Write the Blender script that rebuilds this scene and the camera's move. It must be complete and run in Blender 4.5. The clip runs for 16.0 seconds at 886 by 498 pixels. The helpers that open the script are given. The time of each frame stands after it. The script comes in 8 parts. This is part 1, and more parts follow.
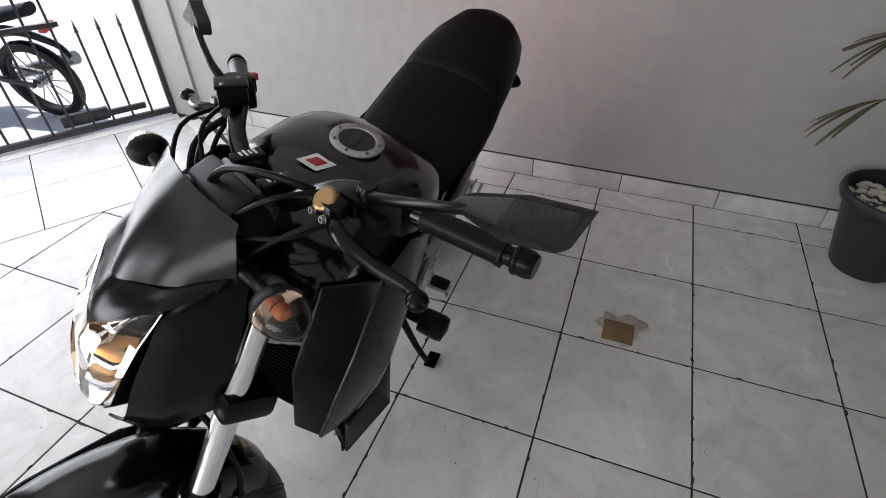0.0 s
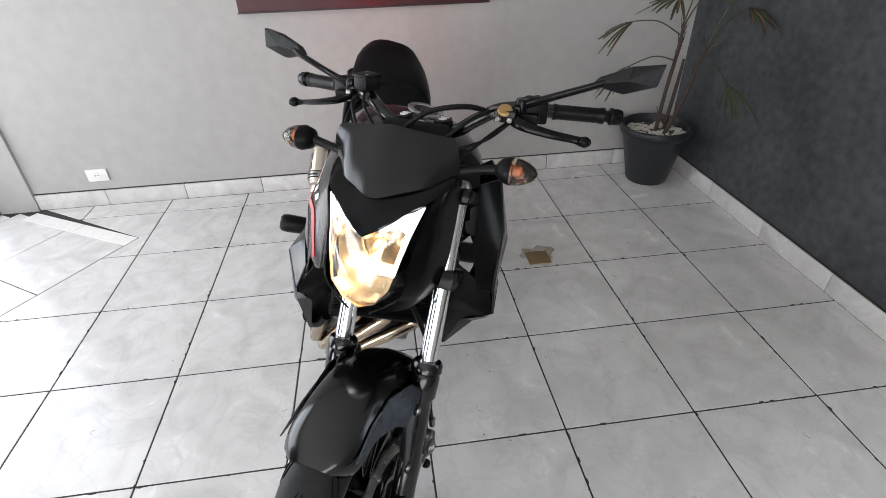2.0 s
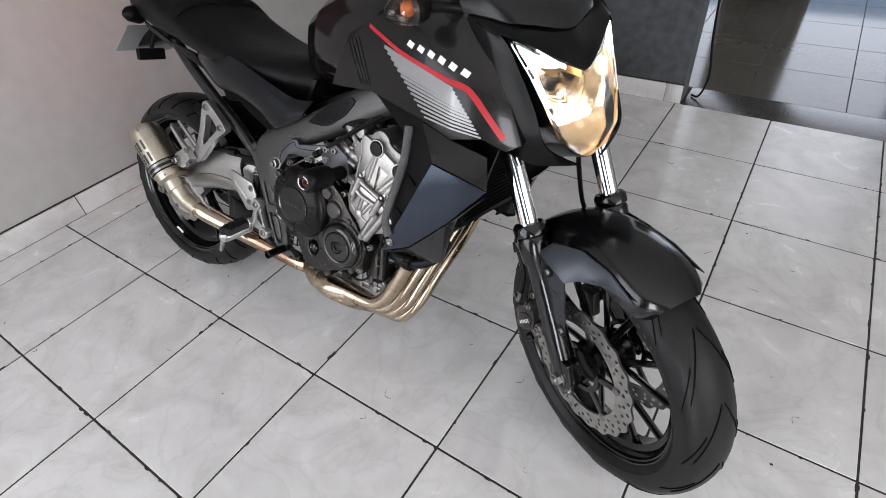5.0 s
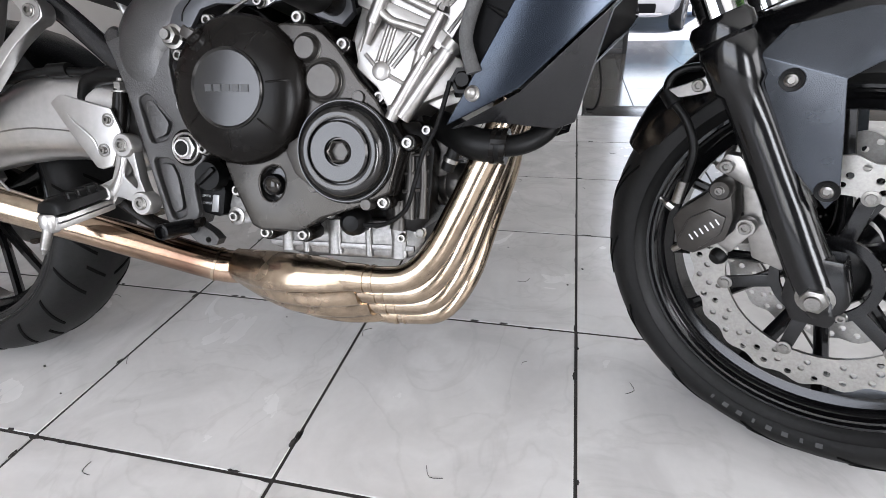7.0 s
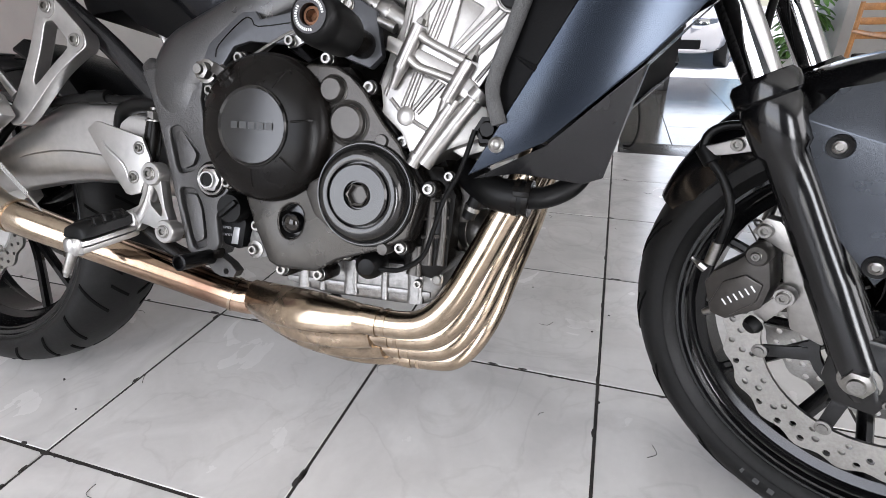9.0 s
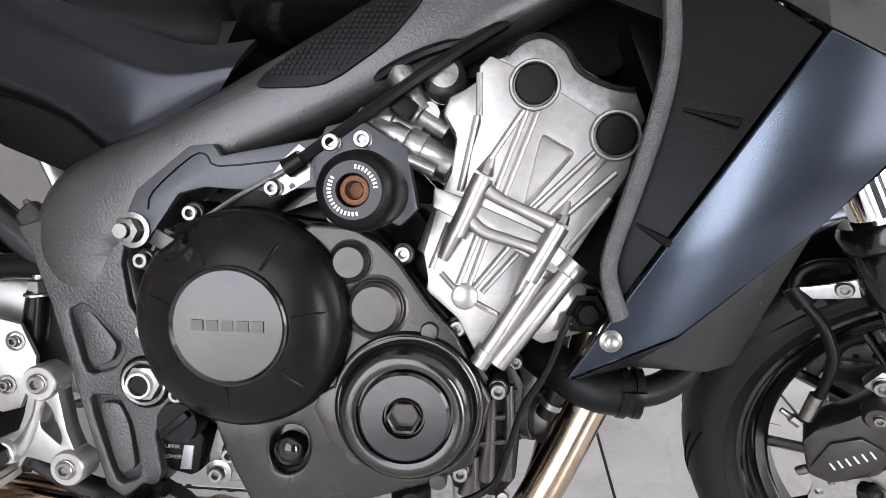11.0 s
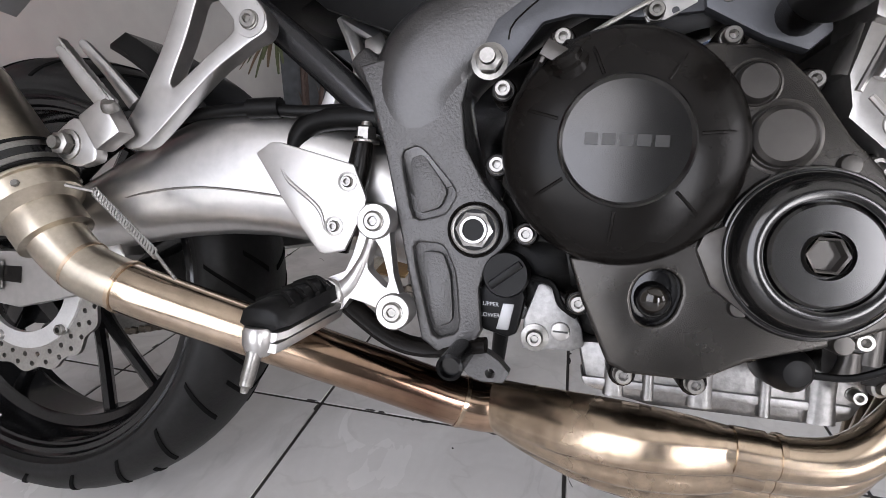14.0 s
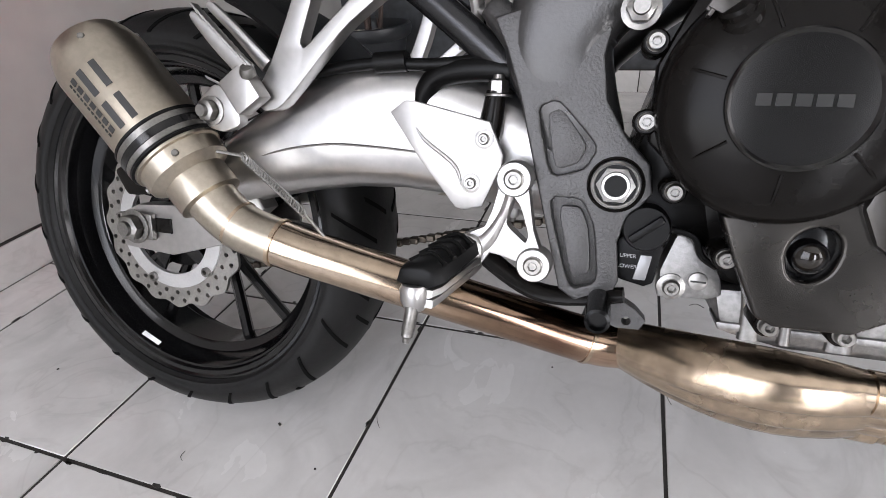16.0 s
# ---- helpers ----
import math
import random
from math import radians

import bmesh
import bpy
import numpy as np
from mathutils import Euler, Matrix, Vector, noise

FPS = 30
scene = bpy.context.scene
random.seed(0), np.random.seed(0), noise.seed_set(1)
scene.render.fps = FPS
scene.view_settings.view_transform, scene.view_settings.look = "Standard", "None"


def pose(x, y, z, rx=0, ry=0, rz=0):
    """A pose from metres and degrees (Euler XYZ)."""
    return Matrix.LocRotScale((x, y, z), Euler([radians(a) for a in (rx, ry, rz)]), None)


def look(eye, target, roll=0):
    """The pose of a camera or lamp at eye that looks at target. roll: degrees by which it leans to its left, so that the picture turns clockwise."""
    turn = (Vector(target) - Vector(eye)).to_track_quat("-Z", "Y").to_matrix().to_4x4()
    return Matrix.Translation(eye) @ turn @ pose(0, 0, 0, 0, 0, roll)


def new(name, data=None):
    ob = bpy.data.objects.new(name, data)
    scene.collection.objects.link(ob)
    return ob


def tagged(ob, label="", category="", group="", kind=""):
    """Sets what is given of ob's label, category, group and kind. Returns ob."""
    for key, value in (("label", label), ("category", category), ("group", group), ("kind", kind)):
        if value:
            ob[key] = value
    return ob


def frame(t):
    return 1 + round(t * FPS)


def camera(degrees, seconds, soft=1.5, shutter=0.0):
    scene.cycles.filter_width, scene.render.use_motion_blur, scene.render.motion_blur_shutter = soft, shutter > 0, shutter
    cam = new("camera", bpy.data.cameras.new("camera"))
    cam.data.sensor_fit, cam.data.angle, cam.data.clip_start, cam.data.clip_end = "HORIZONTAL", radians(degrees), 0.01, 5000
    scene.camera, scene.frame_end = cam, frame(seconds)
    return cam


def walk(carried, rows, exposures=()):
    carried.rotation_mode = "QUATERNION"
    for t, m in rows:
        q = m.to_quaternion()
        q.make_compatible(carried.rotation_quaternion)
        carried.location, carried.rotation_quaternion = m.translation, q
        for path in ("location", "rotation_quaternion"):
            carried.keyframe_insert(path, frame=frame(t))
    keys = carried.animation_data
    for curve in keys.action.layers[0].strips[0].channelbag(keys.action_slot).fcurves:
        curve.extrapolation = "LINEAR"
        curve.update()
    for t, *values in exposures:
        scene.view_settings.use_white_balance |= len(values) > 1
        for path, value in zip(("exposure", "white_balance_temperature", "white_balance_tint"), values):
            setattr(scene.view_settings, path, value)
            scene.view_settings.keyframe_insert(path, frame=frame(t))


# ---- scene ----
cam = camera(81.4, 16.0, 0.8)
PATH = [
    (0, (0.445, 0.506, 1.412), (-1.009, -0.059, 0.16), -0.6),
    (0.5, (0.595, 0.372, 1.434), (-0.972, -0.008, 0.251), -1.4),
    (1, (0.724, 0.173, 1.414), (-0.918, 0.035, 0.28), -2.5),
    (1.5, (0.876, 0.055, 1.409), (-0.791, 0.138, 0.308), -1.7),
    (2, (1.015, -0.062, 1.422), (-0.642, 0.138, 0.319), -1.7),
    (2.5, (1.029, -0.28, 1.404), (-0.6, 0.026, 0.285), -0.6),
    (3, (0.988, -0.497, 1.354), (-0.574, -0.003, 0.208), -4.2),
    (3.2, (0.938, -0.546, 1.336), (-0.572, 0.031, 0.158), -3.9),
    (5.3, (0.323, -0.964, 1.244), (-0.495, 0.298, -0.075), -7.1),
    (5.5, (0.222, -0.962, 1.219), (-0.532, 0.315, -0.123), -8.5),
    (6, (0.066, -0.92, 1.019), (-0.44, 0.481, -0.315), -6.2),
    (6.5, (-0.033, -0.894, 0.788), (-0.44, 0.626, -0.446), -4.6),
    (7, (-0.053, -0.886, 0.668), (-0.48, 0.819, -0.286), -2.5),
    (7.5, (-0.049, -0.881, 0.63), (-0.497, 0.865, -0.237), -1.7),
    (8, (-0.036, -0.884, 0.628), (-0.513, 0.874, -0.199), -1.3),
    (8.5, (-0.037, -0.883, 0.635), (-0.526, 0.874, -0.185), -0.7),
    (9, (-0.046, -0.85, 0.687), (-0.593, 0.864, -0.187), -0.7),
    (9.5, (-0.061, -0.809, 0.757), (-0.595, 0.877, -0.178), -1.6),
    (9.7, (-0.087, -0.784, 0.781), (-0.564, 0.935, -0.123), -1.7),
    (11.8, (-0.324, -0.644, 0.728), (-0.402, 1.221, 0.01), 1.2),
    (12, (-0.338, -0.656, 0.717), (-0.419, 1.218, 0.022), 1.5),
    (12.5, (-0.378, -0.681, 0.681), (-0.51, 1.214, 0.055), 1.9),
    (13, (-0.418, -0.698, 0.649), (-0.598, 1.17, -0.043), 2.3),
    (13.5, (-0.452, -0.711, 0.629), (-0.758, 1.134, -0.08), 1.9),
    (14, (-0.482, -0.721, 0.611), (-0.925, 1.096, -0.098), 0.3),
    (14.5, (-0.508, -0.722, 0.6), (-1.045, 1.048, -0.161), -0.7),
    (15, (-0.523, -0.725, 0.597), (-1.061, 1.016, -0.228), -0.3),
    (15.5, (-0.545, -0.728, 0.618), (-1.09, 0.966, -0.296), -1.2),
    (16, (-0.558, -0.739, 0.665), (-1.16, 0.861, -0.373), -4.4),
]
walk(cam, [(t, look(eye, target, roll)) for t, eye, target, roll in PATH], [(0, 0.3, 6500, 14), (1, 0.2, 6500, 14), (1.5, 0.32, 6490, 14), (2, 0.62, 6470, 12), (2.5, 0.32, 6490, 12), (3, 0.32, 6500, 12), (5.5, 0.50, 6510, 14), (6, 0.66, 6470, 13), (7, 0.78, 6450, 14), (8, 0.86, 6480, 14), (9.5, 0.76, 6510, 15), (12, 1.02, 6490, 16), (12.5, 0.86, 6510, 16), (13, 0.84, 6530, 16), (14, 0.64, 6550, 17), (15, 0.47, 6550, 17), (15.5, 0.49, 6550, 17), (16, 0.64, 6540, 16)])


# ---------------------------------------------------------------- light
world = bpy.data.worlds.new("sky")
scene.world = world
world.use_nodes = True
wn = world.node_tree.nodes
sky = wn.new("ShaderNodeTexSky")
sky.sky_type = "NISHITA"
sky.sun_disc = False
sky.sun_elevation, sky.sun_rotation = radians(50), radians(200)
world.node_tree.links.new(sky.outputs[0], wn["Background"].inputs[0])
wn["Background"].inputs[1].default_value = 0.15

sun = new("sun", bpy.data.lights.new("sun", "SUN"))
sun.data.energy, sun.data.angle, sun.data.color = 5.0, radians(1), (1.0, 0.96, 0.9)
sun.matrix_world = look((-1.0, -6.0, 6.5), (-1.0, -3.5, 0.0))

GATE0, GATE_DIR = Vector((-1.93, -2.30, 0)), Vector((0.84, -0.5426, 0))
GATE_IN = Vector((0.5426, 0.84, 0))


def area(name, eye, target, sx, sy, power, colour):
    ob = new(name, bpy.data.lights.new(name, "AREA"))
    ob.data.shape, ob.data.size, ob.data.size_y, ob.data.energy, ob.data.color = "RECTANGLE", sx, sy, power, colour
    ob.matrix_world = look(eye, target)
    return ob


GATE_W = 2.1
gate_mid = GATE0 + GATE_DIR * GATE_W / 2 + GATE_IN * 0.12
area("gate_daylight", gate_mid + Vector((0, 0, 1.35)), gate_mid + GATE_IN * 2 + Vector((0, 0, 1.0)), 2.0, 2.3, 42, (0.93, 0.97, 1.0))
area("street_daylight", (0.3, 4.3, 1.35), (0.4, 0.0, 0.8), 1.8, 2.2, 19, (0.95, 0.98, 1.0))
area("doorway_daylight", (1.78, -3.40, 1.1), (1.5, 0.0, 0.9), 0.8, 1.9, 50, (0.95, 0.98, 1.0))
# added fill lamp in front of the closed side wall, no opening there
area("side_fill_light", (4.3, -1.2, 1.6), (0.0, -0.6, 0.7), 3.6, 2.2, 94, (0.97, 0.98, 1.0))


# ---------------------------------------------------------------- materials
def material(name, colour, rough=0.5, metal=0.0, vary=0.12, scale=6.0, bump=0.0, bump_scale=120.0, coat=0.0, rough_vary=0.1, per_object=0.0, spec=0.5):
    m = bpy.data.materials.new(name)
    m.use_nodes = True
    nt = m.node_tree
    N, k = nt.nodes, nt.links.new
    b = N["Principled BSDF"]
    tc = N.new("ShaderNodeTexCoord")
    n1, n2 = N.new("ShaderNodeTexNoise"), N.new("ShaderNodeTexNoise")
    n1.inputs["Scale"].default_value, n1.inputs["Detail"].default_value = scale, 5
    n2.inputs["Scale"].default_value, n2.inputs["Detail"].default_value = scale * 9, 3
    k(tc.outputs["Object"], n1.inputs["Vector"])
    k(tc.outputs["Object"], n2.inputs["Vector"])
    mix = N.new("ShaderNodeMath")
    mix.operation = "ADD"
    k(n1.outputs[0], mix.inputs[0])
    k(n2.outputs[0], mix.inputs[1])
    ramp = N.new("ShaderNodeMapRange")
    ramp.inputs[1].default_value, ramp.inputs[2].default_value = 0.7, 1.3
    ramp.inputs[3].default_value, ramp.inputs[4].default_value = 1 - vary, 1 + vary
    k(mix.outputs[0], ramp.inputs[0])
    val = ramp.outputs[0]
    if per_object:
        oi = N.new("ShaderNodeObjectInfo")
        r2 = N.new("ShaderNodeMapRange")
        r2.inputs[3].default_value, r2.inputs[4].default_value = 1 - per_object, 1 + per_object
        k(oi.outputs["Random"], r2.inputs[0])
        mu = N.new("ShaderNodeMath")
        mu.operation = "MULTIPLY"
        k(val, mu.inputs[0])
        k(r2.outputs[0], mu.inputs[1])
        val = mu.outputs[0]
    sc = N.new("ShaderNodeVectorMath")
    sc.operation = "SCALE"
    sc.inputs[0].default_value = colour
    k(val, sc.inputs["Scale"])
    k(sc.outputs[0], b.inputs["Base Color"])
    rr = N.new("ShaderNodeMapRange")
    rr.inputs[1].default_value, rr.inputs[2].default_value = 0.3, 0.7
    rr.inputs[3].default_value, rr.inputs[4].default_value = max(0.02, rough - rough_vary * rough), rough + rough_vary * rough
    k(n1.outputs[0], rr.inputs[0])
    k(rr.outputs[0], b.inputs["Roughness"])
    b.inputs["Metallic"].default_value = metal
    b.inputs["Coat Weight"].default_value = coat
    b.inputs["Specular IOR Level"].default_value = spec
    b.inputs["Coat Roughness"].default_value = 0.08
    if bump:
        n3, bp = N.new("ShaderNodeTexNoise"), N.new("ShaderNodeBump")
        n3.inputs["Scale"].default_value, n3.inputs["Detail"].default_value = bump_scale, 4
        k(tc.outputs["Object"], n3.inputs["Vector"])
        bp.inputs["Strength"].default_value, bp.inputs["Distance"].default_value = bump, 0.002
        k(n3.outputs[0], bp.inputs["Height"])
        k(bp.outputs[0], b.inputs["Normal"])
    return m


def glowing(name, colour, strength):
    m = bpy.data.materials.new(name)
    m.use_nodes = True
    b = m.node_tree.nodes["Principled BSDF"]
    b.inputs["Base Color"].default_value = (*colour, 1)
    b.inputs["Emission Color"].default_value = (*colour, 1)
    b.inputs["Emission Strength"].default_value = strength
    return m


def glassy(name, colour=(1, 1, 1), rough=0.02):
    m = bpy.data.materials.new(name)
    m.use_nodes = True
    b = m.node_tree.nodes["Principled BSDF"]
    b.inputs["Base Color"].default_value = (*colour, 1)
    b.inputs["Roughness"].default_value = rough
    b.inputs["Transmission Weight"].default_value = 1
    b.inputs["IOR"].default_value = 1.45
    return m




def tile_material(name, light, dark, rough):
    """Glazed tile with soft grey clouds and faint veins; each piece takes its own stretch of the pattern."""
    m = bpy.data.materials.new(name)
    m.use_nodes = True
    N, k = m.node_tree.nodes, m.node_tree.links.new
    b = N["Principled BSDF"]
    tc, oi = N.new("ShaderNodeTexCoord"), N.new("ShaderNodeObjectInfo")
    shift, at = N.new("ShaderNodeVectorMath"), N.new("ShaderNodeVectorMath")
    shift.operation, at.operation = "SCALE", "ADD"
    shift.inputs[0].default_value = (37.0, 53.0, 0.0)
    k(oi.outputs["Random"], shift.inputs["Scale"])
    k(tc.outputs["Object"], at.inputs[0])
    k(shift.outputs[0], at.inputs[1])
    cloud, vein, fine = (N.new("ShaderNodeTexNoise") for _ in range(3))
    for n, s, d, w in ((cloud, 5.5, 6, 1.2), (vein, 3.2, 8, 2.4), (fine, 70, 3, 0)):
        n.inputs["Scale"].default_value, n.inputs["Detail"].default_value, n.inputs["Distortion"].default_value = s, d, w
        k(at.outputs[0], n.inputs["Vector"])
    r1, r2 = N.new("ShaderNodeValToRGB"), N.new("ShaderNodeValToRGB")
    r1.color_ramp.elements[0].position, r1.color_ramp.elements[1].position = 0.33, 0.62
    r1.color_ramp.elements[0].color, r1.color_ramp.elements[1].color = (*dark, 1), (*light, 1)
    r2.color_ramp.elements[0].position, r2.color_ramp.elements[1].position = 0.47, 0.53
    r2.color_ramp.elements[0].color, r2.color_ramp.elements[1].color = (1, 1, 1, 1), (1, 1, 1, 1)
    mid = r2.color_ramp.elements.new(0.5)
    mid.color = (0.93, 0.928, 0.925, 1)
    k(cloud.outputs[0], r1.inputs[0])
    k(vein.outputs[0], r2.inputs[0])
    mul = N.new("ShaderNodeVectorMath")
    mul.operation = "MULTIPLY"
    k(r1.outputs[0], mul.inputs[0])
    k(r2.outputs[0], mul.inputs[1])
    tone, sc = N.new("ShaderNodeMapRange"), N.new("ShaderNodeVectorMath")
    tone.inputs[3].default_value, tone.inputs[4].default_value = 0.96, 1.04
    k(fine.outputs[0], tone.inputs[0])
    sc.operation = "SCALE"
    k(mul.outputs[0], sc.inputs[0])
    k(tone.outputs[0], sc.inputs["Scale"])
    k(sc.outputs[0], b.inputs["Base Color"])
    rr = N.new("ShaderNodeMapRange")
    rr.inputs[1].default_value, rr.inputs[2].default_value, rr.inputs[3].default_value, rr.inputs[4].default_value = 0.3, 0.7, rough * 0.7, rough * 1.5
    k(cloud.outputs[0], rr.inputs[0])
    k(rr.outputs[0], b.inputs["Roughness"])
    bp = N.new("ShaderNodeBump")
    bp.inputs["Strength"].default_value, bp.inputs["Distance"].default_value = 0.05, 0.003
    k(cloud.outputs[0], bp.inputs["Height"])
    k(bp.outputs[0], b.inputs["Normal"])
    return m


def heat_reflection_material(name, stops, rough):
    """Stainless pipe whose heat tint and painted-in dark reflection change along its length."""
    m = material(name, (1, 1, 1), rough, metal=1.0, vary=0.2, scale=9)
    N, k = m.node_tree.nodes, m.node_tree.links.new
    b = N["Principled BSDF"]
    old = b.inputs["Base Color"].links[0].from_socket
    tc, sep, ramp, mul = N.new("ShaderNodeTexCoord"), N.new("ShaderNodeSeparateXYZ"), N.new("ShaderNodeValToRGB"), N.new("ShaderNodeVectorMath")
    k(tc.outputs["Object"], sep.inputs[0])
    k(sep.outputs[0], ramp.inputs[0])
    while len(ramp.color_ramp.elements) < len(stops):
        ramp.color_ramp.elements.new(0.5)
    for e, (x, c) in zip(ramp.color_ramp.elements, stops):
        e.position, e.color = x, (*c, 1)
    mul.operation = "MULTIPLY"
    k(old, mul.inputs[0])
    k(ramp.outputs[0], mul.inputs[1])
    k(mul.outputs[0], b.inputs["Base Color"])
    return m


TILE = tile_material("ceramic_tile", (0.592, 0.580, 0.566), (0.490, 0.478, 0.466), 0.19)
# brown-black stops paint the engine's reflection over the pipe's heat tint
PIPE = heat_reflection_material("heat_and_reflection_stainless", ((0.23, (0.47, 0.385, 0.30)), (0.36, (0.43, 0.34, 0.255)), (0.46, (0.31, 0.215, 0.15)), (0.56, (0.17, 0.10, 0.07)), (0.60, (0.46, 0.32, 0.23))), 0.15)
TILE_GLOSS = material("polished_tile", (0.085, 0.077, 0.065), 0.14, vary=0.08, scale=3, per_object=0.03)
GROUT = material("dark_grout", (0.022, 0.019, 0.017), 0.85, vary=0.5, scale=20, bump=0.4, bump_scale=200)
WALL = material("grey_wall_paint", (0.37, 0.36, 0.345), 0.75, vary=0.06, scale=1.6, bump=0.12, bump_scale=60)
WALL_WHITE = material("white_wall_paint", (0.66, 0.66, 0.64), 0.75, vary=0.04, scale=1.6, bump=0.1, bump_scale=60)
WALL_DARK = material("burnt_cement_paint", (0.048, 0.052, 0.057), 0.5, vary=0.5, scale=2.6, bump=0.12, bump_scale=30)
CEILING = material("ceiling_paint", (0.75, 0.75, 0.73), 0.8, vary=0.03, scale=2)
GRANITE = material("brown_granite", (0.04, 0.034, 0.029), 0.24, vary=0.3, scale=12)
MARBLE = material("white_marble", (0.68, 0.67, 0.65), 0.2, vary=0.08, scale=4)
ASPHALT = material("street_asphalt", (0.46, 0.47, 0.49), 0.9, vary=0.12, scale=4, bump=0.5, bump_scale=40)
IRON = material("black_painted_iron", (0.03, 0.03, 0.033), 0.45, vary=0.2, scale=10)
RUBBER = material("tyre_rubber", (0.0080, 0.0079, 0.0078), 0.45, vary=0.3, scale=14, bump=0.12, bump_scale=200, spec=0.20)
# shade of the tread cuts put into the colour; radiator fins share it
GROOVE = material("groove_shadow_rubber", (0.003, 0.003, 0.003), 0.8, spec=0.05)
RUBBER_SOFT = material("moulded_rubber", (0.003, 0.003, 0.003), 0.38, vary=0.2, scale=30, spec=0.16)
BLACK_PAINT = material("matt_black_paint", (0.0022, 0.0022, 0.0024), 0.25, vary=0.15, scale=5, rough_vary=0.12, spec=0.15, coat=0.03)
GLOSS_BLACK = material("gloss_black_paint", (0.003, 0.003, 0.0033), 0.16, vary=0.15, scale=8, spec=0.5)
TANK_PAINT = material("metallic_black_paint", (0.016, 0.0145, 0.0145), 0.26, metal=0.55, vary=0.12, scale=5, coat=0.22, spec=0.3)
TANK_GLOSS = material("gloss_black_tank_paint", (0.0075, 0.0062, 0.0062), 0.13, metal=0.25, vary=0.12, scale=5, coat=0.25, spec=0.45)
GREY_PAINT = material("satin_graphite_paint", (0.042, 0.042, 0.044), 0.27, metal=0.75, vary=0.1, scale=5)
SCREEN_PAINT = material("satin_screen_paint", (0.005, 0.005, 0.0052), 0.24, metal=0.0, vary=0.08, scale=6, spec=0.32)
SPAR_PAINT = material("satin_spar_paint", (0.066, 0.0645, 0.064), 0.30, metal=0.70, vary=0.07, scale=30, bump=0.16, bump_scale=420)
GUARD_PAINT = material("satin_blue_grey_paint", (0.056, 0.062, 0.072), 0.26, metal=0.8, vary=0.06, scale=20)
LOWER_COVER = material("satin_lower_cover", (0.045, 0.042, 0.039), 0.27, metal=0.9, vary=0.06, scale=20)
GUARD_BAR = material("satin_slate_guard", (0.060, 0.062, 0.068), 0.42, metal=0.5, vary=0.08, scale=20, bump=0.06, bump_scale=500)
EMBLEM = material("satin_emblem", (0.052, 0.051, 0.050), 0.30, metal=0.85, vary=0.05)
SIDE_PAINT = material("satin_side_paint", (0.022, 0.023, 0.027), 0.20, metal=0.8, vary=0.05, scale=8)
BLUE_PAINT = material("satin_blue_graphite_paint", (0.030, 0.038, 0.052), 0.20, metal=0.75, vary=0.05, scale=3, rough_vary=0.03)
PLASTIC = material("black_plastic", (0.0028, 0.0028, 0.003), 0.40, vary=0.2, scale=20, bump=0.1, bump_scale=400, spec=0.12)
LEATHER = material("black_vinyl", (0.0022, 0.0022, 0.0025), 0.42, vary=0.2, scale=30, bump=0.2, bump_scale=450, spec=0.14)
FRAME_PAINT = material("textured_graphite_paint", (0.066, 0.0645, 0.064), 0.34, metal=0.65, vary=0.08, scale=30, bump=0.36, bump_scale=420)
ENGINE_BLACK = material("satin_black_engine_paint", (0.0050, 0.0043, 0.0038), 0.26, metal=0.0, vary=0.15, scale=12, bump=0.05, bump_scale=400, spec=0.13)
COVER_GREY = material("satin_grey_cover", (0.056, 0.055, 0.054), 0.17, metal=0.9, vary=0.06, scale=20)
COVER_DARK = material("satin_dark_bronze_cover", (0.058, 0.054, 0.05), 0.31, metal=0.75, vary=0.1, scale=16, bump=0.04, bump_scale=300)
ALLOY = material("cast_aluminium", (0.32, 0.308, 0.295), 0.34, metal=0.92, vary=0.12, scale=14, bump=0.05, bump_scale=500)
ALLOY_DULL = material("dull_cast_aluminium", (0.21, 0.205, 0.20), 0.38, metal=0.9, vary=0.3, scale=20, bump=0.2, bump_scale=200)
SATIN_ALLOY = material("brushed_aluminium", (0.44, 0.43, 0.42), 0.32, metal=0.95, vary=0.1, scale=10)
WHITE_ALLOY = material("pale_machined_aluminium", (0.66, 0.66, 0.66), 0.35, metal=0.8, vary=0.06, scale=30)
CHROME = material("chrome", (0.75, 0.75, 0.76), 0.07, metal=1.0, vary=0.03, scale=8)
STEEL = material("zinc_steel", (0.24, 0.232, 0.22), 0.32, metal=1.0, vary=0.2, scale=40)
TITAN = material("brushed_titanium", (0.47, 0.42, 0.345), 0.33, metal=1.0, vary=0.1, scale=20)
HEADER = material("bronzed_stainless", (0.47, 0.375, 0.28), 0.20, metal=1.0, vary=0.22, scale=8)
HEADER_DARK = material("burnt_stainless", (0.49, 0.385, 0.285), 0.27, metal=1.0, vary=0.28, scale=9, bump=0.16, bump_scale=40, rough_vary=0.35)
DISC = material("brake_disc_steel", (0.38, 0.37, 0.35), 0.33, metal=1.0, vary=0.15, scale=30)
RED = material("red_vinyl", (0.36, 0.008, 0.016), 0.35, vary=0.05)
WHITE = material("white_print", (0.75, 0.75, 0.75), 0.4, vary=0.04)
SILVER = material("silver_vinyl", (0.27, 0.27, 0.275), 0.35, metal=0.5, vary=0.05)
SILVER_DULL = material("raised_rubber_letters", (0.020, 0.020, 0.020), 0.5, vary=0.1)
DARKMARK = material("dark_print", (0.02, 0.02, 0.02), 0.5)
AMBER = material("amber_plastic", (0.30, 0.085, 0.02), 0.25, vary=0.1)
CARBON = material("ribbed_carbon_look", (0.009, 0.009, 0.0095), 0.30, vary=0.3, scale=8, spec=0.25)
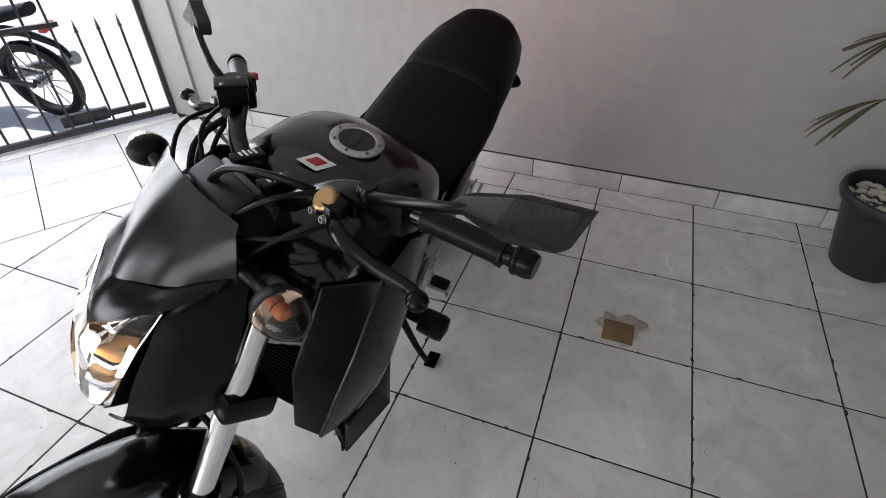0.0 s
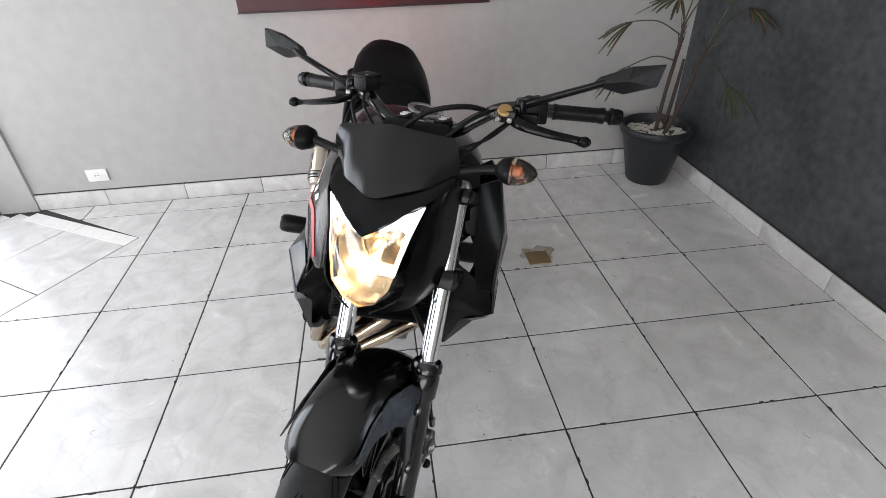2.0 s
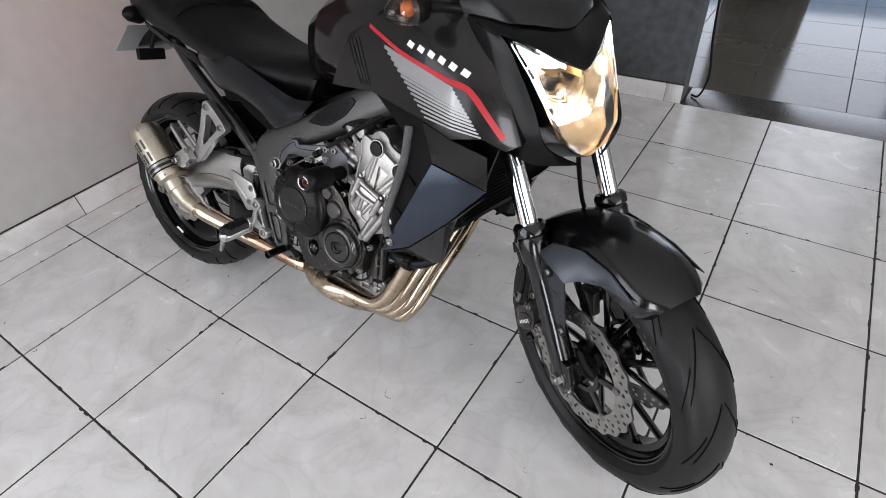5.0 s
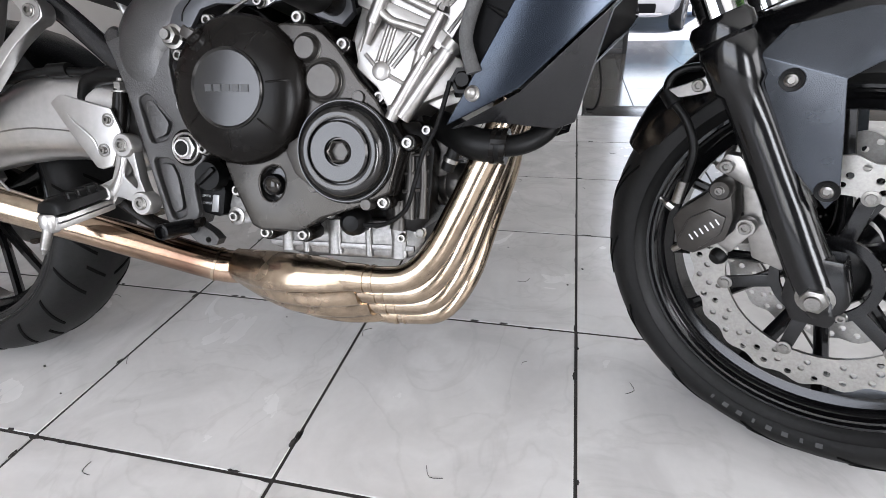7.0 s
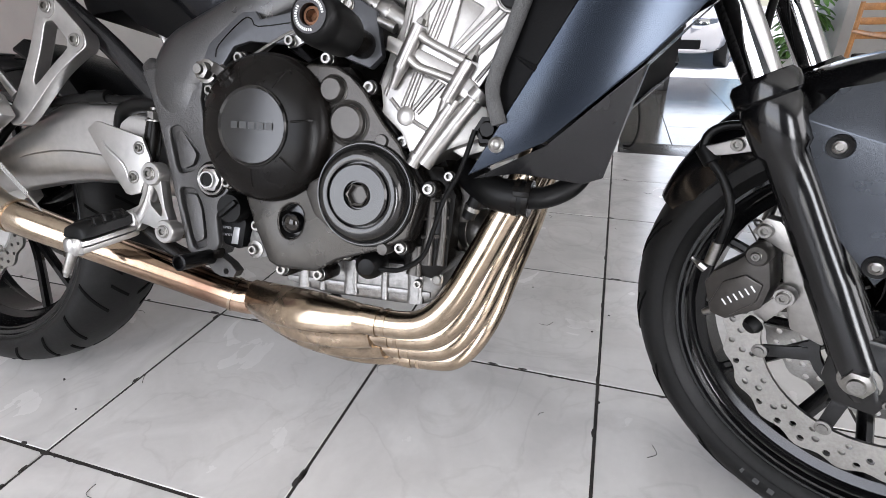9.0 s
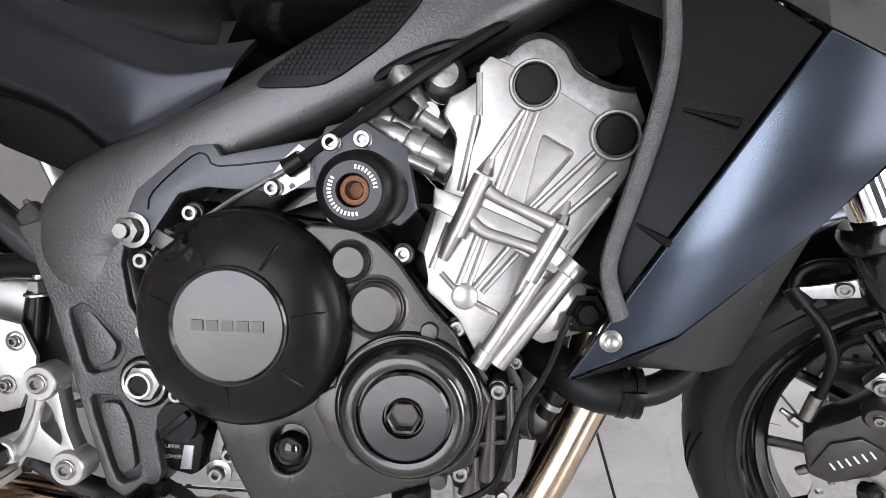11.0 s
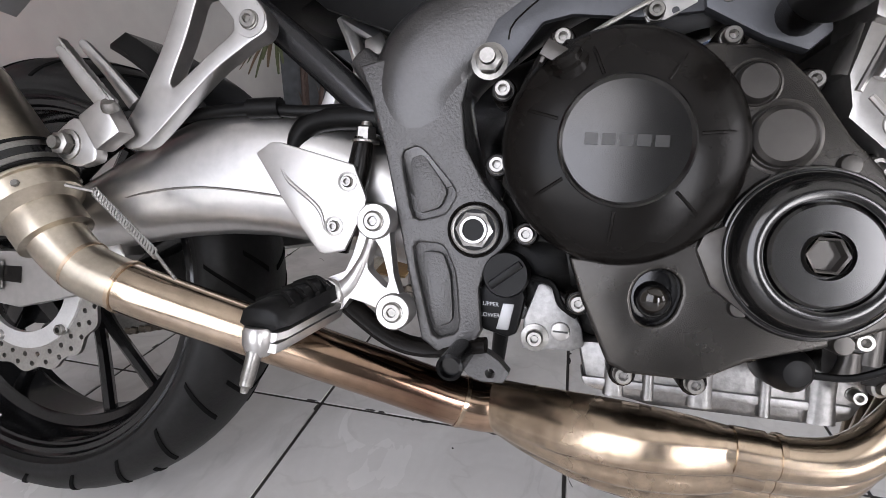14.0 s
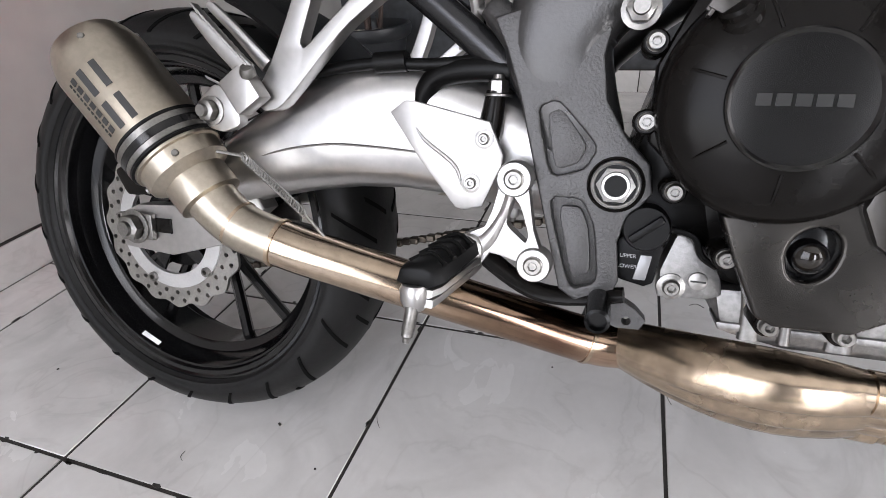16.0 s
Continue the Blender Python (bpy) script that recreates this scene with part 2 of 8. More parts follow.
# reflector chrome tinted gold: the bulb's warm glow is painted in
GLOW_TINTED_MIRROR = material("glow_tinted_reflector", (0.64, 0.45, 0.25), 0.22, metal=1.0, vary=0.12, scale=30)
wave, wbump = CARBON.node_tree.nodes.new("ShaderNodeTexWave"), CARBON.node_tree.nodes.new("ShaderNodeBump")
wave.inputs["Scale"].default_value, wave.bands_direction = 210.0, "DIAGONAL"
wbump.inputs["Strength"].default_value, wbump.inputs["Distance"].default_value = 0.7, 0.0012
CARBON.node_tree.links.new(CARBON.node_tree.nodes["Texture Coordinate"].outputs["Object"], wave.inputs["Vector"])
CARBON.node_tree.links.new(wave.outputs[1], wbump.inputs["Height"])
CARBON.node_tree.links.new(wbump.outputs[0], CARBON.node_tree.nodes["Principled BSDF"].inputs["Normal"])
LENS = glassy("clear_lens")
LENS_WARM = glassy("smoked_amber_lens", (0.86, 0.64, 0.46), 0.10)
# surround chrome tinted amber, the same bulb glow put into its colour
GLOW_TINTED_BEZEL = material("glow_tinted_bezel", (0.42, 0.25, 0.11), 0.34, metal=1.0, vary=0.2, scale=24)
MIRROR = material("mirror_glass", (0.8, 0.82, 0.8), 0.02, metal=1.0, vary=0.0)
GOLD = material("gold_anodised", (0.36, 0.22, 0.09), 0.35, metal=0.7, vary=0.08)
BROWN = material("brown_board", (0.17, 0.105, 0.045), 0.5, vary=0.25, scale=12)
MORTAR = material("broken_mortar", (0.36, 0.33, 0.28), 0.9, vary=0.3, scale=18, bump=0.6, bump_scale=60)
MAROON = material("dark_maroon_board", (0.055, 0.012, 0.016), 0.4, vary=0.12, scale=3)
POT = material("dark_plastic_pot", (0.013, 0.015, 0.018), 0.42, vary=0.15, scale=6)
PEBBLE = material("white_pebbles", (0.55, 0.52, 0.45), 0.8, vary=0.25, scale=30)
STALK = material("fibrous_stem", (0.050, 0.032, 0.026), 0.85, vary=0.4, scale=30, bump=0.5, bump_scale=90)
LEAF = material("palm_leaf", (0.045, 0.055, 0.022), 0.5, vary=0.4, scale=12)
LEAF_FRESH = material("fresh_green_leaf", (0.075, 0.17, 0.035), 0.45, vary=0.35, scale=14)
LEAF_DRY = material("dry_palm_tip", (0.075, 0.05, 0.028), 0.7, vary=0.4, scale=20)
WOOD = material("varnished_wood", (0.38, 0.17, 0.055), 0.4, vary=0.25, scale=8)
CAR_WHITE = material("white_car_paint", (0.40, 0.40, 0.41), 0.2, vary=0.03, coat=0.6)
SOCKET_WHITE = material("white_socket_plastic", (0.72, 0.71, 0.68), 0.4, vary=0.03)
HEAD_GLOW = glowing("headlamp_filament", (1.0, 0.78, 0.50), 10.0)
DRL_GLOW = glowing("position_light", (0.97, 0.98, 1.0), 3.5)
TAIL_GLOW = glowing("tail_light", (1.0, 0.02, 0.02), 42.0)


# ---------------------------------------------------------------- mesh tools
def mesh_of(name, bm, mat, sharp=38):
    bmesh.ops.recalc_face_normals(bm, faces=bm.faces)
    me = bpy.data.meshes.new(name)
    bm.to_mesh(me)
    bm.free()
    me.polygons.foreach_set("use_smooth", [True] * len(me.polygons))
    me.set_sharp_from_angle(angle=radians(sharp))
    me.materials.append(mat)
    return me


def part(name, bm, mat, parent, label="", sharp=38):
    ob = new(name, mesh_of(name, bm, mat, sharp))
    ob.parent = parent
    if label:
        ob["label"] = label
    return ob


def thing(name, label, category, m=Matrix(), kind="", group=""):
    ob = new(name)
    ob.empty_display_size = 0.1
    ob.matrix_world = m
    return tagged(ob, label, category, group, kind)


def structure(name, bm, mat, label, category):
    return tagged(new(name, mesh_of(name, bm, mat)), label, category, kind="structure")


def bm_join(*bms):
    out = bmesh.new()
    for b in bms:
        me = bpy.data.meshes.new("join")
        b.to_mesh(me)
        out.from_mesh(me)
        bpy.data.meshes.remove(me)
        b.free()
    return out


def mirrored(b):
    c = b.copy()
    bmesh.ops.scale(c, vec=(1, -1, 1), verts=c.verts)
    bmesh.ops.reverse_faces(c, faces=c.faces)
    return c


def moved(b, m):
    bmesh.ops.transform(b, matrix=m, verts=b.verts)
    return b


def bevel(b, w, seg=2):
    if w:
        edges = [e for e in b.edges if len(e.link_faces) == 2 and e.calc_face_angle(0) > 0.45]
        bmesh.ops.bevel(b, geom=edges, offset=w, segments=seg, affect="EDGES", profile=0.6, clamp_overlap=True)
    return b


def box(c, s, w=0.0, m=None, seg=2):
    b = bmesh.new()
    bmesh.ops.create_cube(b, size=1)
    bmesh.ops.scale(b, vec=s, verts=b.verts)
    bevel(b, w, seg)
    if m:
        moved(b, m)
    bmesh.ops.translate(b, vec=c, verts=b.verts)
    return b


def span(lo, hi, w=0.0):
    return box([(a + c) / 2 for a, c in zip(lo, hi)], [abs(c - a) for a, c in zip(lo, hi)], w)


def prism(outline, y0, y1, w=0.002, holes=(), seg=2):
    """A plate in the x-z plane between two lateral planes, with round holes (x, z, r)."""
    b = bmesh.new()
    rings = [list(outline)] + [[(x + r * math.cos(a), z + r * math.sin(a)) for a in np.linspace(0, 2 * math.pi, 10)[:-1]] for x, z, r in holes]
    edges = []
    for ring in rings:
        vs = [b.verts.new((x, y0, z)) for x, z in ring]
        edges += [b.edges.new((vs[i], vs[(i + 1) % len(vs)])) for i in range(len(vs))]
    if len(rings) == 1:
        b.faces.new(b.verts[:])
    else:
        bmesh.ops.triangle_fill(b, edges=edges, use_beauty=True, use_dissolve=False)
    got = bmesh.ops.extrude_face_region(b, geom=b.faces[:])
    bmesh.ops.translate(b, vec=(0, y1 - y0, 0), verts=[v for v in got["geom"] if isinstance(v, bmesh.types.BMVert)])
    bmesh.ops.recalc_face_normals(b, faces=b.faces)
    return bevel(b, w if len(rings) == 1 else 0, seg)


def catmull(pts, n=6):
    pts = [Vector(p) for p in pts]
    if len(pts) < 3:
        return pts
    out = []
    for i in range(len(pts) - 1):
        p0, p1, p2, p3 = pts[max(i - 1, 0)], pts[i], pts[i + 1], pts[min(i + 2, len(pts) - 1)]
        for k in range(n):
            t = k / n
            out.append(0.5 * ((2 * p1) + (p2 - p0) * t + (2 * p0 - 5 * p1 + 4 * p2 - p3) * t * t + (3 * p1 - p0 - 3 * p2 + p3) * t ** 3))
    return out + [pts[-1]]


def tube(pts, r, seg=12, n=6, caps=True, flat=1.0, straight=False):
    """A pipe along a smooth line; r may be a list along the points; flat squeezes it."""
    line = [Vector(p) for p in pts] if straight else catmull(pts, n)
    rad = r if isinstance(r, (list, tuple)) else [r]
    rs = np.interp(np.linspace(0, 1, len(line)), np.linspace(0, 1, len(rad)), rad)
    b = bmesh.new()
    rings, up = [], None
    for i, p in enumerate(line):
        d = (line[min(i + 1, len(line) - 1)] - line[max(i - 1, 0)]).normalized()
        if up is None:
            up = d.orthogonal().normalized()
        up = (up - d * up.dot(d)).normalized()
        side = d.cross(up)
        rings.append([b.verts.new(p + (up * math.cos(a) + side * math.sin(a) * flat) * rs[i]) for a in np.linspace(0, 2 * math.pi, seg + 1)[:-1]])
    skin(b, rings, caps)
    return b


def skin(b, rings, caps=True, closed=True):
    for r0, r1 in zip(rings, rings[1:]):
        n = len(r0)
        for i in range(n if closed else n - 1):
            b.faces.new((r0[i], r0[(i + 1) % n], r1[(i + 1) % n], r1[i]))
    if caps:
        b.faces.new(rings[0][::-1])
        b.faces.new(rings[-1])


def loft(rings, caps=True):
    b = bmesh.new()
    skin(b, [[b.verts.new(p) for p in ring] for ring in rings], caps)
    return b


def patch(rows, n=5, thick=0.004, side=1):
    """A smooth curved shell through a net of points, with a thickness."""
    fine = [catmull(r, n) for r in rows]
    cols = [catmull([r[i] for r in fine], n) for i in range(len(fine[0]))]
    nu, nv = len(cols), len(cols[0])
    b = bmesh.new()
    top = [[b.verts.new(p) for p in c] for c in cols]
    low = []
    for i in range(nu):
        row = []
        for j in range(nv):
            du = cols[min(i + 1, nu - 1)][j] - cols[max(i - 1, 0)][j]
            dv = cols[i][min(j + 1, nv - 1)] - cols[i][max(j - 1, 0)]
            row.append(b.verts.new(cols[i][j] - du.cross(dv).normalized() * thick * side))
        low.append(row)
    for net in (top, low):
        for i in range(nu - 1):
            for j in range(nv - 1):
                b.faces.new((net[i][j], net[i + 1][j], net[i + 1][j + 1], net[i][j + 1]))
    rim = [(i, 0) for i in range(nu)] + [(nu - 1, j) for j in range(1, nv)] + [(i, nv - 1) for i in range(nu - 2, -1, -1)] + [(0, j) for j in range(nv - 2, 0, -1)]
    for (a, c), (d, e) in zip(rim, rim[1:] + rim[:1]):
        b.faces.new((top[a][c], top[d][e], low[d][e], low[a][c]))
    return b


def lathe(profile, c=(0, 0, 0), axis=(0, -1, 0), seg=28):
    """Profile (radius, distance along the axis), turned about the axis through c."""
    q = Vector((0, 0, 1)).rotation_difference(Vector(axis)).to_matrix()
    c = Vector(c)
    b = bmesh.new()
    rings = []
    for r, d in profile:
        if r < 1e-5:
            rings.append([b.verts.new(c + q @ Vector((0, 0, d)))])
        else:
            rings.append([b.verts.new(c + q @ Vector((r * math.cos(a), r * math.sin(a), d))) for a in np.linspace(0, 2 * math.pi, seg + 1)[:-1]])
    for r0, r1 in zip(rings, rings[1:]):
        for i in range(seg):
            j = (i + 1) % seg
            if len(r0) == 1 and len(r1) == 1:
                continue
            if len(r0) == 1:
                b.faces.new((r0[0], r1[j], r1[i]))
            elif len(r1) == 1:
                b.faces.new((r0[i], r0[j], r1[0]))
            else:
                b.faces.new((r0[i], r0[j], r1[j], r1[i]))
    return b


def socket_bolt(c, r=0.008, axis=(0, -1, 0), h=0.008):
    """A socket-head bolt with its flange and hexagonal hollow."""
    a = lathe([(0, 0), (r * 1.12, 0), (r * 1.12, 0.0015), (r, 0.002), (r, h - 0.001), (r * 0.88, h), (r * 0.52, h)], c, axis, 14)
    bb = lathe([(r * 0.52, h), (r * 0.48, h * 0.35), (0, h * 0.35)], c, axis, 6)
    return bm_join(a, bb)


def hex_nut(c, r=0.012, axis=(0, -1, 0), h=0.01):
    a = lathe([(0, 0), (r * 1.35, 0), (r * 1.35, 0.002), (r, 0.003)], c, axis, 18)
    bb = lathe([(r, 0.003), (r, h), (r * 0.6, h + 0.002)], c, axis, 6)
    cc = lathe([(r * 0.6, h + 0.002), (r * 0.55, h + 0.006), (0, h + 0.006)], c, axis, 12)
    return bm_join(a, bb, cc)


def oval(x, top, bottom, half, n=20, p=2.4, lean=0.0):
    """A cross-section ring at x: a rounded box from bottom to top, half wide."""
    mid, h = (top + bottom) / 2, (top - bottom) / 2
    ring = []
    for a in np.linspace(0, 2 * math.pi, n + 1)[:-1]:
        c, s = math.cos(a), math.sin(a)
        y = half * math.copysign(abs(c) ** (2 / p), c)
        z = mid + h * math.copysign(abs(s) ** (2 / p), s)
        ring.append((x + lean * (z - mid), y, z))
    return ring


def plate(outline, s, y0, y1, w=0.004):
    return prism(outline, s * y0, s * y1, w)


def plate_with(outline, rings, y0, y1, w):
    b = bmesh.new()
    edges = []
    for ring in (outline, *rings):
        vs = [b.verts.new((x, y0, z)) for x, z in ring]
        edges += [b.edges.new((vs[i], vs[(i + 1) % len(vs)])) for i in range(len(vs))]
    bmesh.ops.triangle_fill(b, edges=edges, use_beauty=True, use_dissolve=False)
    got = bmesh.ops.extrude_face_region(b, geom=b.faces[:])
    bmesh.ops.translate(b, vec=(0, y1 - y0, 0), verts=[v for v in got["geom"] if isinstance(v, bmesh.types.BMVert)])
    bmesh.ops.recalc_face_normals(b, faces=b.faces)
    return bevel(b, w, 3)


def beam(line, y, depth, n=20, p=2.5):
    """A rounded beam along points (x, z, half height), depth thick about the lateral plane y; depth may be a list along it."""
    fine = catmull([(x, w, z) for x, z, w in line], 6)
    deep = depth if isinstance(depth, (list, tuple)) else [depth]
    deep = np.interp(np.linspace(0, 1, len(fine)), np.linspace(0, 1, len(deep)), deep)
    rings = []
    for i, q in enumerate(fine):
        d = fine[min(i + 1, len(fine) - 1)] - fine[max(i - 1, 0)]
        d = Vector((d.x, 0, d.z)).normalized()
        nrm = Vector((-d.z, 0, d.x))
        ring = []
        for a in np.linspace(0, 2 * math.pi, n + 1)[:-1]:
            c, s_ = math.cos(a), math.sin(a)
            ring.append(Vector((q.x, y, q.z)) + nrm * q.y * math.copysign(abs(c) ** (2 / p), c) + Vector((0, deep[i] * math.copysign(abs(s_) ** (2 / p), s_), 0)))
        rings.append(ring)
    return loft(rings)


def rounded(ol, r=0.22):
    """An outline with its corners cut round."""
    out = []
    for i, b_ in enumerate(ol):
        a, c = Vector(ol[i - 1]), Vector(ol[(i + 1) % len(ol)])
        b_ = Vector(b_)
        p, q = b_.lerp(a, r), b_.lerp(c, r)
        out += [tuple(p), tuple(b_ * 0.5 + (p + q) * 0.25), tuple(q)]
    return out


class Panel:
    """A faceted panel: points in 3D and triangles; decals are laid on it."""

    def __init__(self, pts, tris):
        self.p, self.t = [Vector(v) for v in pts], tris

    def y(self, x, z):
        best = None
        for a, b_, c in self.t:
            A, B, C = self.p[a], self.p[b_], self.p[c]
            d = (B.z - C.z) * (A.x - C.x) + (C.x - B.x) * (A.z - C.z)
            if abs(d) < 1e-9:
                continue
            u = ((B.z - C.z) * (x - C.x) + (C.x - B.x) * (z - C.z)) / d
            v = ((C.z - A.z) * (x - C.x) + (A.x - C.x) * (z - C.z)) / d
            w = 1 - u - v
            out = max(0, -min(u, v, w))
            y = u * A.y + v * B.y + w * C.y
            if best is None or out < best[0]:
                best = (out, y)
        return best[1]

    def solid(self, thick, w=0.002):
        b = bmesh.new()
        vs = [b.verts.new(v) for v in self.p]
        for t in self.t:
            b.faces.new([vs[i] for i in t])
        bmesh.ops.recalc_face_normals(b, faces=b.faces)
        if sum(f.normal.y for f in b.faces) > 0:
            bmesh.ops.reverse_faces(b, faces=b.faces)
        top = b.faces[:]
        got = bmesh.ops.extrude_face_region(b, geom=top, use_keep_orig=True)
        bmesh.ops.translate(b, vec=(0, thick, 0), verts=[v for v in got["geom"] if isinstance(v, bmesh.types.BMVert)])
        bmesh.ops.recalc_face_normals(b, faces=b.faces)
        return bevel(b, w)

    def strip(self, line, width0, width1=None, lift=0.0015, n=14):
        """A band laid on the panel along a line of (x, z)."""
        width1 = width0 if width1 is None else width1
        pts = [Vector((x, z)) for x, z in line]
        fine = []
        for a, c in zip(pts, pts[1:]):
            fine += [a.lerp(c, k / n) for k in range(n)]
        fine.append(pts[-1])
        b = bmesh.new()
        rows = []
        for i, p in enumerate(fine):
            d = (fine[min(i + 1, len(fine) - 1)] - fine[max(i - 1, 0)]).normalized()
            nrm = Vector((-d.y, d.x)) * (width0 + (width1 - width0) * i / (len(fine) - 1)) / 2
            row = []
            for q in (p + nrm, p - nrm):
                yy = self.y(q.x, q.y)
                row += [b.verts.new((q.x, yy - lift, q.y)), b.verts.new((q.x, yy - lift + 0.001, q.y))]
            rows.append([row[0], row[2], row[3], row[1]])
        skin(b, rows)
        return b


def clip(poly, o, n, keep):
    out = []
    for a, b_ in zip(poly, poly[1:] + poly[:1]):
        da, db = (a - o).dot(n) * keep, (b_ - o).dot(n) * keep
        if da >= 0:
            out.append(a)
        if da * db < 0:
            out.append(a.lerp(b_, da / (da - db)))
    return out


def slab(poly, z0, z1, w=0.0012):
    b = bmesh.new()
    b.faces.new([b.verts.new((p.x, p.y, z0)) for p in poly])
    got = bmesh.ops.extrude_face_region(b, geom=b.faces[:])
    bmesh.ops.translate(b, vec=(0, 0, z1 - z0), verts=[v for v in got["geom"] if isinstance(v, bmesh.types.BMVert)])
    bmesh.ops.recalc_face_normals(b, faces=b.faces)
    return bevel(b, w, 1)


def area_of(poly):
    return abs(sum(a.x * b_.y - b_.x * a.y for a, b_ in zip(poly, poly[1:] + poly[:1]))) / 2


# ---------------------------------------------------------------- room
S = 0.445
BACK, DARK_Y, HIGH = -1.95, 1.775, 3.0

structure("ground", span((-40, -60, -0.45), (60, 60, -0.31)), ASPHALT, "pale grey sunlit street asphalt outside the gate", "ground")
FRONT_Y = GATE0.y + GATE_DIR.y * GATE_W
structure("floor", slab([Vector(p) for p in ((BACK - 0.02, DARK_Y), (BACK - 0.02, -2.25), (GATE0.x, GATE0.y + 0.02), (GATE0.x + GATE_DIR.x * GATE_W, FRONT_Y + 0.02), (4.55, FRONT_Y + 0.02), (4.55, DARK_Y))], -0.15, -0.0016), GROUT, "grey-white ceramic floor with dark worn joints", "floor")
structure("floor_lower", span((-0.6, DARK_Y, -0.15), (4.6, 4.4, -0.0085)), GROUT, "polished beige tiles of the adjoining showroom", "floor")
structure("threshold", span((0.03, DARK_Y + 0.001, -0.009), (4.6, DARK_Y + 0.24, -0.005), 0.001), GRANITE, "dark brown polished granite threshold strip", "threshold")
structure("wall_back", span((BACK - 0.15, -2.30, -0.15), (BACK, DARK_Y + 0.2, HIGH)), WALL, "plain light grey painted wall", "wall")
structure("wall_dark", span((BACK, DARK_Y + 0.012, -0.15), (0.02, DARK_Y + 0.15, HIGH)), WALL_DARK, "dark mottled burnt-cement wall", "wall")
structure("ceiling", span((BACK - 0.15, -4.7, HIGH), (4.7, 4.6, HIGH + 0.12)), CEILING, "plain white ceiling", "ceiling")
structure("wall_jamb", slab([Vector(p) for p in ((BACK - 0.12, -2.07), (BACK + 0.02, -2.08), (GATE0.x, GATE0.y), (GATE0.x - 0.12, GATE0.y - 0.06), (BACK - 0.12, -2.36))], -0.15, HIGH, 0), WALL, "narrow grey wall beside the gate", "wall")
gate_end = GATE0 + GATE_DIR * GATE_W
lintel = box((0, 0, 0), (GATE_W + 0.1, 0.16, 0.42))
structure("wall_lintel", moved(lintel, Matrix.Translation(GATE0 + GATE_DIR * GATE_W / 2 + Vector((0, 0, 2.79))) @ pose(0, 0, 0, 0, 0, math.degrees(math.atan2(GATE_DIR.y, GATE_DIR.x)))), WALL, "grey wall above the gate", "wall")
# unseen wall; its dark colour is there to darken what the bike reflects
structure("wall_front", bm_join(span((gate_end.x + 0.01, FRONT_Y - 0.15, -0.15), (1.35, FRONT_Y, HIGH)), span((2.2, FRONT_Y - 0.15, -0.15), (4.5, FRONT_Y, HIGH)), span((1.35, FRONT_Y - 0.15, 2.1), (2.2, FRONT_Y, HIGH)), span((1.35, FRONT_Y - 0.15, -0.15), (2.2, FRONT_Y, 0.0))), WALL_DARK, "unseen front wall kept dark for reflections, with an open doorway beside the gate", "wall")
structure("wall_side", span((4.5, -4.6, -0.15), (4.65, 4.55, HIGH)), WALL_WHITE, "plain white wall", "wall")
structure("wall_showroom", span((-0.75, DARK_Y + 0.15, -0.15), (-0.6, 4.55, HIGH)), WALL_WHITE, "plain white wall of the showroom", "wall")
structure("wall_street", span((-0.75, 4.4, 2.45), (1.50, 4.55, HIGH)), WALL_WHITE, "wall above the street opening", "wall")
structure("wall_partition", span((1.50, 3.90, -0.15), (4.5, 4.55, HIGH)), WALL, "pale grey partition wall", "wall")

# baseboards cut from the same tile, piece by piece
base = structure("baseboard", span((BACK + 0.0005, -2.08, -0.005), (BACK + 0.004, DARK_Y, 0.10)), GROUT, "light tile baseboard with dark joints", "baseboard")
piece = mesh_of("baseboard_tile", box((0, 0, 0), (0.009, S - 0.004, 0.094), 0.0015), TILE)
for j in range(-5, 4):
    ob = new("baseboard_tile", piece)
    ob.parent = base
    lo, hi = max(j * S + 0.09, -2.08), min((j + 1) * S + 0.09, DARK_Y)
    ob.matrix_world = Matrix.LocRotScale((BACK + 0.0075, (lo + hi) / 2, 0.047), None, (1, (hi - lo) / S, 1))
base2 = structure("baseboard_dark", span((BACK + 0.012, DARK_Y + 0.007, -0.005), (0.022, DARK_Y + 0.0115, 0.10)), GROUT, "light tile baseboard below the dark wall", "baseboard")
for i in range(-5, 1):
    lo, hi = max(i * S - 0.06, BACK + 0.013), min((i + 1) * S - 0.06, 0.022)
    if hi - lo > 0.05:
        ob = new("baseboard_tile", piece)
        ob.parent = base2
        ob.matrix_world = Matrix.LocRotScale(((lo + hi) / 2, DARK_Y + 0.0035, 0.047), Euler((0, 0, radians(90))), (1, (hi - lo) / S, 1))

# wall socket and dark board
ws = thing("wall_socket", "white plastic wall socket plate above the baseboard", "socket", pose(BACK, -1.695, 0.19))
part("plate", box((0.006, 0, 0), (0.012, 0.115, 0.072), 0.004), SOCKET_WHITE, ws)
part("socket_face", lathe([(0, 0.0125), (0.02, 0.0125), (0.021, 0.014), (0.022, 0.012)], (0, 0, 0), (1, 0, 0), 20), SOCKET_WHITE, ws)
for dy in (-0.0095, 0, 0.0095):
    part("pin_hole", lathe([(0, 0.0143), (0.0025, 0.0143), (0.0025, 0.012)], (0, dy, 0), (1, 0, 0), 8), DARKMARK, ws)
for dy in (-0.042, 0.042):
    part("screw_cap", lathe([(0, 0.0135), (0.003, 0.0135), (0.003, 0.011)], (0, dy, 0), (1, 0, 0), 8), SOCKET_WHITE, ws)
board = thing("wall_board", "dark maroon board fixed on the grey wall", "sign", pose(BACK, -0.066, 1.007))
part("board_panel", span((0.002, -0.645, 0), (0.022, 0.645, 0.75), 0.002), MAROON, board)
part("board_edge", span((0.002, -0.65, -0.006), (0.026, 0.65, -0.0005), 0.001), IRON, board)

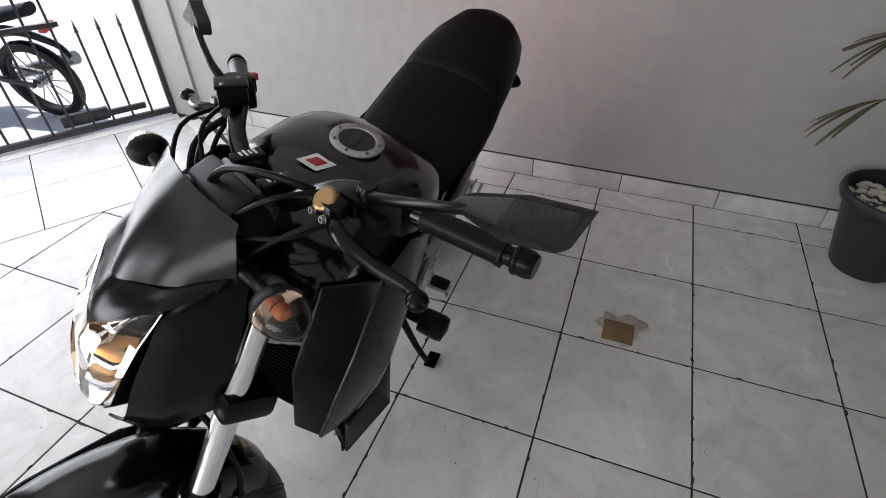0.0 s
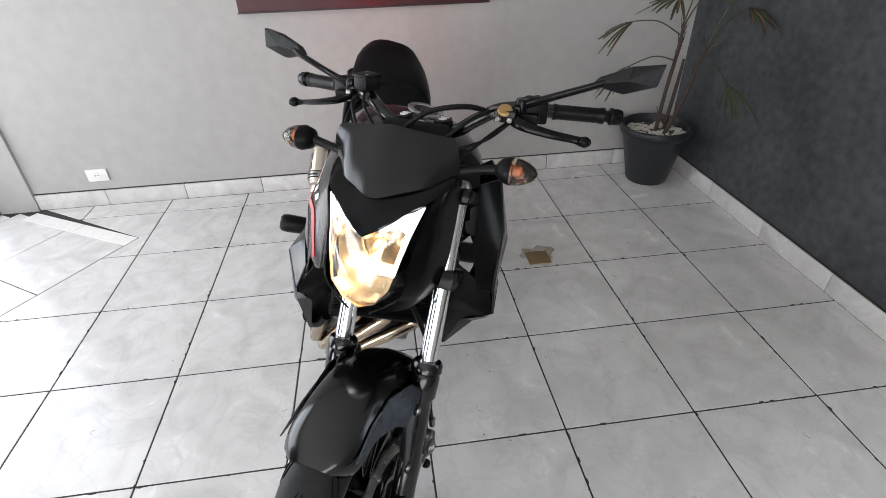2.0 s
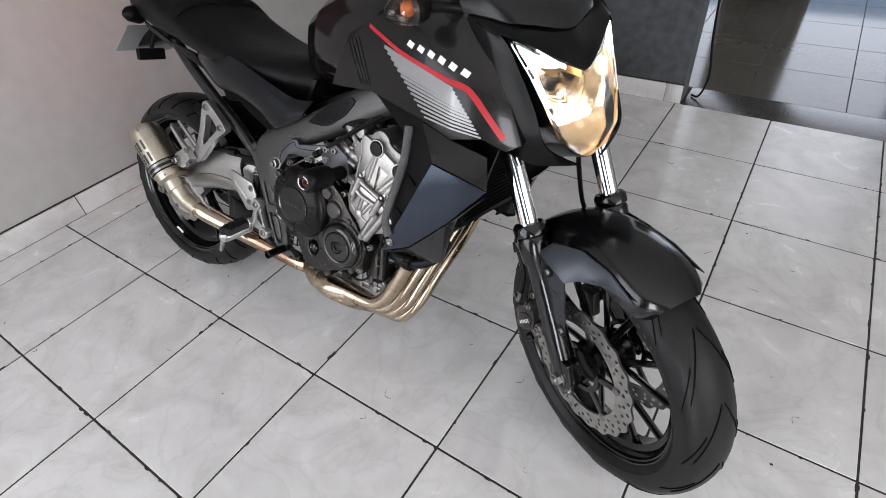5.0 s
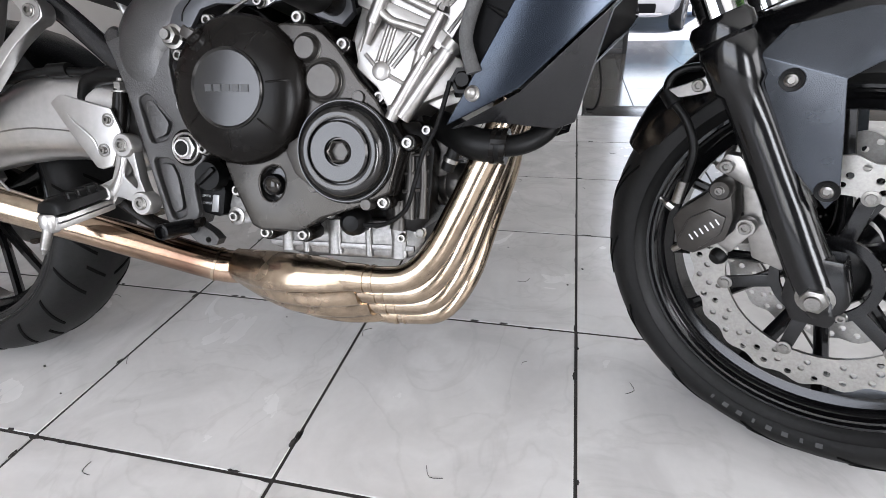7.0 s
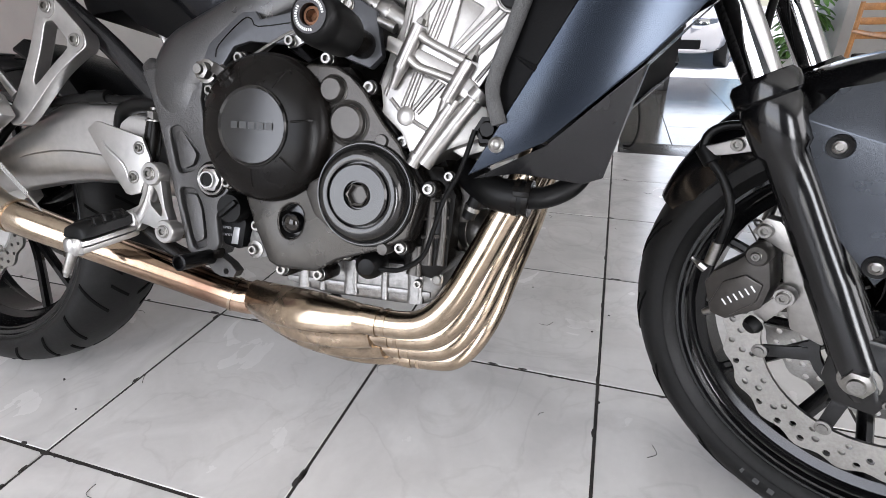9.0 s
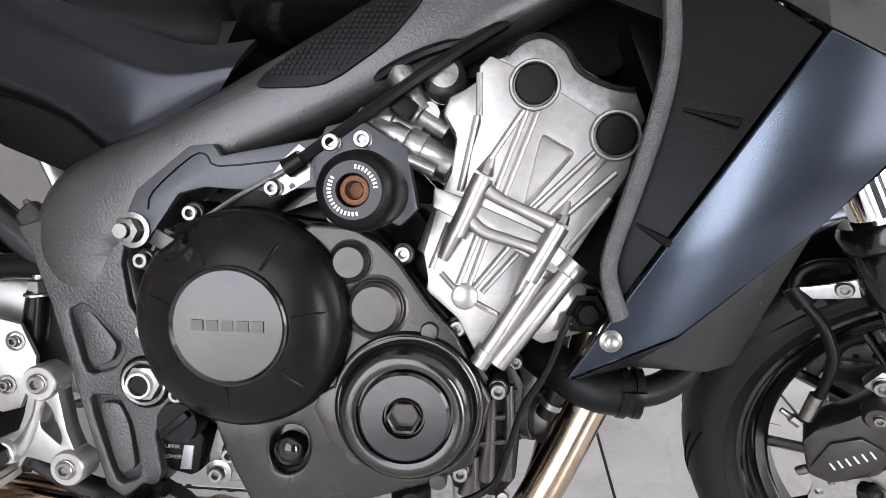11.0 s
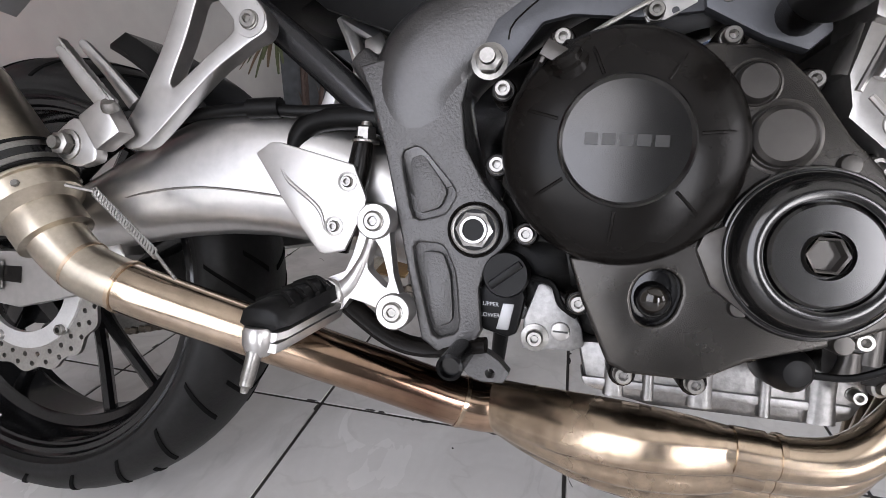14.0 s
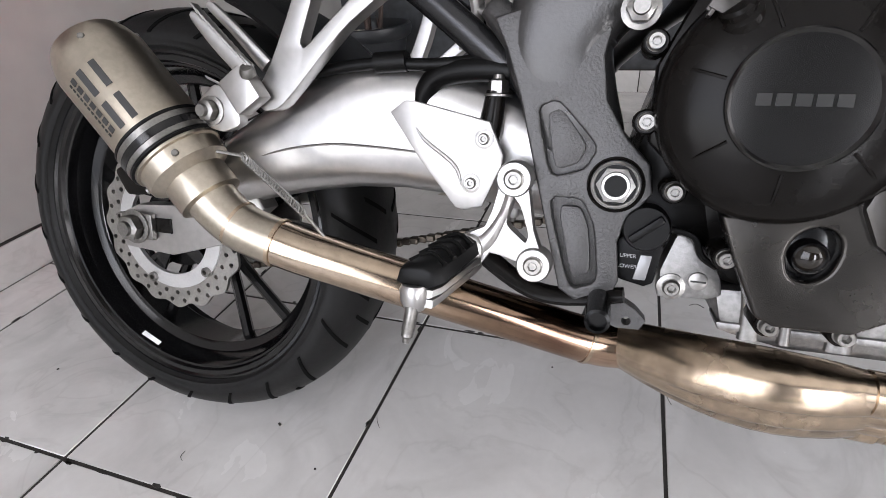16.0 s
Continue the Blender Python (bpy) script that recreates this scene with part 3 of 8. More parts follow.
# gate
gate_m = Matrix.Translation(GATE0) @ pose(0, 0, 0, 0, 0, math.degrees(math.atan2(GATE_DIR.y, GATE_DIR.x)))
gate = thing("metal_gate", "black painted iron gate with thin vertical bars, closed", "gate", gate_m)
part("gate_post", span((0.0, -0.02, 0.0), (0.024, 0.02, 2.55), 0.003), IRON, gate)
part("gate_post", span((GATE_W - 0.06, -0.03, 0.0), (GATE_W, 0.03, 2.55), 0.003), IRON, gate)
part("bottom_rail", span((0.024, -0.016, 0.012), (GATE_W - 0.06, 0.016, 0.046), 0.003), IRON, gate)
part("middle_rail", span((0.42, -0.012, 0.615), (GATE_W - 0.06, 0.012, 0.640), 0.002), IRON, gate)
part("top_rail", span((0.024, -0.02, 2.45), (GATE_W - 0.06, 0.02, 2.5), 0.003), IRON, gate)
long_bar = mesh_of("bar", span((-0.0065, -0.0065, 0.045), (0.0065, 0.0065, 2.455)), IRON)
spear = mesh_of("bar", bm_join(span((-0.0065, -0.0065, 0.045), (0.0065, 0.0065, 0.56)), lathe([(0, 0), (0.0115, 0.012), (0.006, 0.05), (0, 0.085)], (0, 0, 0.555), (0, 0, 1), 8)), IRON)
for i in range(17):
    ob = new("bar", spear if i < 3 else long_bar)
    ob.parent = gate
    ob.matrix_parent_inverse = Matrix()
    ob.matrix_basis = pose(0.13 + 0.111 * i, 0, 0)
part("wheel_guard", span((0.15, -0.05, 0.065), (0.46, -0.025, 0.10), 0.004), IRON, gate)
part("lock_box", span((0.36, -0.07, 0.05), (0.62, -0.03, 0.12), 0.006), IRON, gate)
structure("gate_sill", moved(span((0.0, -0.14, -0.31), (GATE_W, 0.10, 0.0)), gate_m), MARBLE, "pale worn sill below the gate", "sill")

# parked motorcycle in the street, far and washed out by the light
def street_bike(m, label):
    e = thing("parked_motorcycle", label, "motorcycle", m)
    for x in (0, 1.3):
        w = part("wheel", lathe([(0.235, -0.03), (0.25, -0.04), (0.295, -0.03), (0.305, 0), (0.295, 0.03), (0.25, 0.04), (0.235, 0.03), (0.235, -0.03)], (x, 0, 0.305), (0, 1, 0), 28), RUBBER, e)
        hub = bm_join(lathe([(0, -0.06), (0.035, -0.06), (0.035, 0.06), (0, 0.06)], (x, 0, 0.305), (0, 1, 0), 12),
                      *[tube([(x, 0, 0.305), (x + 0.235 * math.cos(a), 0, 0.305 + 0.235 * math.sin(a))], 0.004, 5) for a in np.linspace(0, 2 * math.pi, 13)[:-1]])
        part("spokes", hub, STEEL, w)
    part("tank", loft([oval(x, t, 0.72, h) for x, t, h in ((0.5, 0.80, 0.06), (0.62, 0.92, 0.11), (0.8, 0.97, 0.13), (0.95, 0.93, 0.1), (1.0, 0.85, 0.05))]), BLACK_PAINT, e)
    part("seat", loft([oval(x, t, t - 0.08, h) for x, t, h in ((0.55, 0.80, 0.08), (0.3, 0.79, 0.12), (0.0, 0.83, 0.11), (-0.25, 0.88, 0.06))]), LEATHER, e)
    part("engine", box((0.68, 0, 0.42), (0.36, 0.26, 0.34), 0.04), ALLOY, e)
    part("front_fork", bm_join(*[tube([(1.3, s, 0.3), (1.12, s, 0.9)], 0.022, 8) for s in (-0.08, 0.08)]), STEEL, e)
    part("rear_fender", tube([(0.3, 0, 0.62), (0.0, 0, 0.68), (-0.28, 0, 0.6), (-0.36, 0, 0.5)], [0.05, 0.07, 0.06, 0.04], 10, flat=0.4), PLASTIC, e)
    part("tail_light", box((-0.3, 0, 0.72), (0.05, 0.12, 0.05), 0.01), RED, e)
    part("swingarm", bm_join(*[tube([(0.0, s, 0.305), (0.55, s, 0.4)], 0.02, 8) for s in (-0.09, 0.09)]), IRON, e)
    part("handlebar", tube([(1.0, -0.36, 1.03), (1.06, -0.2, 1.04), (1.1, 0, 0.98), (1.06, 0.2, 1.04), (1.0, 0.36, 1.03)], 0.014, 8), STEEL, e)
    part("exhaust", tube([(0.8, -0.12, 0.3), (0.5, -0.15, 0.22), (0.2, -0.17, 0.3), (-0.2, -0.19, 0.4)], [0.02, 0.02, 0.05, 0.05], 10), STEEL, e)
    part("side_stand", tube([(0.6, 0.12, 0.32), (0.5, 0.26, 0.01)], 0.011, 6), IRON, e)
    return e


street_bike(pose(-2.11, -3.72, -0.31, -8, 0, -78), "black and red motorcycle parked in the bright street")

# floor tiles, with the skew field before the gate
CORNER = Vector((-1.51, -1.39))
dA, dB = Vector((-0.40, -0.70)).normalized(), Vector((0.84, -0.5426))
nA = Vector((dB.x, dB.y))          # towards the skew field across line A
nB = Vector((-0.5426, -0.84))      # towards the gate across line B




# ---------------------------------------------------------------- the motorcycle
BIKE = pose(-1.154, -0.269, 0.004, -17.5, 0, 0.5)
RAKE = radians(25.5)
AXLE = Vector((1.471, 0, 0.312))
STEM = Vector((-math.sin(RAKE), 0, math.cos(RAKE)))
PIV = Vector((1.5655, 0, 0))
TURN = Matrix.Translation(PIV) @ Matrix.Rotation(radians(-33), 4, STEM) @ Matrix.Translation(-PIV)
moto = thing("motorcycle", "matt black naked motorcycle leaning on its side stand, headlight on", "motorcycle", BIKE)


def body(name, bm, mat, parent=None, label="", sharp=38):
    return part(name, bm, mat, parent or moto, label, sharp)


def front(name, bm, mat, parent=None, label="", sharp=38):
    return part(name, moved(bm, TURN), mat, parent or moto, label, sharp)


# ---- wheels
def rim_mesh(c, half, bead):
    lip = [(bead + 0.009, half - 0.004), (bead + 0.0085, half + 0.002), (bead + 0.004, half + 0.003), (bead + 0.0015, half - 0.0005), (bead - 0.005, half - 0.001), (bead - 0.0075, half - 0.006), (bead - 0.0105, half - 0.007), (bead - 0.014, half * 0.55), (bead - 0.0165, half * 0.5), (bead - 0.030, half * 0.42), (bead - 0.034, half * 0.36)]
    well = [(bead - 0.024, 0), (bead - 0.022, half * 0.45), (bead - 0.006, half - 0.008)]
    right = well + lip
    left = [(r, -y) for r, y in right]
    return lathe(right + left[::-1], c, (0, -1, 0), 80)


def wave_disc(c, r_out, r_in, y, waves, rows, thick=0.005):
    cx, cz = c
    outer = [(cx + (r_out + 0.0035 * math.cos(waves * a)) * math.cos(a), cz + (r_out + 0.0035 * math.cos(waves * a)) * math.sin(a)) for a in np.linspace(0, 2 * math.pi, 121)[:-1]]
    holes = [(cx, cz, r_in)]
    b = bmesh.new()
    rings = [outer, [(cx + r_in * math.cos(a), cz + r_in * math.sin(a)) for a in np.linspace(0, 2 * math.pi, 49)[:-1]]]
    for row, (rr, count, size, shift) in enumerate(rows):
        for i in range(count):
            a = 2 * math.pi * (i + shift) / count
            hx, hz = cx + rr * math.cos(a), cz + rr * math.sin(a)
            rings.append([(hx + size * math.cos(t), hz + size * math.sin(t)) for t in np.linspace(0, 2 * math.pi, 9)[:-1]])
    edges = []
    for ring in rings:
        vs = [b.verts.new((x, y, z)) for x, z in ring]
        edges += [b.edges.new((vs[i], vs[(i + 1) % len(vs)])) for i in range(len(vs))]
    bmesh.ops.triangle_fill(b, edges=edges, use_beauty=True, use_dissolve=False)
    got = bmesh.ops.extrude_face_region(b, geom=b.faces[:])
    bmesh.ops.translate(b, vec=(0, thick, 0), verts=[v for v in got["geom"] if isinstance(v, bmesh.types.BMVert)])
    return b


def y_spoke(c, a, r0, rs, r1, w, spread, y=0.0):
    """One forked wheel spoke from the hub to the rim."""
    cx, _, cz = c
    d, e = Vector((math.cos(a), 0, math.sin(a))), Vector((-math.sin(a), 0, math.cos(a)))
    o = Vector((cx, y, cz))
    bms = []
    for s in (-1, 1):
        pts = [o + d * r0 + e * s * 0.006, o + d * rs + e * s * 0.012, o + d * r1 + e * s * spread]
        bms.append(tube(pts, [w, w * 0.8, w * 0.85], 8, 4, flat=1.9))
    return bm_join(*bms)


def crown_drop(half):
    return 0.30 * half + 0.024


def groove(R, half, c, a0, a1, t0, t1, w=0.0042, n=8):
    """A near-black band laid on the tread to paint a cut's shade, running from angle a0 to a1 and across from t0 to t1,
    in the tyre's own curve.
    """
    rows = []
    b = bmesh.new()
    for k in range(n + 1):
        a, t = a0 + (a1 - a0) * k / n, t0 + (t1 - t0) * k / n
        row = []
        for s in (-1, 1):
            aa = a + s * w / 2 / R
            prof = R - crown_drop(half) * (1 - math.cos(t * math.pi / 2))
            y = half * math.sin(t * math.pi / 2)
            for lift in (0.0012, -0.002):
                row.append(b.verts.new((c[0] + (prof + lift) * math.cos(aa), y * (1 + lift / half), c[2] + (prof + lift) * math.sin(aa))))
        rows.append([row[0], row[2], row[3], row[1]])
    skin(b, rows)
    return b


FR, FH, RR_, RH = 0.305, 0.062, 0.305, 0.083
REAR = (0.0, 0.0, 0.318)


def tyre(R, half, bead, c):
    low = crown_drop(half)
    wall = [(bead + 0.020, half * 0.985), (bead + 0.016, half * 0.965), (bead + 0.0135, half * 0.965), (bead + 0.012, half * 0.925), (bead + 0.006, half * 0.87), (bead, half * 0.74)]
    prof = [(r, -y) for r, y in wall[::-1]]
    prof += [(R - low * (1 - math.cos(t * math.pi / 2)), half * math.sin(t * math.pi / 2)) for t in np.linspace(-1, 1, 17)]
    return lathe(prof + wall, c, (0, -1, 0), 96)


fw = front("front_wheel", rim_mesh(AXLE, 0.046, 0.234), GLOSS_BLACK, None, "black cast front wheel rim")
front("front_tyre", tyre(FR, FH, 0.233, AXLE), RUBBER, fw, "black road tyre with curved grooves")
front("hub", lathe([(0, -0.055), (0.03, -0.055), (0.045, -0.05), (0.05, -0.04), (0.036, -0.03), (0.034, 0.03), (0.05, 0.04), (0.045, 0.05), (0.03, 0.055), (0, 0.055)], AXLE, (0, -1, 0), 28), BLACK_PAINT, fw)
for i in range(6):
    front("spoke", y_spoke(AXLE, radians(22 + 60 * i), 0.035, 0.075, 0.212, 0.0085, 0.054), GLOSS_BLACK, fw)
for s in (-1, 1):
    d = front("brake_disc", wave_disc((AXLE.x, AXLE.z), 0.156, 0.112, s * 0.067 - 0.0025, 20, [(0.1465, 30, 0.0044, 0), (0.1350, 30, 0.0044, 0.45), (0.1235, 20, 0.0040, 0.1)]), DISC, fw, "drilled wave-edged steel brake disc")
    carrier = front("disc_carrier", lathe([(0.06, -0.003), (0.048, -0.003), (0.048, 0.003), (0.06, 0.003), (0.06, -0.003)], (AXLE.x, s * 0.066, AXLE.z), (0, -1, 0), 30), GLOSS_BLACK, fw)
    for a in [2 * math.pi * i / 6 + 0.3 for i in range(6)]:
        front("carrier_spoke", prism([(AXLE.x + r * math.cos(a + o), AXLE.z + r * math.sin(a + o)) for r, o in ((0.055, -0.16), (0.112, -0.07), (0.116, 0.07), (0.055, 0.16))], s * 0.066 - 0.0025, s * 0.066 + 0.0025, 0.001), GLOSS_BLACK, carrier)
    for i in range(6):
        a = 2 * math.pi * i / 6 + 0.3
        front("disc_button", lathe([(0, 0.006), (0.0055, 0.006), (0.006, 0.0045), (0.0095, 0.004), (0.0095, 0), (0.0, 0)], (AXLE.x + 0.114 * math.cos(a), s * 0.067, AXLE.z + 0.114 * math.sin(a)), (0, s, 0), 14), STEEL, d)
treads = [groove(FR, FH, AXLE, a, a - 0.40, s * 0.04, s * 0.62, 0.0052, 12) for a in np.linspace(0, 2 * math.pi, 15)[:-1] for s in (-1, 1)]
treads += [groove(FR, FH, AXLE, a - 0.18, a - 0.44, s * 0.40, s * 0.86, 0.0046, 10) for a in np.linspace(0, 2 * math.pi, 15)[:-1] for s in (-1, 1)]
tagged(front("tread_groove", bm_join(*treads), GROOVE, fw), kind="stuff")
for a0, dd in ((-1.98, 0.56), (0.9, 0.56)):
    bars = [box((0, 0, 0), (0.008 if k % 3 else 0.004, 0.0008, 0.009), 0, Matrix.Translation((AXLE.x + 0.2580 * math.cos(a), -0.0618, AXLE.z + 0.2580 * math.sin(a))) @ Matrix.Rotation(-(a - math.pi / 2), 4, "Y") @ Matrix.Rotation(radians(20), 4, "X")) for k, a in enumerate(np.linspace(a0, a0 + dd, 8))]
    front("tyre_marking", bm_join(*bars), SILVER_DULL, fw)

rw = body("rear_wheel", rim_mesh(REAR, 0.072, 0.234), GLOSS_BLACK, None, "black cast rear wheel rim")
body("rear_tyre", tyre(RR_, RH, 0.233, REAR), RUBBER, rw, "wide black rear tyre with short grooves")
body("hub", lathe([(0, -0.07), (0.03, -0.07), (0.055, -0.06), (0.055, -0.045), (0.04, -0.03), (0.04, 0.03), (0.06, 0.05), (0.06, 0.07), (0, 0.07)], REAR, (0, -1, 0), 28), BLACK_PAINT, rw)
for i in range(5):
    body("spoke", y_spoke(REAR, radians(10 + 72 * i), 0.04, 0.09, 0.212, 0.011, 0.049), GLOSS_BLACK, rw)
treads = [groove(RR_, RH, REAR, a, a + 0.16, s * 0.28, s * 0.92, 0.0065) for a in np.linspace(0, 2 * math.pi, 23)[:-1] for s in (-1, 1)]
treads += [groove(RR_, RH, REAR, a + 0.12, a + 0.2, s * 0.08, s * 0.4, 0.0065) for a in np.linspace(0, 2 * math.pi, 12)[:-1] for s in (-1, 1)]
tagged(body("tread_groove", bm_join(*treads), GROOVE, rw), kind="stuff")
rd = body("brake_disc", wave_disc((0, 0.318), 0.118, 0.082, -0.085, 16, [(0.110, 30, 0.0035, 0), (0.098, 30, 0.0035, 0.5)]), DISC, rw, "drilled wave-edged rear brake disc")
rc_ = body("disc_carrier", lathe([(0.089, -0.002), (0.068, -0.002), (0.068, 0.004), (0.089, 0.003), (0.089, -0.002)], (0, -0.0855, 0.318), (0, -1, 0), 40), WHITE_ALLOY, rw, "bright inner ring of the disc")
for i in range(5):
    a = 2 * math.pi * i / 5 + 0.5
    body("carrier_spoke", prism([(r * math.cos(a + o), 0.318 + r * math.sin(a + o)) for r, o in ((0.03, -0.4), (0.072, -0.12), (0.072, 0.12), (0.03, 0.4))], -0.084, -0.079, 0.001), GLOSS_BLACK, rc_)
for i in range(5):
    a = 2 * math.pi * i / 5 + 0.5
    body("disc_button", socket_bolt((0.084 * math.cos(a), -0.086, 0.318 + 0.084 * math.sin(a)), 0.007), STEEL, rd)
for a in (-2.0, 1.2):
    body("rim_label", box((0, 0, 0), (0.035, 0.001, 0.007), 0, Matrix.Translation((0.2165 * math.cos(a), -0.060, 0.318 + 0.2165 * math.sin(a))) @ Matrix.Rotation(-(a - math.pi / 2), 4, "Y") @ Matrix.Rotation(radians(55), 4, "X")), WHITE, rw)

# ---- fork, mudguard, caliper
def up(d, s, off=0.0):
    """A point on a fork leg: d along it from the axle, on side s."""
    p = AXLE + STEM * d
    return Vector((p.x + off, s * 0.105, p.z))


fork = front("front_fork", bm_join(*[tube([up(0.30, s), up(0.715, s)], 0.0205, 20) for s in (-1, 1)]), CHROME, None, "chromed fork tubes")
for s in (-1, 1):
    leg = lathe([(0, -0.025), (0.022, -0.025), (0.0262, -0.01), (0.0262, 0.02), (0.0262, 0.06), (0.0262, 0.110), (0.0250, 0.118), (0.0250, 0.16), (0.0250, 0.21), (0.0252, 0.258), (0.0312, 0.266), (0.0325, 0.31), (0.030, 0.318), (0.0345, 0.322), (0.0345, 0.338), (0.030, 0.345), (0.021, 0.345)], up(0, s), STEM, 28)
    leg = bm_join(leg, prism([(AXLE.x + dx, AXLE.z + dz) for dx, dz in ((-0.03, 0.05), (-0.035, -0.01), (-0.02, -0.038), (0.02, -0.038), (0.034, 0), (0.02, 0.05))], s * 0.105 - 0.018, s * 0.105 + 0.018, 0.005))
    front("fork_leg", leg, GLOSS_BLACK, fork, "black painted lower fork leg")
    front("axle_nut", hex_nut((AXLE.x, s * 0.124, AXLE.z), 0.015, (0, s, 0), 0.012), STEEL, fork)
    front("pinch_bolt", socket_bolt((AXLE.x + 0.028, s * 0.116, AXLE.z - 0.02), 0.0055, (0, s, 0)), STEEL, fork)
    CX, CZ = AXLE.x + 0.014, AXLE.z - 0.004
    front("caliper_lug", prism([(CX + dx, CZ + dz) for dx, dz in ((-0.146, 0.142), (-0.134, 0.162), (-0.118, 0.160), (-0.095, 0.135), (-0.100, 0.120), (-0.125, 0.132))], s * 0.088, s * 0.108, 0.003), ALLOY, fork)
    front("caliper_bolt", socket_bolt((CX - 0.131, s * 0.108, CZ + 0.147), 0.0082, (0, s, 0), 0.008), STEEL, fork)
    cal = front("brake_caliper", bm_join(
        prism([(CX + dx, CZ + dz) for dx, dz in ((-0.187, 0.070), (-0.178, 0.087), (-0.153, 0.109), (-0.135, 0.130), (-0.120, 0.128), (-0.112, 0.083), (-0.118, 0.053), (-0.155, 0.026), (-0.176, 0.029))], s * 0.075, s * 0.122, 0.008),
        prism([(CX + dx, CZ + dz) for dx, dz in ((-0.165, 0.08), (-0.11, 0.09), (-0.10, 0.03), (-0.15, 0.02))], s * 0.04, s * 0.062, 0.005)), COVER_DARK, None, "black two-piston brake caliper")
    front("caliper_face", prism([(CX + dx, CZ + dz) for dx, dz in ((-0.176, 0.044), (-0.164, 0.078), (-0.140, 0.094), (-0.120, 0.086), (-0.124, 0.062), (-0.150, 0.036), (-0.168, 0.034))], s * 0.121, s * 0.1262, 0.003), COVER_DARK, cal)
    bars = [box((0, 0, 0), (0.0017, 0.001, 0.0085), 0, Matrix.Translation((CX - 0.158 + 0.0058 * k, s * 0.1266, CZ + 0.053 + 0.0052 * k)) @ Matrix.Rotation(radians(-40), 4, "Y")) for k in range(6)]
    front("caliper_marking", bm_join(*bars), WHITE, cal)
    front("caliper_bracket", prism([(CX + dx, CZ + dz) for dx, dz in ((-0.115, 0.14), (-0.085, 0.14), (-0.05, 0.06), (-0.055, 0.02), (-0.09, 0.03), (-0.105, 0.08))], s * 0.088, s * 0.104, 0.003), ALLOY, cal)
    for dx, dz in ((-0.131, 0.121),):
        front("piston_housing", lathe([(0.0, 0.010), (0.011, 0.010), (0.0135, 0.006), (0.0135, -0.012)], (CX + dx, s * 0.119, CZ + dz), (0, s, 0), 20), COVER_DARK, cal)
        front("housing_bolt", socket_bolt((CX + dx, s * 0.128, CZ + dz), 0.0052, (0, s, 0), 0.005), STEEL, cal)
    front("bleed_nipple", lathe([(0, 0.022), (0.003, 0.022), (0.004, 0.012), (0.006, 0.01), (0.006, 0)], (CX - 0.190, s * 0.108, CZ + 0.082), (-0.8, 0, 0.5), 8), STEEL, cal)
    front("caliper_screw", lathe([(0, 0.012), (0.004, 0.012), (0.005, 0.008), (0.005, 0)], (CX - 0.176, s * 0.110, CZ + 0.030), (-0.7, 0, -0.6), 10), STEEL, cal)
    front("slide_arm", bm_join(prism([(CX + dx, CZ + dz) for dx, dz in ((-0.128, 0.046), (-0.104, 0.078), (-0.094, 0.084), (-0.087, 0.074), (-0.112, 0.038))], s * 0.112, s * 0.120, 0.002), lathe([(0, 0.006), (0.0105, 0.006), (0.0115, 0.003), (0.0115, -0.006)], (CX - 0.098, s * 0.116, CZ + 0.076), (0, s, 0), 20)), ALLOY, cal, "bright slide pin arm")
    front("slide_bolt", socket_bolt((CX - 0.098, s * 0.122, CZ + 0.076), 0.0072, (0, s, 0), 0.006), STEEL, cal)
    front("caliper_pin", lathe([(0, 0.012), (0.008, 0.012), (0.011, 0.006), (0.011, 0)], (CX - 0.122, s * 0.118, CZ + 0.033), (-0.4, s * 0.8, -0.4), 14), RUBBER_SOFT, cal)
    rise = ((-0.201, 0.099, 0.234), (-0.197, 0.096, 0.247), (-0.184, 0.091, 0.255), (-0.165, 0.084, 0.257), (-0.142, 0.080, 0.256)) if s < 0 else ((-0.212, 0.088, 0.27), (-0.200, 0.060, 0.37), (-0.185, 0.040, 0.44), (-0.190, 0.018, 0.53))
    front("brake_hose", tube([(AXLE.x + dx, s * dy, AXLE.z + dz) for dx, dy, dz in ((-0.170, 0.110, 0.097), (-0.163, 0.110, 0.125), (-0.159, 0.108, 0.161), (-0.172, 0.105, 0.195), (-0.196, 0.100, 0.221)) + rise], 0.0055, 10), RUBBER_SOFT, fork)
    front("hose_ferrule", tube([(AXLE.x - 0.172, s * 0.110, AXLE.z + 0.088), (AXLE.x - 0.166, s * 0.110, AXLE.z + 0.118)], 0.0072, 12), STEEL, fork)
    front("hose_guide", tube([(AXLE.x - 0.188, s * 0.102, AXLE.z + 0.213), (AXLE.x - 0.202, s * 0.097, AXLE.z + 0.229)], 0.0105, 14), RUBBER_SOFT, fork)
    front("hose_clip", beam([(AXLE.x - 0.200, AXLE.z + 0.226, 0.006), (AXLE.x - 0.175, AXLE.z + 0.232, 0.008), (AXLE.x - 0.150, AXLE.z + 0.240, 0.010)], s * 0.104, 0.002, 10, 4), SATIN_ALLOY, fork)
    front("hose_clip_bolt", socket_bolt((AXLE.x - 0.161, s * 0.106, AXLE.z + 0.238), 0.0075, (0, s, 0), 0.006), STEEL, fork)
for d0, w0, h0, nm in ((0.52, 0.15, 0.045, "lower_yoke"), (0.70, 0.14, 0.032, "upper_yoke")):
    p = AXLE + STEM * d0
    yk = box((0, 0, 0), (0.085, 0.27, h0), 0.012, Matrix.Rotation(-RAKE, 4, "Y"))
    bmesh.ops.translate(yk, vec=(p.x - 0.02, 0, p.z), verts=yk.verts)
    front(nm, yk, BLACK_PAINT, fork)
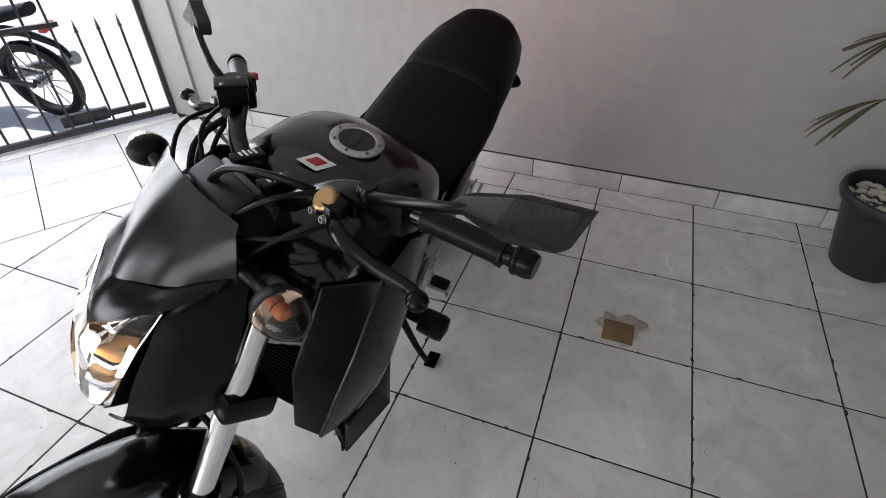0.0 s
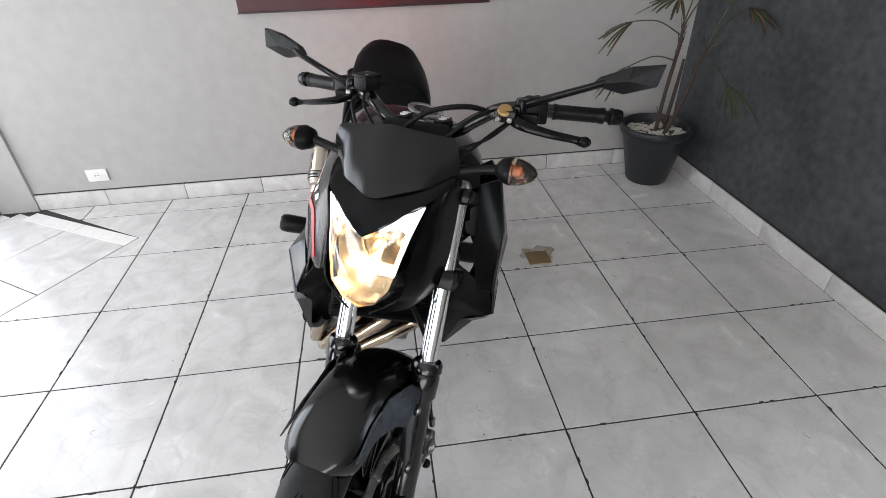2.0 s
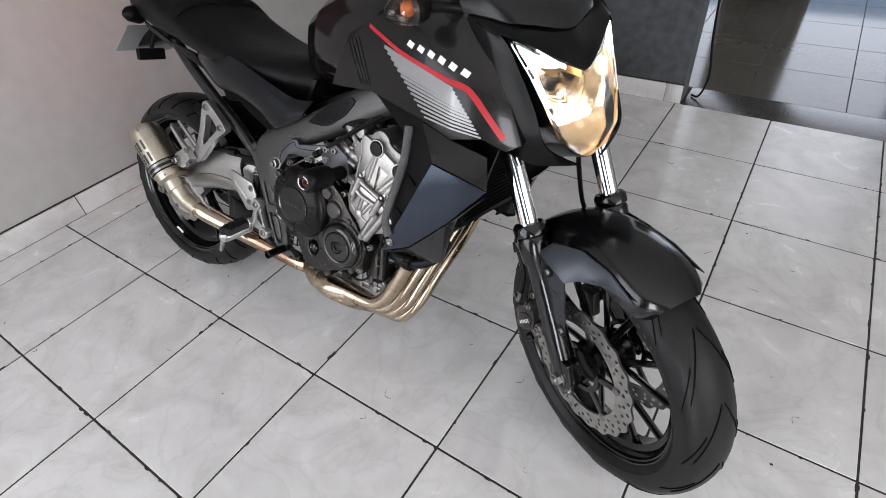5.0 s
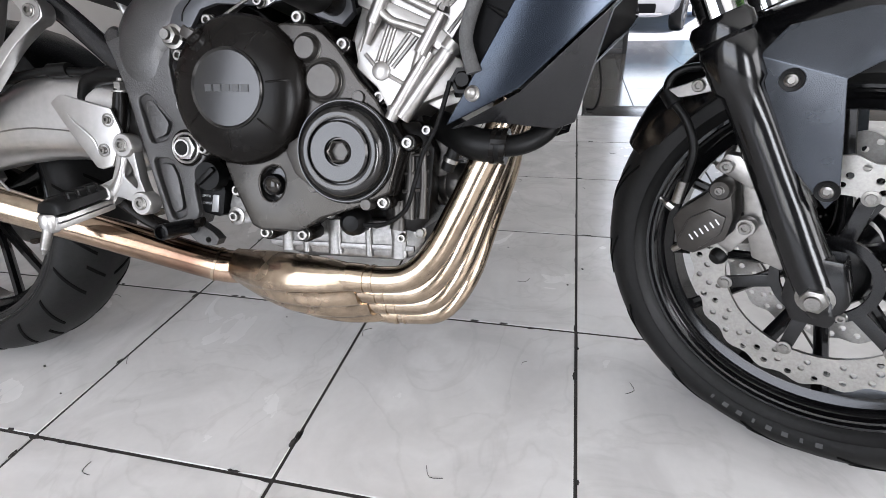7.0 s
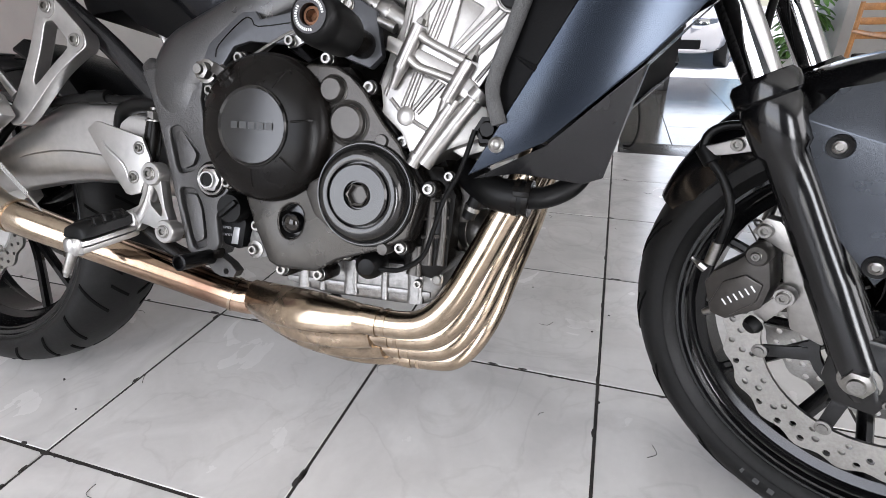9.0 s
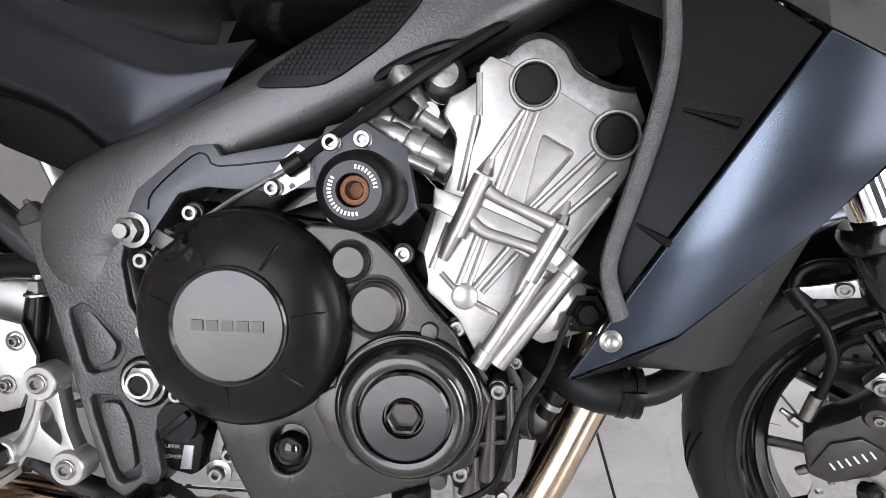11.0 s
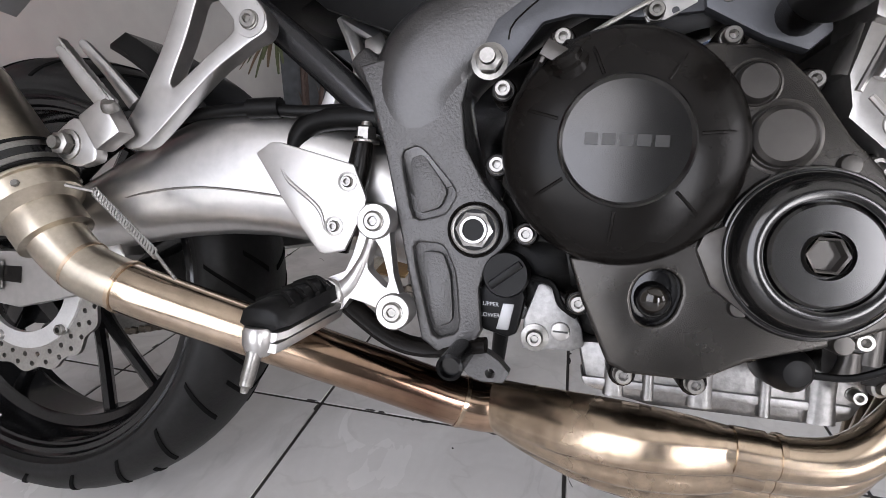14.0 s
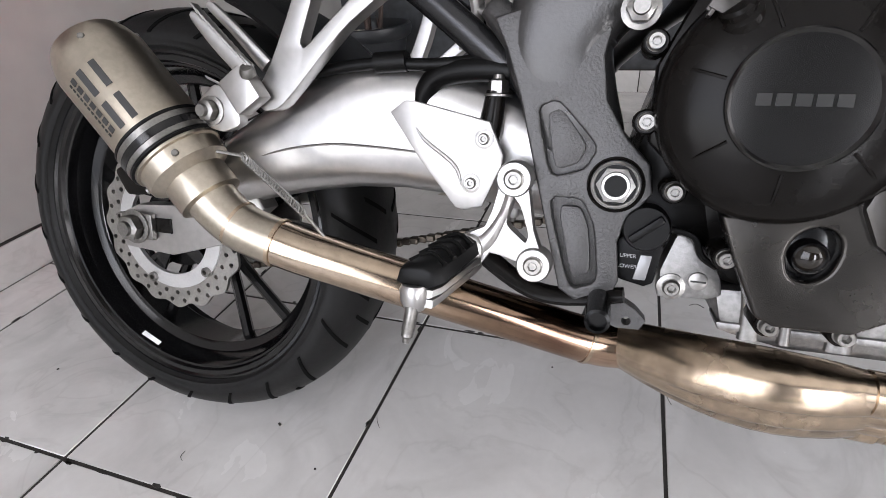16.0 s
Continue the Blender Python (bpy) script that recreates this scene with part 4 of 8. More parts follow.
for s in (-1, 1):
    front("fork_tube_top", tube([up(0.69, s), up(0.725, s)], 0.022, 16), BLACK_PAINT, fork)


def guard_ring(a, R, half, drop, n=13):
    """A cross-section of the mudguard at angle a round the axle."""
    out = []
    for t in np.linspace(-1, 1, n):
        r = R - drop * abs(t) ** 2.6
        out.append(Vector((AXLE.x + r * math.cos(a), half * math.sin(t * math.pi / 2), AXLE.z + r * math.sin(a))))
    return out


def mudguard():
    b = bmesh.new()
    outer, inner = [], []
    for k, a in enumerate(np.linspace(radians(60), radians(152), 34)):
        f = k / 33
        half = 0.082 * (0.62 + 0.38 * math.sqrt(1 - (1 - min(1, f / 0.13)) ** 2)) * (1 if f < 0.6 else 1 - 0.75 * (f - 0.6))
        R = 0.330 + 0.012 * math.sin(f * math.pi) - 0.014 * f * f
        drop = 0.05 + 0.02 * math.sin(f * math.pi)
        ring = guard_ring(a, R, half, drop)
        ring2 = guard_ring(a, R - 0.004, half - 0.004, drop)
        outer.append([b.verts.new(v) for v in ring + ring2[::-1]])
    skin(b, outer)
    return b


guard = front("front_mudguard", mudguard(), GLOSS_BLACK, None, "matt black front mudguard")
for s in (-1, 1):
    side = Panel([(AXLE.x + x, -y, AXLE.z + z) for x, y, z in ((-0.100, 0.115, 0.271), (-0.078, 0.098, 0.300), (-0.012, 0.081, 0.314), (0.060, 0.080, 0.308), (0.128, 0.083, 0.284), (0.055, 0.090, 0.278), (0.008, 0.100, 0.262), (-0.016, 0.115, 0.247), (0.0, 0.118, 0.125), (-0.010, 0.118, 0.108), (-0.062, 0.116, 0.165))],
                 [(0, 1, 7), (1, 2, 7), (2, 6, 7), (2, 3, 6), (3, 5, 6), (3, 4, 5), (0, 7, 10), (7, 8, 10), (8, 9, 10)])
    sb = side.solid(0.004, 0.001)
    front("mudguard_side", sb if s < 0 else mirrored(sb), GUARD_PAINT, guard, "satin blue-grey mudguard bracket")
    for x, z in ((-0.064, 0.246), (-0.012, 0.128)):
        front("mudguard_bolt", lathe([(0, 0.002), (0.0095, 0.002), (0.0118, 0.0025), (0.0125, 0.001), (0.0125, 0)], (AXLE.x + x, s * 0.1165, AXLE.z + z), (0, s, 0), 22), RUBBER_SOFT, guard)
        front("bolt_head", lathe([(0, 0.003), (0.0036, 0.003), (0.0042, 0.0062), (0.0066, 0.0052), (0.0078, 0.002), (0.0078, 0)], (AXLE.x + x, s * 0.1168, AXLE.z + z), (0, s, 0), 18), STEEL, guard)

# ---- headlight, cowl, indicators
SHIFT = -0.022


def head_pt(u, v, bulge=0.0):
    """On the headlight's sloping face: u across, v up from its lower tip."""
    ridge = 0.036 * max(0.0, 1 - (u / 0.104) ** 2) * math.sin(min(1.0, max(0.0, v) / 0.13) * math.pi / 2)
    return Vector((1.392 - 0.50 * v + bulge * 0.87 + ridge, u + SHIFT, 0.774 + v + bulge * 0.45))


def face_outline(scale=1.0):
    half = [(0.0, 0.0), (0.030, 0.012), (0.062, 0.046), (0.075, 0.095), (0.086, 0.145), (0.104, 0.203), (0.090, 0.198), (0.05, 0.168), (0.0, 0.144)]
    return half + [(-u, v) for u, v in half[-2:0:-1]]


hl = front("headlight", loft([[head_pt(u * 0.9, 0.09 + (v - 0.09) * 0.9, -0.085) for u, v in face_outline()], [head_pt(u * 1.03, v, -0.012) for u, v in face_outline()], [head_pt(u * 1.03, v, 0.001) for u, v in face_outline()]], False), BLACK_PAINT, None, "lit headlight with a clear lens and two white wings")
lensb = loft([[head_pt(u, v, 0.0) for u, v in face_outline()], [head_pt(u * 0.93, 0.09 + (v - 0.09) * 0.94, 0.012) for u, v in face_outline()], [head_pt(u * 0.6, 0.09 + (v - 0.09) * 0.6, 0.022) for u, v in face_outline()]], True)
ln = front("lens", lensb, LENS, hl, "clear headlight lens")
ln.visible_shadow = False
facet = random.Random(7)
outline = []
fo = face_outline()
for a, c in zip(fo, fo[1:] + fo[:1]):
    outline += [a, ((a[0] + c[0]) / 2, (a[1] + c[1]) / 2)]
dish = []
for f in (0.80, 0.70, 0.60, 0.50, 0.40, 0.30, 0.20, 0.08):
    dish.append([head_pt(u * f, 0.088 + (v - 0.088) * f, min(-0.012, -0.070 + (u * u + (v - 0.088) ** 2) * f * f / 0.105 + (facet.uniform(-0.0016, 0.0016) if f < 0.75 else 0))) for u, v in outline])
bezel = loft([[head_pt(u * f, 0.088 + (v - 0.088) * f, bg) for u, v in outline] for f, bg in ((0.985, -0.003), (0.90, -0.010), (0.80, -0.018))], False)
front("lamp_bezel", bezel, GLOW_TINTED_BEZEL, hl, "lamp surround coloured amber for the bulb's glow", 30)
front("reflector", loft(dish, False), GLOW_TINTED_MIRROR, hl, "faceted reflector coloured golden for the bulb's glow", 50)
front("bulb", lathe([(0, 0.014), (0.007, 0.012), (0.010, 0.004), (0.010, -0.02), (0, -0.02)], head_pt(0, 0.088, -0.042), (0.87, 0, 0.40), 14), HEAD_GLOW, hl, "bright warm bulb")
for s in (-1, 1):
    wing = loft([[head_pt(s * u, v, b_) for u, v in ((0.101, 0.198), (0.09, 0.195), (0.030, 0.158), (0.034, 0.150), (0.062, 0.164), (0.076, 0.154), (0.066, 0.10), (0.074, 0.10), (0.086, 0.15))] for b_ in (-0.006, -0.001)])
    front("position_light", wing, DRL_GLOW, hl, "white position light")
inner = new("headlamp_bulb", bpy.data.lights.new("headlamp_bulb", "POINT"))
inner.data.energy, inner.data.color, inner.data.shadow_soft_size = 0.05, (1.0, 0.80, 0.52), 0.012
inner.location = BIKE @ TURN @ head_pt(0, 0.088, -0.024)
lamp = new("headlamp_beam", bpy.data.lights.new("headlamp_beam", "SPOT"))
lamp.data.energy, lamp.data.spot_size, lamp.data.spot_blend, lamp.data.color, lamp.data.shadow_soft_size = 12, radians(100), 0.8, (1.0, 0.8, 0.52), 0.03
lamp.matrix_world = look(BIKE @ TURN @ head_pt(0, 0.085, 0.03), BIKE @ TURN @ head_pt(0, 0.085, 1.0))


def nose_panel():
    """The smooth panel between the lens and the fly screen, swept back to both sides."""
    lower = ((1.361, 0.0, 0.922), (1.353, 0.026, 0.934), (1.326, 0.066, 0.957), (1.290, 0.109, 0.981), (1.232, 0.131, 0.994))
    upper = ((1.312, 0.0, 0.980), (1.288, 0.034, 0.988), (1.258, 0.072, 0.997), (1.232, 0.104, 1.004), (1.200, 0.134, 1.012))
    rows = []
    for f in (0.0, 0.35, 0.7, 1.0):
        half = [Vector(a).lerp(Vector(c), f) + Vector((0.006, 0, 0.002)) * math.sin(f * math.pi) for a, c in zip(lower, upper)]
        rows.append([Vector((p.x, -p.y + SHIFT, p.z)) for p in half[:0:-1]] + [Vector((p.x, p.y + SHIFT, p.z)) for p in half])
    return patch(rows, 4, 0.004, -1)


def fly_screen():
    rows = []
    for xc, zc, xs, zs, half, dy in ((1.316, 0.980, 1.202, 1.006, 0.134, 0.0), (1.294, 1.006, 1.198, 1.028, 0.137, 0.004), (1.264, 1.038, 1.193, 1.048, 0.137, 0.007), (1.232, 1.068, 1.188, 1.064, 0.133, 0.009), (1.200, 1.091, 1.180, 1.075, 0.126, 0.010)):
        row = []
        for t in (-1, -0.82, -0.62, -0.35, 0, 0.35, 0.62, 0.82, 1):
            g = abs(t)
            f = 0.75 * g ** 1.25 if g <= 0.62 else 0.413 + (g - 0.62) / 0.38 * 0.587
            row.append(Vector((xc + (xs - xc) * f, half * t + SHIFT - dy, zc + (zs - zc) * g)))
        rows.append(row)
    return patch(rows, 4, 0.005, -1)


def cowl_flank(s):
    rows = (((1.388, 0.022, 0.764), (1.345, 0.085, 0.766), (1.272, 0.122, 0.786)), ((1.372, 0.081, 0.808), (1.325, 0.112, 0.812), (1.245, 0.130, 0.828)), ((1.348, 0.089, 0.866), (1.303, 0.118, 0.872), (1.225, 0.134, 0.884)),
            ((1.320, 0.096, 0.918), (1.280, 0.122, 0.926), (1.205, 0.136, 0.944)), ((1.290, 0.110, 0.976), (1.258, 0.127, 0.982), (1.192, 0.136, 0.992)), ((1.236, 0.128, 1.004), (1.215, 0.131, 1.010), (1.170, 0.134, 1.026)))
    return patch([[Vector((x, s * y + SHIFT, z)) for x, y, z in r] for r in rows], 5, 0.004, -s)


cowl = front("headlight_cowl", nose_panel(), BLACK_PAINT, None, "matt black headlight cowl", 60)
for s in (-1, 1):
    front("cowl_side", cowl_flank(s), BLACK_PAINT, cowl, "", 60)
front("fly_screen", fly_screen(), SCREEN_PAINT, cowl, "satin graphite fly screen", 24)
front("cowl_centre", prism([(1.30, 0.93), (1.275, 0.975), (1.20, 1.02), (1.17, 0.9), (1.26, 0.86)], -0.09, 0.05, 0.01), BLACK_PAINT, cowl)
dash = front("dashboard", box((1.155, 0, 1.055), (0.05, 0.15, 0.07), 0.012, Matrix.Rotation(radians(25), 4, "Y")), PLASTIC, None, "black instrument panel behind the screen")
front("display", box((1.13, 0, 1.068), (0.012, 0.12, 0.045), 0.004, Matrix.Rotation(radians(25), 4, "Y")), TANK_PAINT, dash)
for s in (-1, 1):
    ind = front("indicator", loft([[Vector((1.195 + 0.033 * f * math.cos(a), s * y - 0.018, 1.035 + 0.027 * f * math.sin(a))) for a in np.linspace(0, 2 * math.pi, 17)[:-1]] for y, f in ((0.205, 0.35), (0.215, 0.8), (0.232, 1.0), (0.238, 1.0))]), PLASTIC, None, "black front indicator with a clear lens")
    le = front("indicator_lens", loft([[Vector((1.195 + 0.033 * f * math.cos(a) + dx, s * y - 0.018, 1.035 + 0.027 * f * math.sin(a))) for a in np.linspace(0, 2 * math.pi, 17)[:-1]] for y, f, dx in ((0.238, 0.99, 0), (0.252, 0.93, 0), (0.268, 0.74, 0), (0.28, 0.45, 0), (0.286, 0.12, 0))]), LENS_WARM, ind, "clear ribbed lens")
    le.visible_shadow = False
    front("indicator_bulb", lathe([(0, 0.018), (0.006, 0.014), (0.008, 0.007), (0.007, 0)], (1.195, s * 0.239 - 0.018, 1.035), (0, s, 0), 14), AMBER, ind)
    front("indicator_stalk", tube([(1.19, s * 0.13 - 0.018, 1.015), (1.192, s * 0.17 - 0.018, 1.025), (1.195, s * 0.21 - 0.018, 1.034)], [0.013, 0.0085, 0.011], 10), RUBBER_SOFT, ind)

# ---- handlebar, levers, mirrors
BAR_SEAT = Matrix.Translation((0.014, -0.005, 0.011))


def bar(name, bm, mat, parent=None, label="", sharp=38):
    return front(name, moved(bm, BAR_SEAT), mat, parent, label, sharp)


CL = AXLE + STEM * 0.74 + Vector((-0.02, 0, 0.02))
hb = bar("handlebar", tube([(0.974, -0.35, 1.098), (1.0, -0.27, 1.103), (1.045, -0.17, 1.108), (1.078, -0.115, 1.085), (1.088, -0.06, 1.055), (1.088, 0.06, 1.055), (1.078, 0.115, 1.085), (1.045, 0.17, 1.108), (1.0, 0.27, 1.103), (0.974, 0.35, 1.098)], 0.0142, 14), GLOSS_BLACK, None, "black tubular handlebar turned to one side")
for s in (-1, 1):
    g0_, g1_ = Vector((1.004, s * 0.258, 1.103)), Vector((0.967, s * 0.370, 1.098))
    dirg = (g1_ - g0_).normalized()
    bar("grip", lathe([(0.013, 0), (0.0175, 0.002), (0.0165, 0.006)] + [(0.0160 - 0.0007 * (k % 2), 0.010 + 0.0055 * k) for k in range(17)] + [(0.0172, 0.103), (0.0172, 0.108), (0.0, 0.108)], g0_, dirg, 20), RUBBER_SOFT, hb, "ribbed rubber grip")
    bar("bar_end", lathe([(0, -0.03), (0.012, -0.03), (0.012, 0), (0.0168, 0.005), (0.0168, 0.021), (0.014, 0.028), (0, 0.028)], g1_, dirg, 18), BLACK_PAINT, hb)
    bar("switch_box", box((1.022, s * 0.222, 1.105), (0.045, 0.055, 0.05), 0.008, Matrix.Rotation(s * radians(18), 4, "Z")), PLASTIC, hb)
    bar("switch_button", box((1.0, s * 0.222, 1.125), (0.02, 0.012, 0.012), 0.003), RED if s < 0 else PLASTIC, hb)
    bar("lever_clamp", box((1.048, s * 0.185, 1.105), (0.04, 0.035, 0.03), 0.006), BLACK_PAINT, hb)
    bar("lever", tube([(1.075, s * 0.185, 1.10), (1.096, s * 0.212, 1.092), (1.088, s * 0.270, 1.079), (1.072, s * 0.318, 1.070), (1.075, s * 0.336, 1.068)], [0.012, 0.0115, 0.0095, 0.008, 0.0105], 10, flat=0.7), BLACK_PAINT, hb, "black adjustable lever")
    bar("lever_tip", lathe([(0, 0.010), (0.007, 0.009), (0.0125, 0.004), (0.0135, 0), (0.0125, -0.004), (0.007, -0.009), (0, -0.010)], (1.077, s * 0.340, 1.069), (0.2, 0, 1), 16), BLACK_PAINT, hb)
    bar("lever_pivot", lathe([(0, 0.012), (0.006, 0.012), (0.008, 0.008), (0.008, -0.012), (0, -0.012)], (1.078, s * 0.188, 1.103), (0, 0, 1), 12), STEEL, hb)
    bar("riser", box((CL.x + 0.035, s * 0.045, 1.035), (0.045, 0.03, 0.06), 0.006), BLACK_PAINT, hb)
    for dx in (-0.016, 0.016):
        bar("riser_bolt", socket_bolt((CL.x + 0.035 + dx, s * 0.045, 1.064), 0.005, (0, 0, 1), 0.006), STEEL, hb)
    mr = bar("mirror", bm_join(tube([(1.045, s * 0.205, 1.118), (1.05, s * 0.26, 1.142), (1.04, s * 0.33, 1.168), (1.03, s * 0.362, 1.180)], [0.010, 0.0085, 0.008, 0.008], 10, flat=0.8)), BLACK_PAINT, hb, "black slotted mirror stem")
    shell = Panel([(1.040, -0.330, 1.172), (1.034, -0.345, 1.188), (1.024, -0.402, 1.211), (1.001, -0.461, 1.217), (1.016, -0.452, 1.176), (1.024, -0.392, 1.157), (1.042, -0.398, 1.186)],
                  [(0, 1, 6), (1, 2, 6), (2, 3, 6), (3, 4, 6), (4, 5, 6), (5, 0, 6)])
    sh = bmesh.new()
    vs = [sh.verts.new(v) for v in shell.p]
    back = [sh.verts.new(Vector((v.x - (0.022 if i < 6 else 0.03), v.y, v.z - 0.004))) for i, v in enumerate(shell.p[:6])]
    for a_, b_, c_ in shell.t:
        sh.faces.new((vs[a_], vs[b_], vs[c_]))
    for i in range(6):
        sh.faces.new((vs[i], back[i], back[(i + 1) % 6], vs[(i + 1) % 6]))
    sh.faces.new(back)
    bmesh.ops.recalc_face_normals(sh, faces=sh.faces)
    bevel(sh, 0.003)
    glassb = bmesh.new()
    gp = [Vector((v.x - 0.0235, v.y * 0.995 - 0.002, v.z - 0.004)) for v in shell.p[:6]]
    cen = sum(gp, Vector()) / 6
    gp = [cen + (p - cen) * 0.9 for p in gp]
    f0 = [glassb.verts.new(p) for p in gp]
    f1 = [glassb.verts.new(p + Vector((-0.001, 0, 0))) for p in gp]
    skin(glassb, [f0, f1])
    if s > 0:
        sh, glassb = mirrored(sh), mirrored(glassb)
    bar("mirror_shell", sh, CARBON, mr, "angular carbon-look mirror housing", 20)
    bar("mirror_glass", glassb, MIRROR, mr)
res = bar("brake_reservoir", box((1.062, -0.15, 1.130), (0.046, 0.042, 0.030), 0.006, Matrix.Rotation(radians(-20), 4, "Z")), PLASTIC, hb, "black brake fluid reservoir")
bar("clutch_perch", box((1.082, 0.178, 1.103), (0.032, 0.046, 0.026), 0.007), BLACK_PAINT, hb, "glossy black clutch perch")
bar("perch_cap", lathe([(0, 0.006), (0.013, 0.006), (0.0155, 0.004), (0.0155, 0)], (1.088, 0.176, 1.113), (0.55, 0.1, 0.83), 20), GOLD, hb, "gold anodised round cap")
for k, pts in enumerate((
        [(1.07, -0.15, 1.12), (1.13, -0.12, 1.09), (1.15, -0.05, 1.0), (1.16, -0.02, 0.9)],
        [(1.03, -0.2, 1.09), (1.12, -0.16, 1.06), (1.16, -0.08, 0.99), (1.1, -0.05, 0.9)],
        [(1.06, 0.16, 1.11), (1.14, 0.12, 1.1), (1.17, 0.04, 1.02), (1.14, 0.0, 0.9)],
        [(1.02, 0.2, 1.09), (1.11, 0.17, 1.08), (1.17, 0.09, 1.0), (1.12, 0.04, 0.9)],
        [(1.04, -0.18, 1.1), (1.15, -0.14, 1.10), (1.19, -0.09, 1.0), (1.14, -0.1, 0.88)])):
    bar("cable", tube(pts, 0.0036, 8), RUBBER_SOFT, hb)
bar("ignition_lock", lathe([(0, 0.05), (0.012, 0.05), (0.018, 0.045), (0.02, 0), (0, 0)], (1.10, 0, 1.0), STEM, 18), STEEL, hb)

for s in (-1, 1):
    cl = bar("bar_clamp", bm_join(box((1.092, s * 0.045, 1.062), (0.05, 0.034, 0.030), 0.009), box((1.092, s * 0.045, 1.078), (0.046, 0.026, 0.006), 0.002)), BLACK_PAINT, hb)
    bar("clamp_marking", bm_join(*[box((1.102 - 0.007 * k, s * 0.045, 1.0822), (0.0035, 0.018 if k % 2 else 0.012, 0.0012), 0) for k in range(4)]), WHITE, cl)
    front("fork_cap", lathe([(0, 0.016), (0.012, 0.016), (0.019, 0.012), (0.022, 0.004), (0.022, 0)], up(0.725, s), STEM, 24), STEEL, fork)
    bar("lever_adjuster", lathe([(0, 0.03), (0.008, 0.03), (0.011, 0.024), (0.011, 0.006), (0.007, 0), (0, 0)], (1.062, s * 0.165, 1.105), (0.6, -s * 0.8, 0), 16), STEEL, hb)
    bar("switch_housing", bm_join(box((1.020, s * 0.215, 1.118), (0.038, 0.034, 0.028), 0.007), box((1.046, s * 0.218, 1.092), (0.024, 0.04, 0.026), 0.006)), PLASTIC, hb)
    bar("mirror_mount", lathe([(0, 0.026), (0.011, 0.026), (0.0135, 0.020), (0.0135, 0.0), (0, 0)], (1.045, s * 0.200, 1.106), (0, 0, 1), 16), BLACK_PAINT, hb)
    bar("bar_weight_ring", lathe([(0.0168, 0), (0.0182, 0.002), (0.0182, 0.005), (0.0168, 0.007)], Vector((0.9662, s * 0.3725, 1.098)), (-0.31, s * 0.94, 0), 18), RUBBER_SOFT, hb)
bar("perch_bolt", socket_bolt((1.099, 0.166, 1.098), 0.005, (1, 0, 0.2), 0.006), STEEL, hb)
bar("perch_bolt", socket_bolt((1.099, 0.190, 1.098), 0.005, (1, 0, 0.2), 0.006), STEEL, hb)
bar("reservoir_lid", box((1.062, -0.15, 1.147), (0.050, 0.046, 0.007), 0.003, Matrix.Rotation(radians(-20), 4, "Z")), PLASTIC, res)
for dx, dy in ((0.022, 0.008), (-0.022, -0.008)):
    bar("lid_screw", lathe([(0, 0.002), (0.0035, 0.0015), (0.004, 0)], (1.062 + dx * 0.75, -0.15 + dy, 1.1505), (0, 0, 1), 10), STEEL, res)
for pts, r in (([(1.07, 0.15, 1.10), (1.12, 0.10, 1.12), (1.15, 0.02, 1.10), (1.16, -0.04, 1.03), (1.13, -0.06, 0.93)], 0.0055), ([(1.05, 0.19, 1.09), (1.13, 0.15, 1.06), (1.18, 0.07, 1.03), (1.17, 0.02, 0.95)], 0.0035),
               ([(1.06, -0.17, 1.09), (1.13, -0.17, 1.05), (1.16, -0.12, 0.97), (1.13, -0.10, 0.88)], 0.006), ([(1.03, -0.215, 1.085), (1.09, -0.20, 1.03), (1.13, -0.15, 0.96), (1.11, -0.10, 0.88)], 0.0045)):
    bar("cable", tube(pts, r, 8), RUBBER_SOFT, hb)
bar("cable_tie", tube([(1.145, -0.155, 1.015), (1.150, -0.150, 1.008)], 0.012, 12), PLASTIC, hb)


# ---- tank
def tank_ring(x, top, half, bottom=0.765, n=24):
    ring = []
    for a in np.linspace(0, 2 * math.pi, n + 1)[:-1]:
        c, s = math.cos(a), math.sin(a)
        if s >= 0:
            ring.append((x, half * math.copysign(abs(c) ** 0.75, c), 0.87 + (top - 0.87) * abs(s) ** 0.62))
        else:
            ring.append((x - 0.02 * abs(s), half * 0.98 * math.copysign(abs(c) ** 0.8, c), 0.87 - (0.87 - bottom) * abs(s) ** 0.9))
    return ring


tank = body("fuel_tank", loft([tank_ring(*r) for r in ((0.635, 0.885, 0.05, 0.80), (0.640, 0.905, 0.10, 0.78), (0.665, 0.94, 0.135), (0.71, 0.975, 0.155), (0.78, 1.012, 0.172), (0.86, 1.032, 0.183), (0.95, 1.035, 0.186), (1.04, 1.02, 0.18), (1.12, 0.985, 0.165), (1.17, 0.94, 0.12), (1.18, 0.90, 0.06))]), TANK_GLOSS, None, "gloss metallic black fuel tank", 60)
fc = body("filler_cap", lathe([(0.046, 0.0), (0.049, 0.003), (0.049, 0.006), (0.047, 0.0075), (0.034, 0.0075), (0.033, 0.006)], (0.875, 0.012, 1.0325), (0.035, 0, 1), 40), SATIN_ALLOY, tank, "silver ring of the filler cap")
body("cap_centre", lathe([(0.034, 0.002), (0.033, 0.0055), (0.012, 0.0065), (0, 0.0065)], (0.875, 0.012, 1.0325), (0.035, 0, 1), 32), GREY_PAINT, fc)
body("key_flap", box((0.878, 0.012, 1.0395), (0.03, 0.012, 0.003), 0.001), DARKMARK, fc)
for i in range(7):
    a = 2 * math.pi * i / 7
    body("cap_bolt", socket_bolt((0.875 + 0.041 * math.cos(a), 0.012 + 0.041 * math.sin(a), 1.039), 0.003, (0.035, 0, 1), 0.003), STEEL, fc)
